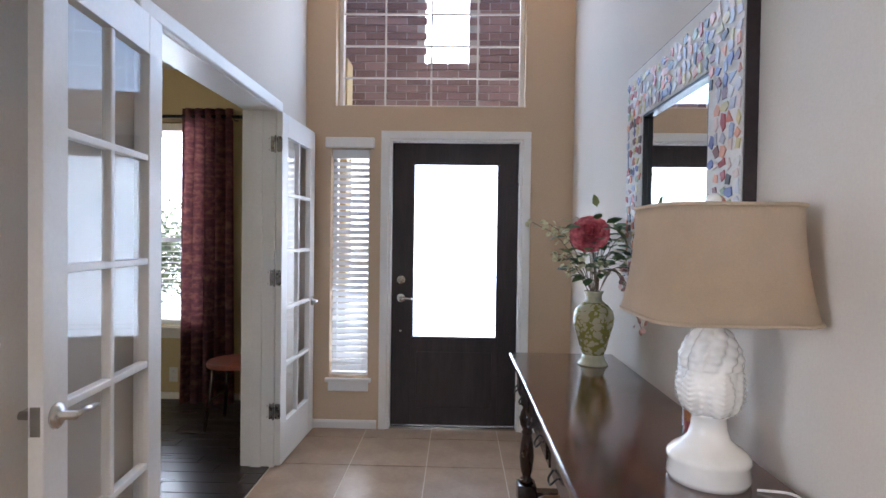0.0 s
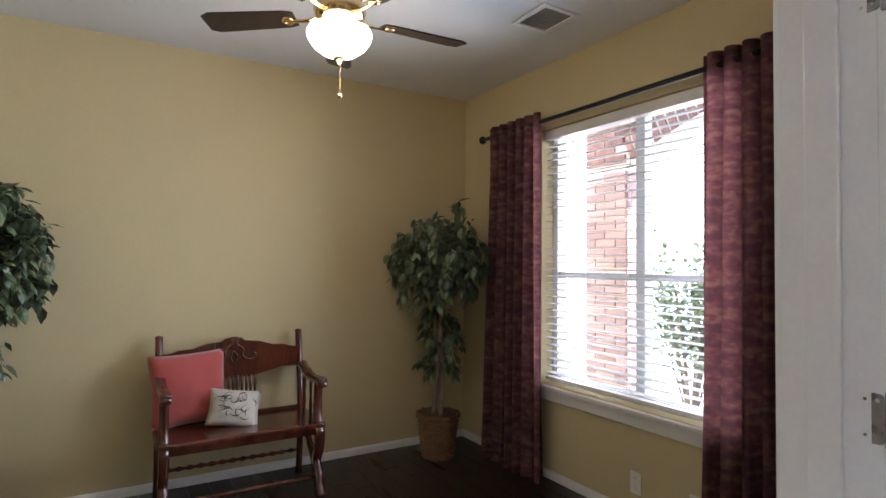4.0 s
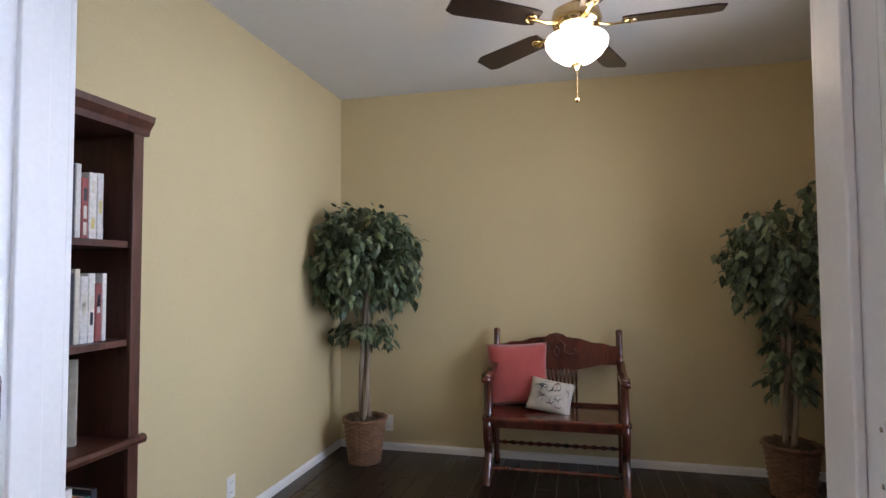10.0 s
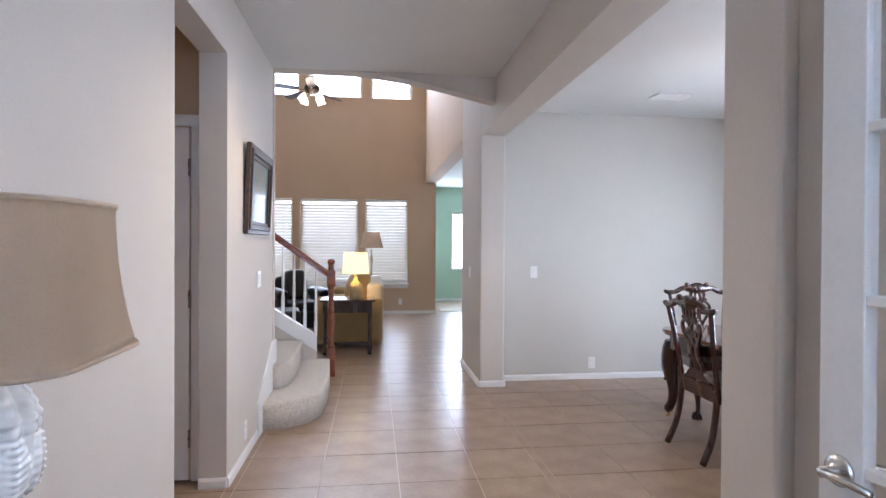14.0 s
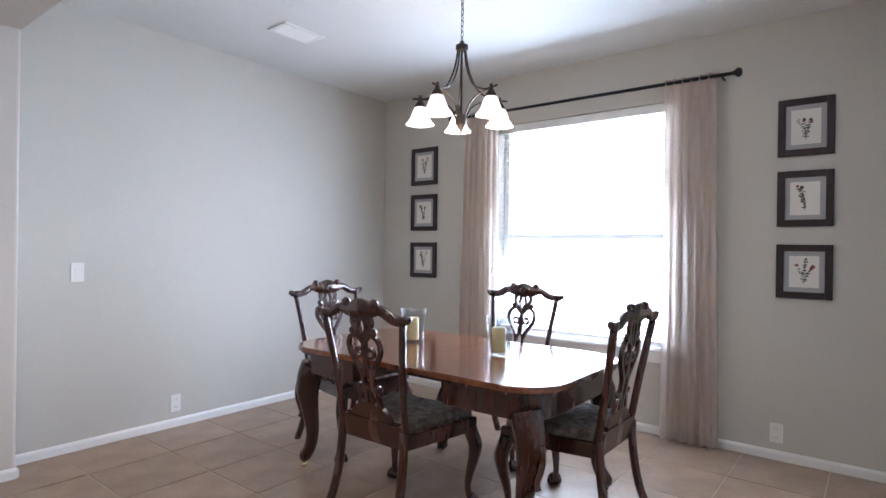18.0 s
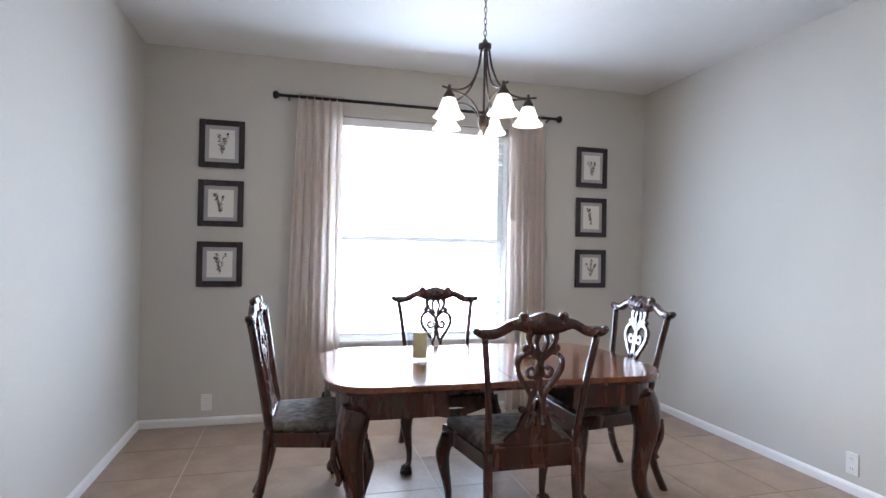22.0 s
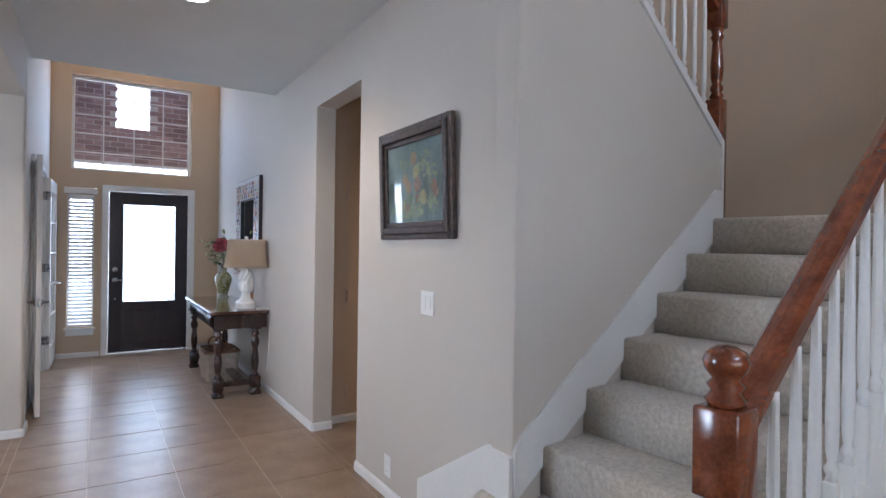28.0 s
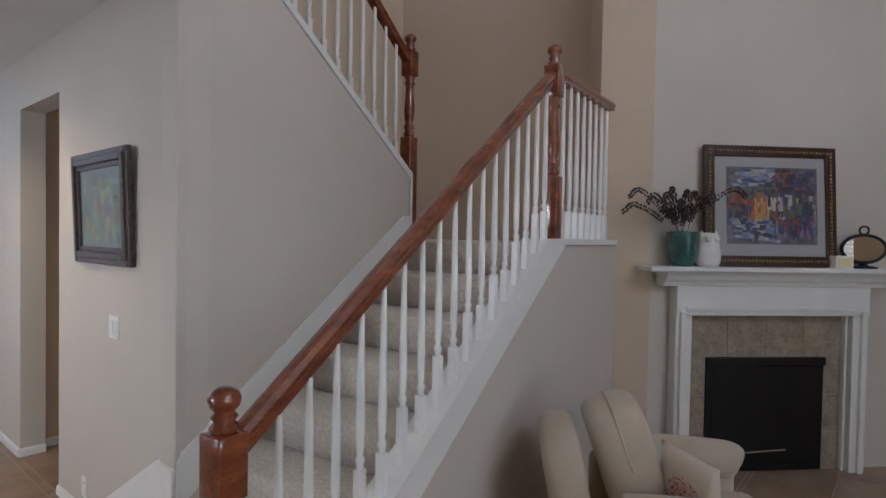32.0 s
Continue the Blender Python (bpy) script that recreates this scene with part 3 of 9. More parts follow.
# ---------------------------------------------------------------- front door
# emission stands in for the overexposed daylight seen through the windows
M_OUT = material("glowing_outdoor_backdrop", (0.8, 0.8, 0.8), 0.9, bump=0, emit=(0.93, 0.97, 1.0), power=1.0)
trim = tagged(new("trim"), "white painted casing round the front door", "trim", "", "structure")
part("casing_side", box(0.795, FRONT - 0.02, 0.0, 0.85, FRONT - 0.001, 2.045, 0.004), M_TRIM, trim)
part("casing_side", box(1.785, FRONT - 0.02, 0.0, 1.84, FRONT - 0.001, 2.045, 0.004), M_TRIM, trim)
part("casing_head", box(0.795, FRONT - 0.02, 2.046, 1.84, FRONT - 0.001, 2.10, 0.004), M_TRIM, trim)
part("jamb", box(0.851, FRONT - 0.005, 0.0, 0.868, 5.70, 2.03), M_TRIM, trim)
part("jamb", box(1.767, FRONT - 0.005, 0.0, 1.784, 5.70, 2.03), M_TRIM, trim)
part("head_jamb", box(0.851, FRONT - 0.005, 2.031, 1.784, 5.70, 2.044), M_TRIM, trim)
part("threshold", box(0.869, 5.50, 0.0, 1.766, 5.70, 0.012), M_NICKEL, trim)
door = tagged(new("door_1"), "dark brown wooden front door with a large frosted glass panel", "door", "", "structure")
DX0, DX1, DY0, DY1 = 0.871, 1.764, 5.545, 5.59
GX0, GX1, GZ0, GZ1 = 1.012, 1.632, 0.633, 1.892
part("stile", box(DX0, DY0, 0.015, GX0, DY1, 2.028, 0.003), M_DOOR, door)
part("stile", box(GX1, DY0, 0.015, DX1, DY1, 2.028, 0.003), M_DOOR, door)
part("top_rail", box(GX0, DY0 + 0.001, GZ1, GX1, DY1 - 0.001, 2.027), M_DOOR, door)
part("bottom_rail", box(GX0, DY0 + 0.001, 0.016, GX1, DY1 - 0.001, GZ0), M_DOOR, door)
part("raised_panel", box(GX0 + 0.04, DY0 - 0.008, 0.14, GX1 - 0.04, DY0 + 0.002, GZ0 - 0.09, 0.007), M_DOOR, door)
pane = part("glass_pane", box(GX0 + 0.002, 5.562, GZ0 + 0.002, GX1 - 0.002, 5.568, GZ1 - 0.002), M_FROST, door, "frosted glass with leaded border lines")
for a, b, c, d in ((GX0, GZ0, GX1, GZ0 + 0.018), (GX0, GZ1 - 0.018, GX1, GZ1), (GX0, GZ0 + 0.018, GX0 + 0.016, GZ1 - 0.018), (GX1 - 0.016, GZ0 + 0.018, GX1, GZ1 - 0.018)):
    part("glass_bead", box(a, DY0 - 0.006, b, c, DY0 + 0.008, d, 0.003), M_DOOR, door)
for x0, z0, x1, z1 in ((1.09, GZ0 + 0.07, GX1 - 0.016, GZ0 + 0.07), (1.06, GZ0 + 0.10, GX1 - 0.016, GZ0 + 0.10), (GX1 - 0.08, GZ0 + 0.02, GX1 - 0.08, GZ1 - 0.02), (GX1 - 0.11, GZ0 + 0.05, GX1 - 0.11, GZ1 - 0.05),
                       (GX1 - 0.2, GZ1 - 0.07, GX1 - 0.016, GZ1 - 0.07), (GX1 - 0.2, GZ1 - 0.10, GX1 - 0.016, GZ1 - 0.10), (GX1 - 0.22, 1.44, GX1 - 0.016, 1.44), (GX1 - 0.24, 1.08, GX1 - 0.016, 1.08)):
    part("lead_line", box(x0 - 0.003, 5.557, z0 - 0.003, x1 + 0.003, 5.561, z1 + 0.003), M_LEAD, pane)
rose = lathe([(0.0, 0.0), (0.033, 0.0), (0.033, 0.006), (0.024, 0.012), (0.012, 0.014), (0.012, 0.05), (0.0, 0.05)], 20, pose(0.94, DY0, 0.925, 90))
add_tube(rose, [(0.94, DY0 - 0.045, 0.925), (0.985, DY0 - 0.047, 0.925), (1.04, DY0 - 0.042, 0.918)], [0.010, 0.009, 0.007])
part("door_handle", tidy(rose), M_NICKEL, door, "brushed nickel lever handle", True)
part("deadbolt", tidy(lathe([(0.0, 0.0), (0.033, 0.0), (0.033, 0.006), (0.026, 0.016), (0.0, 0.018)], 20, pose(0.94, DY0, 1.055, 90))), M_NICKEL, door, "round brushed nickel deadbolt", True)
part("door_stud", tidy(lathe([(0.0, 0.0), (0.011, 0.0), (0.008, 0.01), (0.0, 0.01)], 12, pose(0.94, DY0, 0.69, 90))), M_NICKEL, door)
for z in (0.25, 1.0, 1.78):
    part("hinge", lathe([(0.0, -0.05), (0.006, -0.05), (0.006, 0.05), (0.0, 0.05)], 10, pose(1.766, DY0 - 0.006, z)), M_NICKEL, door)


# ---------------------------------------------------------------- windows
def window(name, label, axis, at, out, u0, u1, z0, z1, mullions=(), bars=(), frame_w=0.045, muntins=0.0):
    """A window at the plane 'at' (x or y), with its frame, sash bars and pane; out is +1 or -1, the way outdoors."""
    w = tagged(new(name), label, "window", "", "structure")

    def b(p, q, lo, hi, d0, d1, bev=0.003):
        s, e = sorted((at + out * d0, at + out * d1))
        return box(s, p, lo, e, q, hi, bev) if axis == "x" else box(p, s, lo, q, e, hi, bev)
    part("frame_side", b(u0, u0 + frame_w, z0, z1, 0.10, 0.17), M_TRIM, w)
    part("frame_side", b(u1 - frame_w, u1, z0, z1, 0.10, 0.17), M_TRIM, w)
    part("frame_head", b(u0 + frame_w, u1 - frame_w, z1 - frame_w, z1, 0.101, 0.169), M_TRIM, w)
    part("frame_foot", b(u0 + frame_w, u1 - frame_w, z0, z0 + frame_w, 0.101, 0.169), M_TRIM, w)
    for m in mullions:
        part("mullion", b(m - 0.03, m + 0.03, z0 + frame_w, z1 - frame_w, 0.102, 0.168), M_TRIM, w)
    for m in bars:
        part("sash_bar", b(u0 + frame_w, u1 - frame_w, m - 0.02, m + 0.02, 0.108, 0.162), M_TRIM, w)
    p = part("pane", b(u0 + frame_w, u1 - frame_w, z0 + frame_w, z1 - frame_w, 0.133, 0.137, 0), M_GLASS, w)
    p.visible_shadow = False
    return w, b


def sill(w, b, u0, u1, z0, over=0.05):
    """The board under a window, with the apron below it."""
    part("window_sill", b(u0 - over, u1 + over, z0 - 0.028, z0 - 0.002, -0.035, 0.098, 0.006), M_TRIM, w)
    part("apron", b(u0 - over + 0.02, u1 + over - 0.02, z0 - 0.095, z0 - 0.029, -0.016, -0.001, 0.005), M_TRIM, w)


def blind(name, label, axis, at, out, u0, u1, z0, z1, pitch=0.05, tilt=12, width=0.05, lay=0.03, group="", cloth=None):
    """A horizontal slat blind: head rail, slats, bottom rail, ladder cords."""
    t = thing(name, label, "blind", pose(0, 0, 0), group)

    def put(lo_u, hi_u, lo_z, hi_z, d0, d1, bev=0.002):
        s, e = sorted((at + out * d0, at + out * d1))
        return box(s, lo_u, lo_z, e, hi_u, hi_z, bev) if axis == "x" else box(lo_u, s, lo_z, hi_u, e, hi_z, bev)
    part("head_rail", put(u0, u1, z1 - 0.06, z1, lay - width * 0.55, lay + width * 0.55), M_TRIM, t)
    part("bottom_rail", put(u0 + 0.003, u1 - 0.003, z0, z0 + 0.018, lay - width * 0.5, lay + width * 0.5), M_TRIM, t)
    L = u1 - u0 - 0.006
    h = width / 2
    me = mesh_of(box(-L / 2, -h, -0.0015, L / 2, h, 0.0015), "slat") if axis == "y" else mesh_of(box(-h, -L / 2, -0.0015, h, L / 2, 0.0015), "slat")
    me.materials.append(cloth or M_SLAT)
    z = z0 + 0.045
    while z < z1 - 0.075:
        ob = new("slat", me)
        ob.parent = t
        c = at + out * lay
        if axis == "y":
            ob.matrix_basis = pose((u0 + u1) / 2, c, z, tilt * out, 0, 0)
        else:
            ob.matrix_basis = pose(c, (u0 + u1) / 2, z, 0, -tilt * out, 0)
        z += pitch
    n = 2 if u1 - u0 < 0.5 else 3
    for k in range(n):
        u = u0 + (u1 - u0) * (0.15 + 0.7 * k / (n - 1))
        part("ladder_cord", put(u - 0.001, u + 0.001, z0 + 0.018, z1 - 0.06, lay - h - 0.002, lay - h, 0), M_TRIM, t)
    return t


w, b = window("window_1", "white-framed study window overlooking the brick porch", "y", STU_N, 1, -2.11, -0.68, 0.60, 2.27, (-1.395,), (1.31,))
sill(w, b, -2.11, -0.68, 0.60, 0.06)
blind("window_blind", "white slatted blind, slats open, in the study window", "y", STU_N, 1, -2.095, -0.695, 0.63, 2.265, 0.045, 4, 0.048, 0.045)
w, b = window("window_2", "white-framed dining room window", "x", DIN_W, -1, -0.21, 1.19, 0.59, 2.31, (), (1.38,))
sill(w, b, -0.21, 1.19, 0.59, 0.05)
blind("window_blind", "white slatted blind, slats open, in the dining window", "x", DIN_W, -1, -0.195, 1.175, 0.62, 2.305, 0.045, 4, 0.048, 0.045)
w, b = window("window_3", "narrow white-framed sidelight beside the front door", "y", FRONT, 1, 0.44, 0.715, 0.36, 1.975, (), (), 0.025)
sill(w, b, 0.44, 0.715, 0.36, 0.025)
part("head_casing", box(0.405, FRONT - 0.036, 1.976, 0.75, FRONT - 0.001, 2.05, 0.008), M_TRIM, w)
blind("window_blind", "narrow white slatted blind, slats tilted, beside the front door", "y", FRONT, 1, 0.447, 0.708, 0.375, 1.97, 0.044, 38, 0.05, 0.04)
w, b = window("window_4", "wide white-framed transom window with glazing bars", "y", FRONT, 1, 0.47, 1.795, 2.275, 3.42, (), (), 0.03)
for k in range(1, 5):
    part("glazing_bar", b(0.50, 1.765, 2.275 + 1.145 * k / 5 - 0.007, 2.275 + 1.145 * k / 5 + 0.007, 0.118, 0.130), M_TRIM, w)
for k in range(1, 4):
    part("glazing_bar", b(0.47 + 1.325 * k / 4 - 0.007, 0.47 + 1.325 * k / 4 + 0.007, 2.305, 3.39, 0.119, 0.129), M_TRIM, w)
for k, (u0, u1) in enumerate(((0.655, 1.487), (1.63, 2.735), (2.875, 3.69))):
    w, b = window("window_%d" % (5 + k), "white-framed living room window", "y", LIV_S, -1, u0, u1, 0.60, 2.25, (), (1.42,))
    sill(w, b, u0, u1, 0.60, 0.03)
    blind("window_blind", "white slatted blind, slats nearly shut, in the living room", "y", LIV_S, -1, u0 + 0.008, u1 - 0.008, 0.62, 2.245, 0.058, 60, 0.062, 0.04, "living room blinds", M_SLAT_BEIGE)
for k, (u0, u1) in enumerate(((0.58, 1.388), (1.555, 2.595), (2.75, 3.58))):
    window("window_%d" % (8 + k), "white-framed high living room window", "y", LIV_S, -1, u0, u1, 4.21, 4.96)
window("window_11", "white-framed breakfast room window", "y", -9.45, -1, -1.35, -0.55, 0.75, 2.15)


# ---------------------------------------------------------------- french doors
def french_leaf(name, label, m, flip):
    """A glazed leaf, hinged at its origin, that reaches along +x; its face looks to -y."""
    d = tagged(new(name), label, "door", "french doors", "structure")
    d.matrix_world = m
    W, H, st, T = 0.645, 2.073, 0.098, 0.035
    part("stile", box(0.0, 0, 0.012, st, T, H, 0.003), M_TRIM, d)
    part("stile", box(W - st, 0, 0.012, W, T, H, 0.003), M_TRIM, d)
    part("top_rail", box(st, 0.0005, H - 0.13, W - st, T - 0.0005, H - 0.0005, 0.002), M_TRIM, d)
    part("bottom_rail", box(st, 0.0005, 0.0125, W - st, T - 0.0005, 0.245, 0.002), M_TRIM, d)
    gh = H - 0.13 - 0.245
    part("glazing_bar", box(W / 2 - 0.011, 0.003, 0.245, W / 2 + 0.011, T - 0.003, H - 0.13, 0.004), M_TRIM, d)
    for k in range(1, 5):
        z = 0.245 + gh * k / 5
        part("glazing_bar", box(st, 0.0025, z - 0.011, W - st, T - 0.0025, z + 0.011, 0.004), M_TRIM, d)
    for k in range(5):
        for x0, x1 in ((st, W / 2 - 0.011), (W / 2 + 0.011, W - st)):
            p = part("pane", box(x0, T / 2 - 0.002, 0.245 + gh * k / 5 + 0.011, x1, T / 2 + 0.002, 0.245 + gh * (k + 1) / 5 - 0.011), M_GLASS, d)
            p.visible_shadow = False
    hz = 0.912
    for s, y in ((-1, 0.0), (1, T)):
        hb = lathe([(0.0, 0.0), (0.032, 0.0), (0.032, 0.006), (0.020, 0.012), (0.011, 0.014), (0.011, 0.048), (0.0, 0.05)], 18, pose(W - 0.05, y, hz, -90 * s))
        add_tube(hb, [(W - 0.05, y + s * 0.043, hz), (W - 0.09, y + s * 0.047, hz + 0.003), (W - 0.15, y + s * 0.043, hz - 0.003)], [0.010, 0.009, 0.0075], 10)
        part("door_handle", tidy(hb), M_NICKEL, d, "brushed nickel lever handle", True)
    part("latch_plate", box(W - 0.001, 0.006, hz - 0.035, W + 0.0015, T - 0.006, hz + 0.035), M_NICKEL, d)
    for z in (0.33, 1.11, 1.885):
        j0, j1, ky = (-0.056, -0.012, -0.006) if flip else (T + 0.012, T + 0.056, T + 0.006)
        hb = lathe([(0.0, -0.052), (0.0045, -0.05), (0.006, -0.046), (0.006, 0.046), (0.0045, 0.05), (0.0, 0.052)], 12, pose(-0.005, ky, z))
        h = part("hinge", tidy(hb), M_HINGE, d, "dark nickel butt hinge", True)
        for p0, p1 in ((j0, j1), (0.0012, T - 0.0012)):
            o = [(v, w + z) for v, w in rounded_rect(p0, -0.045, p1, 0.045, 0.011, 4)]
            part("hinge_plate", prism_x(o, -0.0024, -0.0008), M_HINGE, h)
            for q in (-0.032, 0.032):
                for c in (0.28, 0.72):
                    part("screw", lathe([(0.0, 0.0), (0.0038, 0.0), (0.003, 0.0012), (0.0, 0.0012)], 8, pose(-0.0024, p0 + (p1 - p0) * c, z + q, 0, -90, 0)), M_NICKEL, h)
    return d


french_leaf("door_2", "white ten-pane french door leaf swung open against the foyer wall", pose(FOY_W + 0.058, FR1 - 0.019, 0, 0, 0, 88), False)
french_leaf("door_3", "white ten-pane french door leaf swung open beside the dining pier", pose(FOY_W + 0.016, FR0 + 0.030, 0, 0, 0, -84), True)
trim = tagged(new("trim"), "white painted casing and jambs of the french doors", "trim", "", "structure")
part("jamb", box(STU_E - 0.004, FR1 - 0.019, 0.0, FOY_W + 0.004, FR1 - 0.001, 2.078), M_TRIM, trim)
part("jamb", box(STU_E - 0.004, FR0 + 0.001, 0.0, FOY_W + 0.004, FR0 + 0.019, 2.078), M_TRIM, trim)
part("head_jamb", box(STU_E - 0.004, FR0 + 0.001, 2.078, FOY_W + 0.004, FR1 - 0.001, 2.092), M_TRIM, trim)
for y0, y1 in ((FR1 - 0.032, FR1 - 0.0192), (FR0 + 0.0192, FR0 + 0.032)):
    part("door_stop", box(STU_E + 0.045, y0, 0.001, STU_E + 0.105, y1, 2.077, 0.003), M_TRIM, trim)
for s, x0, x1 in ((1, FOY_W + 0.001, FOY_W + 0.02), (-1, STU_E - 0.02, STU_E - 0.001)):
    part("casing_side", box(x0, FR1 - 0.019, 0.0, x1, FR1 + 0.054, 2.082, 0.005), M_TRIM, trim)
    part("casing_side", box(x0, FR0 - 0.054, 0.0, x1, FR0 + 0.019, 2.082, 0.005), M_TRIM, trim)
    part("casing_head", box(x0 - 0.004 * s, FR0 - 0.07, 2.083, x1 + 0.012 * s, FR1 + 0.07, 2.145, 0.008), M_TRIM, trim)
# the white door in the passage
trim = tagged(new("door_4"), "white painted panel door in the side passage", "door", "", "structure")
leaf = part("leaf", box(2.37, 0.562, 0.01, 3.11, 0.590, 2.03, 0.004), M_TRIM, trim)
for z0, z1 in ((0.18, 0.92), (1.06, 1.88)):
    for x0 in (2.47, 2.77):
        part("door_panel", box(x0, 0.5905, z0, x0 + 0.24, 0.596, z1, 0.004), M_TRIM, leaf)
for z in (0.25, 1.05, 1.80):
    part("hinge", lathe([(0.0, -0.05), (0.007, -0.05), (0.007, 0.05), (0.0, 0.05)], 10, pose(2.368, 0.594, z)), M_HINGE, trim, "dark nickel hinge")
part("casing_side", box(2.300, 0.562, 0, 2.362, 0.584, 2.04, 0.004), M_TRIM, trim)
part("casing_side", box(3.118, 0.562, 0, 3.18, 0.584, 2.04, 0.004), M_TRIM, trim)
part("casing_head", box(2.300, 0.562, 2.041, 3.18, 0.584, 2.105, 0.004), M_TRIM, trim)
for z in (0.25, 1.0, 1.8):
    part("hinge", lathe([(0.0, -0.045), (0.006, -0.045), (0.006, 0.045), (0.0, 0.045)], 10, pose(2.418, 1.58, z)), M_NICKEL, trim)

# ---------------------------------------------------------------- dining room
def flat_bar(bm, pts, width, y0, y1, m=None, n=6):
    """A band of even depth along a smooth line in x and z; width is one number or one for each point."""
    if not isinstance(width, (list, tuple)):
        width = [width] * len(pts)
    line = catmull([(x, 0, z) for x, z in pts], n)
    ws = []
    for i in range(len(width) - 1):
        ws += [width[i] + (width[i + 1] - width[i]) * k / n for k in range(n)]
    ws.append(width[-1])
    rows = []
    for i, p in enumerate(line):
        d = (line[min(i + 1, len(line) - 1)] - line[max(i - 1, 0)]).normalized()
        s = Vector((d.z, 0, -d.x)) * ws[i] / 2
        ring = [Vector((p.x + s.x, y0, p.z + s.z)), Vector((p.x - s.x, y0, p.z - s.z)), Vector((p.x - s.x, y1, p.z - s.z)), Vector((p.x + s.x, y1, p.z + s.z))]
        rows.append([bm.verts.new(m @ v if m is not None else v) for v in ring])
    for a, b in zip(rows, rows[1:]):
        for i in range(4):
            j = (i + 1) % 4
            bm.faces.new((a[i], a[j], b[j], b[i]))
    bm.faces.new(rows[0][::-1])
    bm.faces.new(rows[-1])
    return bm


def cabriole(bm, x, y, h, sx, sy, scale=1.0, claw=True):
    """A cabriole leg at (x, y), knee turned out to (sx, sy), with a ball foot."""
    d = Vector((sx, sy, 0)).normalized()
    pts, rad = [], []
    for z, o, r in ((1.0, 0.0, 0.034), (0.90, 0.012, 0.036), (0.76, 0.030, 0.036), (0.60, 0.022, 0.028), (0.42, 0.004, 0.021), (0.25, -0.006, 0.016), (0.12, 0.004, 0.016), (0.07, 0.016, 0.022)):
        pts.append((x + d.x * o * scale, y + d.y * o * scale, z * h))
        rad.append(r * scale)
    add_tube(bm, catmull(pts, 4), [rad[min(i // 4, len(rad) - 1)] * (1 - (i % 4) / 4) + rad[min(i // 4 + 1, len(rad) - 1)] * ((i % 4) / 4) for i in range((len(pts) - 1) * 4 + 1)], 10)
    if claw:
        c = Matrix.Translation((x + d.x * 0.02 * scale, y + d.y * 0.02 * scale, 0))
        add_lathe(bm, [(0.006, 0), (0.024 * scale, 0.004), (0.033 * scale, 0.020 * scale), (0.031 * scale, 0.038 * scale), (0.018 * scale, 0.055 * scale), (0.0, 0.06 * scale)], 10, c)
        for k in range(4):
            a = math.atan2(d.y, d.x) + (k - 1.5) * 1.0
            cx, cy = x + d.x * 0.02 * scale, y + d.y * 0.02 * scale
            add_tube(bm, [(cx, cy, 0.062 * scale), (cx + math.cos(a) * 0.028 * scale, cy + math.sin(a) * 0.028 * scale, 0.045 * scale),
                          (cx + math.cos(a) * 0.036 * scale, cy + math.sin(a) * 0.036 * scale, 0.018 * scale), (cx + math.cos(a) * 0.030 * scale, cy + math.sin(a) * 0.030 * scale, 0.002)], 0.006 * scale, 6)
    return bm


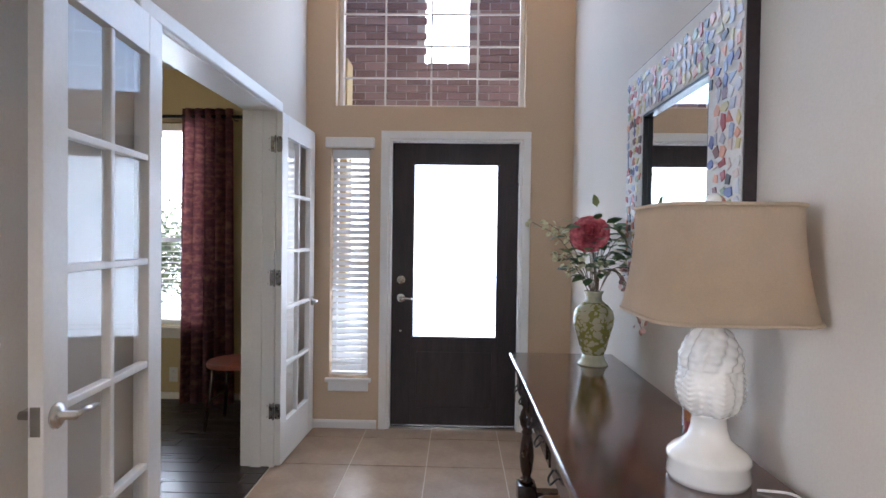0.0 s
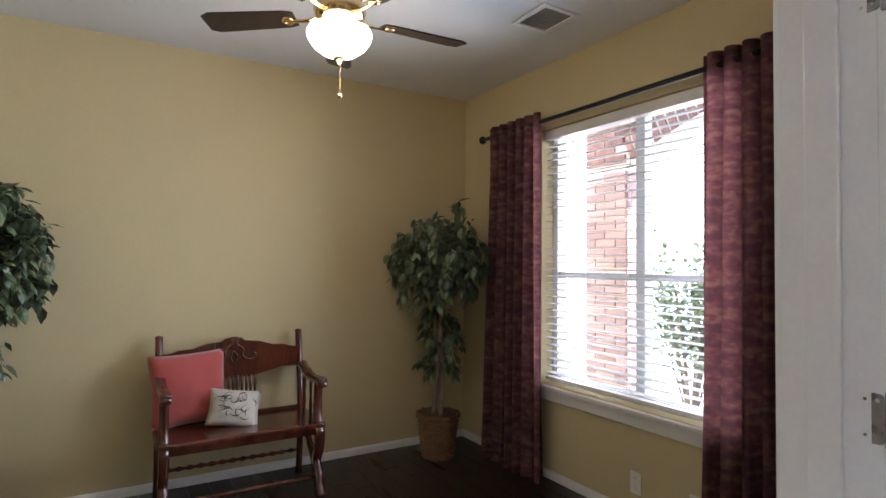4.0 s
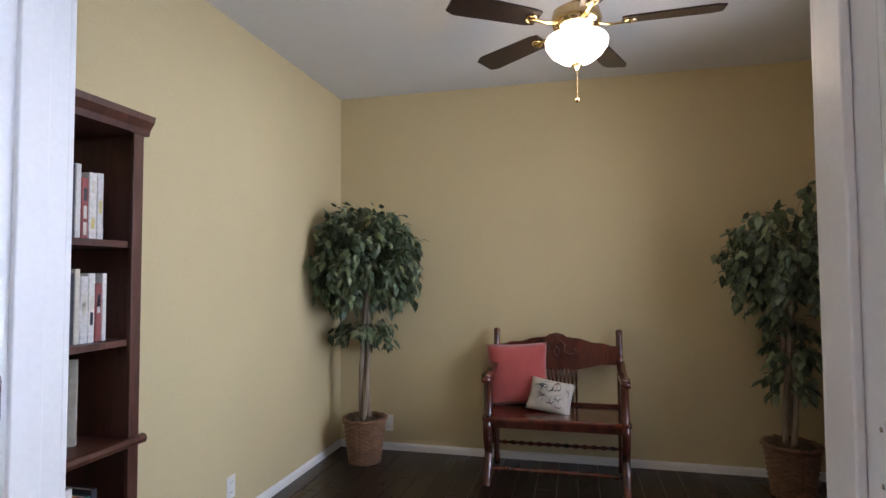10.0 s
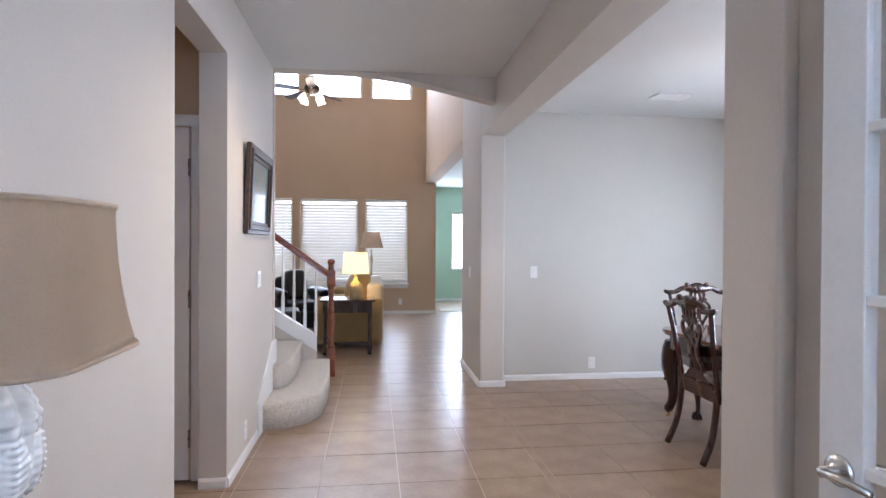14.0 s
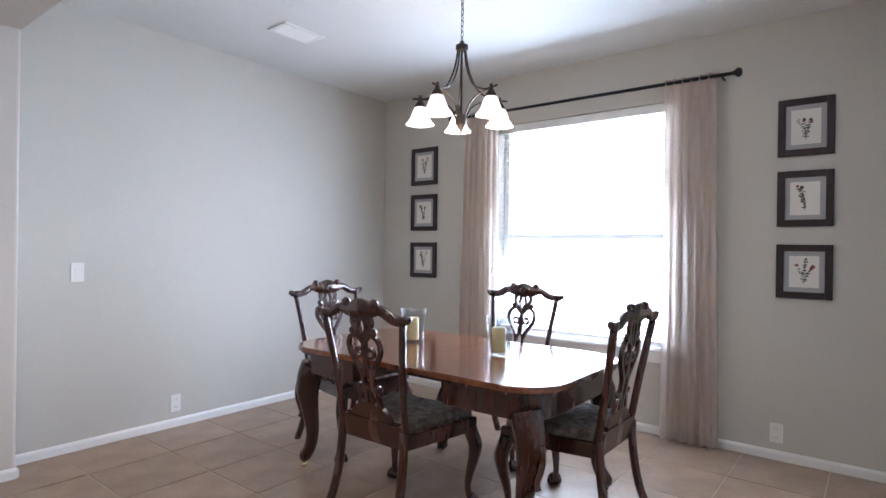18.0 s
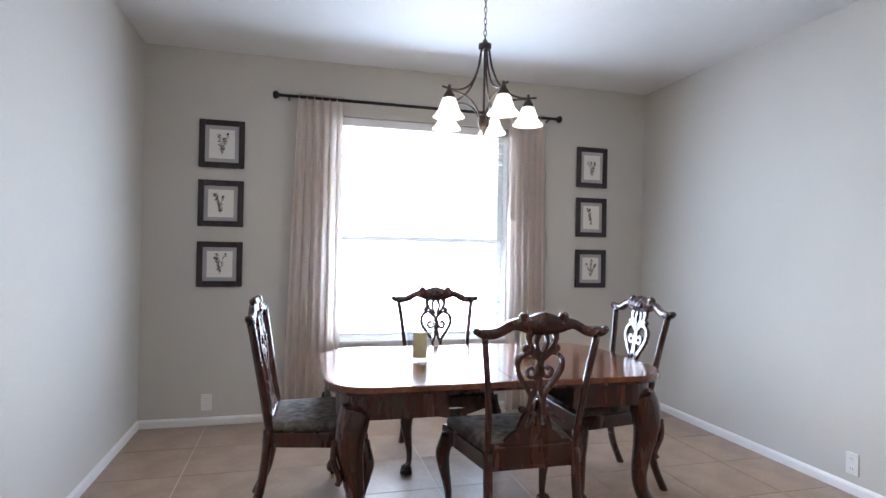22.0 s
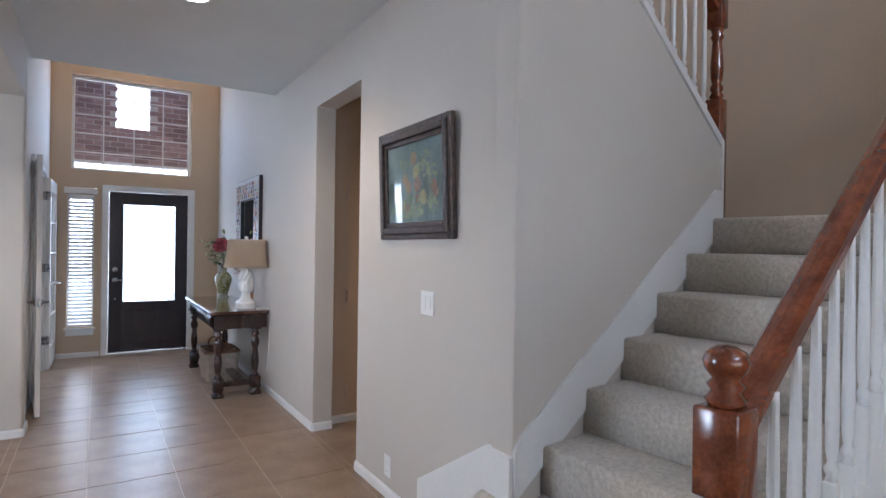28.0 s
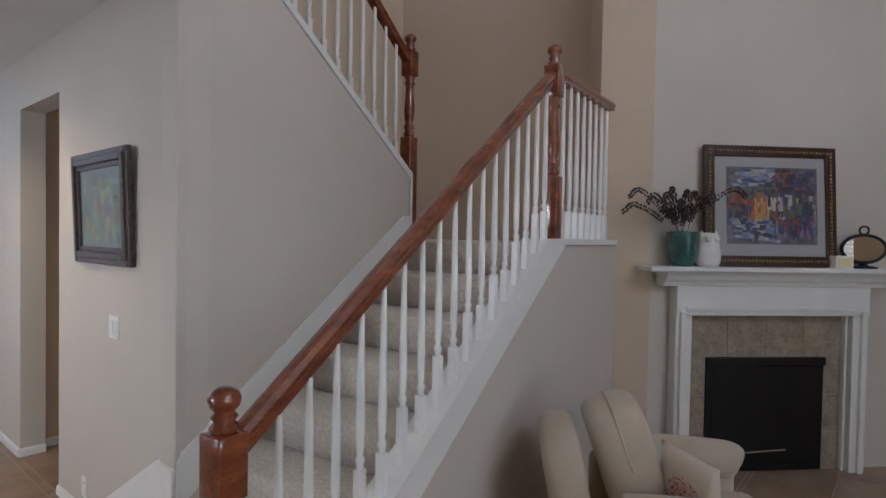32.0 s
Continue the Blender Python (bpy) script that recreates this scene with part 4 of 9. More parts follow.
def dining_chair(m, label):
    """A carved chair that faces +y; its origin is on the floor under the seat's middle."""
    t = thing("dining_chair", label, "chair", m, "chairs round the dining table")
    zs = 0.455
    back = Matrix.Translation((0, -0.21, zs)) @ Matrix.Rotation(radians(9.5), 4, "X")
    # seat rails
    rail = prism_z([(-0.205, -0.215), (0.205, -0.215), (0.275, 0.235), (-0.275, 0.235)], 0.375, zs - 0.012, 0.006)
    part("seat_frame", rail, M_MAHOG, t)
    bm = bmesh.new()
    flat_bar(bm, [(-0.22, 0.385), (-0.12, 0.355), (0, 0.335), (0.12, 0.355), (0.22, 0.385)], [0.03, 0.035, 0.05, 0.035, 0.03], 0.205, 0.228)
    part("front_apron", tidy(bm), M_MAHOG, t)
    seat = prism_z([(-0.195, -0.20), (0.195, -0.20), (0.258, 0.215), (-0.258, 0.215)], zs - 0.011, zs + 0.035, 0.022)
    part("seat", seat, M_SEAT, t, "padded seat in dark floral cloth", True)
    for sx in (-1, 1):
        part("leg", tidy(cabriole(bmesh.new(), sx * 0.25, 0.21, 0.40, sx, 1)), M_MAHOG, t, "carved cabriole front leg", True)
        bm = tube(catmull([(sx * 0.20, -0.215, zs), (sx * 0.20, -0.225, 0.30), (sx * 0.205, -0.255, 0.14), (sx * 0.21, -0.315, 0.0)], 5), 0.021, 8)
        part("leg", tidy(bm), M_MAHOG, t, "plain raked back leg", True)
        bm = bmesh.new()
        prof = catmull([(sx * 0.20, 0, -0.06), (sx * 0.205, 0.0, 0.12), (sx * 0.222, 0.0, 0.30), (sx * 0.250, 0.0, 0.50)], 5)
        add_tube(bm, prof, 0.0185, 8, back, 0.75)
        part("back_post", tidy(bm), M_MAHOG, t, "", True)
    # top rail: serpentine, ears turned up
    bm = bmesh.new()
    flat_bar(bm, [(-0.285, 0.517), (-0.255, 0.512), (-0.20, 0.515), (-0.13, 0.548), (-0.06, 0.545), (0, 0.550), (0.06, 0.545), (0.13, 0.548), (0.20, 0.515), (0.255, 0.512), (0.285, 0.517)],
             [0.022, 0.040, 0.038, 0.038, 0.070, 0.095, 0.070, 0.038, 0.038, 0.040, 0.022], -0.014, 0.014, back)
    for sx in (-1, 1):
        add_lathe(bm, [(0.0, -0.018), (0.016, -0.016), (0.023, 0), (0.016, 0.016), (0.0, 0.018)], 12, back @ pose(sx * 0.088, 0, 0.577, 90))
        add_lathe(bm, [(0.0, -0.018), (0.012, -0.014), (0.016, 0), (0.012, 0.014), (0.0, 0.018)], 10, back @ pose(sx * 0.285, 0, 0.522, 90))
        for k in range(3):
            add_tube(bm, [(sx * (0.19 + 0.02 * k), 0.013, 0.502 + 0.008 * k), (sx * (0.235 + 0.012 * k), 0.017, 0.497 + 0.012 * k), (sx * (0.275), 0.014, 0.505 + 0.010 * k)], 0.004, 5, back)
    for k in range(7):
        a = radians(-54 + 18 * k)
        add_tube(bm, [(0, 0.012, 0.520), (math.sin(a) * 0.022, 0.021, 0.520 + math.cos(a) * 0.026), (math.sin(a) * 0.044, 0.015, 0.520 + math.cos(a) * 0.052)], [0.003, 0.007, 0.004], 6, back)
    part("top_rail", tidy(bm), M_MAHOG, t, "serpentine top rail carved with a shell", True)
    # pierced splat
    bm = bmesh.new()
    y0, y1 = -0.009, 0.009
    for sx in (-1, 1):
        flat_bar(bm, [(sx * 0.048, 0.525), (sx * 0.060, 0.485), (sx * 0.040, 0.445), (sx * 0.012, 0.410), (sx * 0.004, 0.360)], [0.03, 0.020, 0.018, 0.016, 0.014], y0, y1, back)
        flat_bar(bm, [(sx * 0.010, 0.520), (sx * 0.024, 0.470), (sx * 0.010, 0.425), (sx * 0.012, 0.395)], [0.020, 0.014, 0.014, 0.014], y0, y1, back)
        flat_bar(bm, [(sx * 0.012, 0.400), (sx * 0.050, 0.428), (sx * 0.092, 0.405), (sx * 0.098, 0.355), (sx * 0.068, 0.300), (sx * 0.032, 0.245), (sx * 0.030, 0.190), (sx * 0.052, 0.140), (sx * 0.068, 0.085)],
                 [0.016, 0.017, 0.018, 0.019, 0.019, 0.018, 0.018, 0.020, 0.026], y0 - 0.001, y1 + 0.001, back)
        flat_bar(bm, [(sx * 0.008, 0.370), (sx * 0.020, 0.330), (sx * 0.046, 0.325), (sx * 0.056, 0.348), (sx * 0.040, 0.366), (sx * 0.030, 0.352)], [0.016, 0.016, 0.015, 0.014, 0.013, 0.012], y0, y1, back)
        flat_bar(bm, [(sx * 0.006, 0.36), (sx * 0.010, 0.27), (sx * 0.030, 0.21), (sx * 0.014, 0.15), (sx * 0.020, 0.08)], [0.014, 0.016, 0.015, 0.016, 0.020], y0, y1, back)
        add_lathe(bm, [(0.0, -0.012), (0.014, -0.010), (0.018, 0), (0.014, 0.010), (0.0, 0.012)], 10, back @ pose(sx * 0.068, 0, 0.445, 90))
        add_lathe(bm, [(0.0, -0.012), (0.013, -0.010), (0.016, 0), (0.013, 0.010), (0.0, 0.012)], 10, back @ pose(sx * 0.062, 0, 0.18, 90))
    flat_bar(bm, [(-0.115, 0.022), (-0.07, 0.055), (0, 0.070), (0.07, 0.055), (0.115, 0.022)], [0.055, 0.070, 0.080, 0.070, 0.055], y0 - 0.002, y1 + 0.002, back)
    part("splat", tidy(bm), M_MAHOG, t, "pierced fretwork back splat")
    part("shoe_rail", box(-0.185, -0.02, -0.065, 0.185, 0.02, 0.03, 0.006, back), M_MAHOG, t)
    return t




TBL_X, TBL_Y, TBL_Z = -1.425, 0.47, 0.715
t = thing("dining_table", "polished mahogany extending dining table with cabriole legs", "table", pose(TBL_X, TBL_Y, 0))
hw, hl = 0.485, 0.83
bm = bmesh.new()
for a, b in ((-hl, -0.0015), (0.0015, hl)):
    o = [(x, y) for x, y in rounded_rect(-hw, -hl, hw, hl, 0.20)]
    o = [(x, min(max(y, a), b)) for x, y in o]
    o = [p for i, p in enumerate(o) if i == 0 or (abs(p[0] - o[i - 1][0]) + abs(p[1] - o[i - 1][1])) > 1e-5]
    sub = prism_z(o, TBL_Z - 0.026, TBL_Z, 0.009)
    part("tabletop", sub, M_MAHOG_TOP, t, "glossy red-brown half of the tabletop")
part("edge_moulding", prism_z(rounded_rect(-hw + 0.014, -hl + 0.014, hw - 0.014, hl - 0.014, 0.19), TBL_Z - 0.042, TBL_Z - 0.027), M_MAHOG, t)
for s in (-1, 1):
    o = [(x, y) for x, y in rounded_rect(-hw + 0.045, -hl + 0.05, hw - 0.045, hl - 0.05, 0.17)]
    o = [(x, y if s * y > 0.30 else s * 0.30) for x, y in o]
    o = [p for i, p in enumerate(o) if i == 0 or (abs(p[0] - o[i - 1][0]) + abs(p[1] - o[i - 1][1])) > 1e-5]
    part("apron", prism_z(o, TBL_Z - 0.150, TBL_Z - 0.043), M_MAHOG, t)
part("slide_rail", box(-0.2, -0.32, TBL_Z - 0.11, -0.15, 0.32, TBL_Z - 0.05), M_MAHOG, t)
part("slide_rail", box(0.15, -0.32, TBL_Z - 0.11, 0.2, 0.32, TBL_Z - 0.05), M_MAHOG, t)
for sx in (-1, 1):
    for sy in (-1, 1):
        bm = bmesh.new()
        d = Vector((sx * 0.35, sy, 0)).normalized()
        px, py = sx * (hw - 0.105), sy * (hl - 0.135)
        line, rad = [], []
        for z, o, r in ((0.60, 0.0, 0.068), (0.54, 0.020, 0.072), (0.45, 0.034, 0.066), (0.34, 0.018, 0.050), (0.22, 0.0, 0.038), (0.13, 0.012, 0.034), (0.07, 0.045, 0.036), (0.045, 0.058, 0.022)):
            line.append((px + d.x * o, py + d.y * o, z))
            rad.append(r)
        add_tube(bm, catmull(line, 4), [rad[min(i // 4, 7)] * (1 - (i % 4) / 4) + rad[min(i // 4 + 1, 7)] * ((i % 4) / 4) for i in range(29)], 12)
        add_box(bm, px - 0.055, py - 0.055, 0.565, px + 0.055, py + 0.055, 0.59)
        add_tube(bm, catmull([(px + d.x * 0.10, py + d.y * 0.10, 0.48), (px + d.x * 0.105, py + d.y * 0.105, 0.40), (px + d.x * 0.075, py + d.y * 0.075, 0.32), (px + d.x * 0.085, py + d.y * 0.085, 0.29)], 4), 0.013, 8)
        leg = part("leg", tidy(bm), M_MAHOG, t, "heavy carved cabriole leg", True)
        c = Matrix.Translation((px + d.x * 0.05, py + d.y * 0.05, 0))
        part("castor", tidy(lathe([(0.0, -0.008), (0.018, -0.008), (0.018, 0.008), (0.0, 0.008)], 14, c @ pose(0, 0, 0.0185, 90, 0, 20))), M_BRASS, leg, "small brass castor")

dining_chair(pose(-1.03, 0.49, 0, 0, 0, 90), "carved mahogany dining chair with pierced back, backed to the hall")
dining_chair(pose(-2.00, 0.42, 0, 0, 0, -92), "carved mahogany dining chair with pierced back, beside the window")
dining_chair(pose(-1.49, -0.37, 0, 0, 0, -4), "carved mahogany dining chair with pierced back, at the table's end")
dining_chair(pose(-1.49, 1.17, 0, 0, 0, 180), "carved mahogany dining chair with pierced back, at the table's far end")


def hurricane(x, y, lean, label):
    t = thing("candle_holder", label, "candle holder", pose(x, y, TBL_Z + 0.0005), "candles on the dining table")
    prof = [(0.0, 0.0), (0.062, 0.0), (0.066, 0.006), (0.064, 0.03), (0.066, 0.10), (0.072, 0.165), (0.080, 0.198), (0.077, 0.198), (0.069, 0.165), (0.063, 0.10), (0.061, 0.03), (0.058, 0.014), (0.0, 0.014)]
    part("glass_cylinder", tidy(lathe(prof, 32)), M_GLASS_THICK, t, "clear flared glass", True)
    bm = lathe([(0.0, 0.0), (0.037, 0.0), (0.0375, 0.012), (0.037, 0.126), (0.033, 0.131), (0.012, 0.127), (0.0, 0.127)], 28)
    c = part("candle", tidy(bm), M_WAX, t, "ivory pillar candle", True)
    c.matrix_basis = pose(0.008, 0, 0.0145, lean, 0, 0)
    part("wick", tube([(0, 0, 0.127), (0.001, 0.001, 0.138)], 0.0012, 5), M_IRON, c)


M_GLASS_THICK = glass("hurricane_glass", (0.90, 0.92, 0.93))
hurricane(-1.49, 0.145, 0, "clear glass hurricane with an ivory candle on the table")
hurricane(-1.49, 0.75, 1.5, "clear glass hurricane with a slightly tilted ivory candle")

# chandelier
CHX, CHY = -1.49, 0.475
M_BULB = lamp_glow("lit_frosted_shade", (1.0, 0.86, 0.66), 0.26)
t = thing("chandelier", "bronze five-arm chandelier with lit white glass bell shades", "chandelier", pose(CHX, CHY, 0))
part("canopy", tidy(lathe([(0.0, Z_DIN - 0.001), (0.062, Z_DIN - 0.001), (0.058, Z_DIN - 0.02), (0.02, Z_DIN - 0.035), (0.0, Z_DIN - 0.036)], 24)), M_BRONZE, t, "", True)
bm = bmesh.new()
z, k = Z_DIN - 0.034, 0
while z > 2.44:
    pts = [(0.008 * math.cos(a) if k % 2 else 0, 0 if k % 2 else 0.008 * math.cos(a), z - 0.02 + 0.019 * math.sin(a)) for a in [2 * math.pi * i / 10 for i in range(11)]]
    add_tube(bm, pts, 0.0022, 5)
    z -= 0.031
    k += 1
part("chain", tidy(bm), M_BRONZE, t)
part("hub", tidy(lathe([(0.0, 2.435), (0.012, 2.43), (0.016, 2.415), (0.035, 2.408), (0.035, 2.385), (0.026, 2.375), (0.0, 2.372)], 20)), M_BRONZE, t, "", True)
part("stem", tidy(lathe([(0.006, 2.375), (0.006, 2.03), (0.0, 2.03)], 10)), M_BRONZE, t)
part("finial", tidy(lathe([(0.0, 2.03), (0.024, 2.02), (0.032, 2.00), (0.03, 1.97), (0.022, 1.955), (0.01, 1.935), (0.006, 1.915), (0.0, 1.91)], 18)), M_BRONZE, t, "", True)
for k in range(5):
    R = Matrix.Rotation(radians(72 * k + 5), 4, "Z")
    bm = tube(catmull([(0.022, 0, 2.385), (0.045, 0, 2.27), (0.10, 0, 2.17), (0.19, 0, 2.125), (0.285, 0, 2.125)], 6), 0.0055, 8, R)
    add_tube(bm, catmull([(0.026, 0, 1.995), (0.06, 0, 2.06), (0.13, 0, 2.105), (0.235, 0, 2.118)], 6), 0.005, 8, R)
    arm = part("arm", tidy(bm), M_BRONZE, t, "", True)
    part("socket", tidy(lathe([(0.0, 2.145), (0.008, 2.14), (0.01, 2.12), (0.018, 2.105), (0.030, 2.085), (0.030, 2.068), (0.0, 2.068)], 16, R @ pose(0.24, 0, 0))), M_BRONZE, arm, "", True)
    sh = tidy(lathe([(0.026, 2.075), (0.034, 2.07), (0.044, 2.045), (0.056, 2.010), (0.082, 1.975), (0.079, 1.975), (0.053, 2.011), (0.041, 2.046), (0.026, 2.07)], 24, R @ pose(0.24, 0, 0), False))
    part("shade", sh, M_BULB, arm, "lit white glass bell shade", True)
    part("bulb", tidy(lathe([(0.0, 2.04), (0.014, 2.035), (0.024, 2.005), (0.022, 1.985), (0.0, 1.972)], 14, R @ pose(0.24, 0, 0))), M_LIT, arm, "", True)
point_light("chandelier_light", CHX, CHY, 1.86, 2.0, WARM, 0.16)


# curtains, rods, prints, plates
def curtain(name, label, mat, axis, at, u0, u1, z0, z1, folds, amp, spread=1.0, thick=0.004, seed=1, lean=0.0):
    """Hanging cloth in deep folds, wider at the foot by 'spread'."""
    t = thing(name, label, "curtain", pose(0, 0, 0))
    rnd = random.Random(seed)
    ph = [rnd.uniform(-0.5, 0.5) for _ in range(40)]
    nu, nz = folds * 12, 26
    bm = bmesh.new()
    c = (u0 + u1) / 2
    grid = []
    for j in range(nz + 1):
        f = j / nz
        z = z1 + (z0 - z1) * f
        row = []
        for i in range(nu + 1):
            u = i / nu
            k = 1 + (spread - 1) * f
            a = 2 * math.pi * folds * u + ph[int(u * folds) % 40] * f * 1.3 + 0.6 * f * math.sin(3 * u + seed)
            d = amp * (0.55 + 0.65 * f) * math.sin(a) + amp * 0.35 * f * math.sin(2.3 * a + 1.1)
            uu = c + (u0 - c + (u1 - u0) * u) * k + lean * f + 0.25 * amp * math.cos(a)
            row.append(bm.verts.new((at + d, uu, z) if axis == "x" else (uu, at + d, z)))
        grid.append(row)
    for a, b in zip(grid, grid[1:]):
        for i in range(nu):
            bm.faces.new((a[i], a[i + 1], b[i + 1], b[i]))
    bmesh.ops.solidify(bm, geom=bm.faces[:], thickness=thick)
    part("cloth", tidy(bm), mat, t, "", True)
    return t


def rod(label, axis, at, u0, u1, z, wall_at, mat, r=0.012):
    t = thing("curtain_rod", label, "curtain rod", pose(0, 0, 0))
    P = (lambda u, o=0, dz=0: (at + o, u, z + dz)) if axis == "x" else (lambda u, o=0, dz=0: (u, at + o, z + dz))
    part("pole", tidy(tube([P(u0), P(u1)], r, 12)), mat, t, "", True)
    for s, u in ((-1, u0), (1, u1)):
        m = Matrix.Translation(P(u)) @ (Matrix.Rotation(radians(-90 * s), 4, "X") if axis == "x" else Matrix.Rotation(radians(90 * s), 4, "Y"))
        part("finial", tidy(lathe([(0.0, 0.0), (0.013, 0.0), (0.014, 0.01), (0.022, 0.016), (0.030, 0.03), (0.028, 0.042), (0.018, 0.052), (0.0, 0.055)], 14, m)), mat, t, "", True)
        b = u - s * 0.06
        q = wall_at - at
        part("bracket", tidy(tube([P(b, 0, -0.012), P(b, q * 0.5, -0.02), P(b, q * 0.97, -0.012)], 0.006, 8)), mat, t)
    return t


curtain("curtain", "cream curtain hanging open beside the dining window", M_SHEER, "x", DIN_W + 0.085, -0.50, -0.17, 0.01, 2.43, 6, 0.022, 1.25, seed=3, lean=-0.03)
curtain("curtain", "cream curtain hanging open at the window's far edge", M_SHEER, "x", DIN_W + 0.085, 1.16, 1.48, 0.01, 2.43, 6, 0.022, 1.12, seed=8, lean=0.02)
rod("dark metal curtain rod above the dining window", "x", DIN_W + 0.085, -0.62, 1.58, 2.405, DIN_W, M_IRON)
M_PLANT_INK = [material("print_ink_%d" % k, c, 0.8, vary=0.15, bump=0) for k, c in enumerate(((0.05, 0.07, 0.05), (0.10, 0.09, 0.08), (0.30, 0.10, 0.06), (0.10, 0.14, 0.07)))]


def botanical(y0, z0, y1, z1, seed, label):
    """A framed plant print on the dining room's window wall."""
    t = thing("picture_frame", label, "picture", pose(DIN_W, 0, 0), "botanical prints")
    w, bw, d = y1 - y0, 0.040, 0.022
    part("frame_side", box(0.001, y0, z0, d, y0 + bw, z1, 0.004), M_FRAME, t)
    part("frame_side", box(0.001, y1 - bw, z0, d, y1, z1, 0.004), M_FRAME, t)
    part("frame_rail", box(0.001, y0 + bw, z1 - bw, d - 0.0005, y1 - bw, z1, 0.004), M_FRAME, t)
    part("frame_rail", box(0.001, y0 + bw, z0, d - 0.0005, y1 - bw, z0 + bw, 0.004), M_FRAME, t)
    part("mount", box(0.002, y0 + bw, z0 + bw, 0.010, y1 - bw, z1 - bw), M_MAT, t)
    p = part("print", box(0.0105, y0 + bw + 0.028, z0 + bw + 0.028, 0.012, y1 - bw - 0.028, z1 - bw - 0.028), M_PAPER, t, "printed plant drawing on cream paper")
    rnd = random.Random(seed)
    cy, cz, h = (y0 + y1) / 2, (z0 + z1) / 2, (z1 - z0) * 0.24
    bms = [bmesh.new() for _ in M_PLANT_INK]
    for s in range(rnd.randint(4, 6)):
        a0 = rnd.uniform(-0.9, 0.9)
        tip = (cy + math.sin(a0) * h * 0.75, cz - h * 0.9 + h * rnd.uniform(1.1, 1.9))
        mid = (cy + math.sin(a0) * h * 0.25, (cz - h * 0.8 + tip[1]) / 2)
        line = catmull([(0.0126, cy, cz - h * 0.9), (0.0126, *mid), (0.0126, *tip)], 4)
        add_tube(bms[1], line, 0.0009, 4)
        for q in range(1, len(line)):
            for sd in (-1, 1):
                if rnd.random() < 0.75:
                    ang = a0 + sd * rnd.uniform(0.5, 1.3)
                    ln = rnd.uniform(0.008, 0.02)
                    b0 = line[q]
                    tp = Vector((0.0127, b0.y + math.sin(ang) * ln, b0.z + math.cos(ang) * ln * 0.9))
                    md = (b0 + tp) / 2
                    nv = Vector((0, -(tp.z - b0.z), tp.y - b0.y)) * 0.24
                    bm = bms[rnd.choice((0, 0, 1, 3))]
                    bm.faces.new([bm.verts.new(v) for v in (Vector((0.0127, b0.y, b0.z)), md + nv, tp, md - nv)])
        if rnd.random() < 0.7:
            bm = bms[rnd.choice((0, 2, 2, 3))]
            r = rnd.uniform(0.006, 0.011)
            bm.faces.new([bm.verts.new((0.0128, tip[0] + r * math.cos(2 * math.pi * k / 9), tip[1] + r * math.sin(2 * math.pi * k / 9))) for k in range(9)])
    for bm, mt in zip(bms, M_PLANT_INK):
        if len(bm.faces):
            part("drawing", bm, mt, p)
        else:
            bm.free()
    return t


for k, (z0, z1) in enumerate(((1.86, 2.205), (1.435, 1.770), (1.000, 1.325))):
    botanical(-1.175, z0, -0.865, z1, 11 + k, "dark-framed botanical print with grey mount on the window wall")
    botanical(1.823, z0, 2.111, z1, 21 + k, "dark-framed botanical print of a flowering plant near the corner")


def wall_plate(label, m, kind, w=0.072, h=0.118):
    """A cover plate that looks to +y from its pose: an outlet or rocker switches."""
    t = thing("wall_outlet" if kind == "outlet" else "light_switch", label, "outlet" if kind == "outlet" else "switch", m)
    part("plate", box(-w / 2, 0.0005, -h / 2, w / 2, 0.006, h / 2, 0.002), M_PLATE, t)
    if kind == "outlet":
        for dz in (-0.027, 0.027):
            o = part("socket", tidy(lathe([(0.0, 0.0), (0.017, 0.0), (0.0165, 0.0015), (0.0, 0.0015)], 16, pose(0, 0.0062, dz, -90))), M_PLATE, t)
            for dx in (-0.006, 0.006):
                part("slot", box(dx - 0.001, 0.0078, dz - 0.004, dx + 0.001, 0.0082, dz + 0.005), M_IRON, o)
    else:
        n = 2 if w > 0.1 else 1
        for k in range(n):
            dx = (k - (n - 1) / 2) * 0.046
            part("rocker", box(dx - 0.016, 0.006, -0.033, dx + 0.016, 0.0095, 0.033, 0.0015), M_PLATE, t)
    return t


wall_plate("white wall outlet low on the dining room wall", pose(DIN_W, 1.836, 0.165, 0, 0, -90), "outlet")
wall_plate("white wall outlet low on the window wall", pose(DIN_W, -1.091, 0.165, 0, 0, -90), "outlet")
wall_plate("white wall outlet above the dining baseboard", pose(-0.90, DIN_S, 0.165, 0, 0, 0), "outlet")
wall_plate("white wall outlet above the baseboard", pose(-1.01, DIN_N, 0.165, 0, 0, 180), "outlet")
wall_plate("white light switch on the dining room wall", pose(-0.285, DIN_S, 1.095, 0, 0, 0), "switch")
wall_plate("white light switch on the hall side of the pier", pose(HALL_W, -1.87, 1.08, 0, 0, -90), "switch")


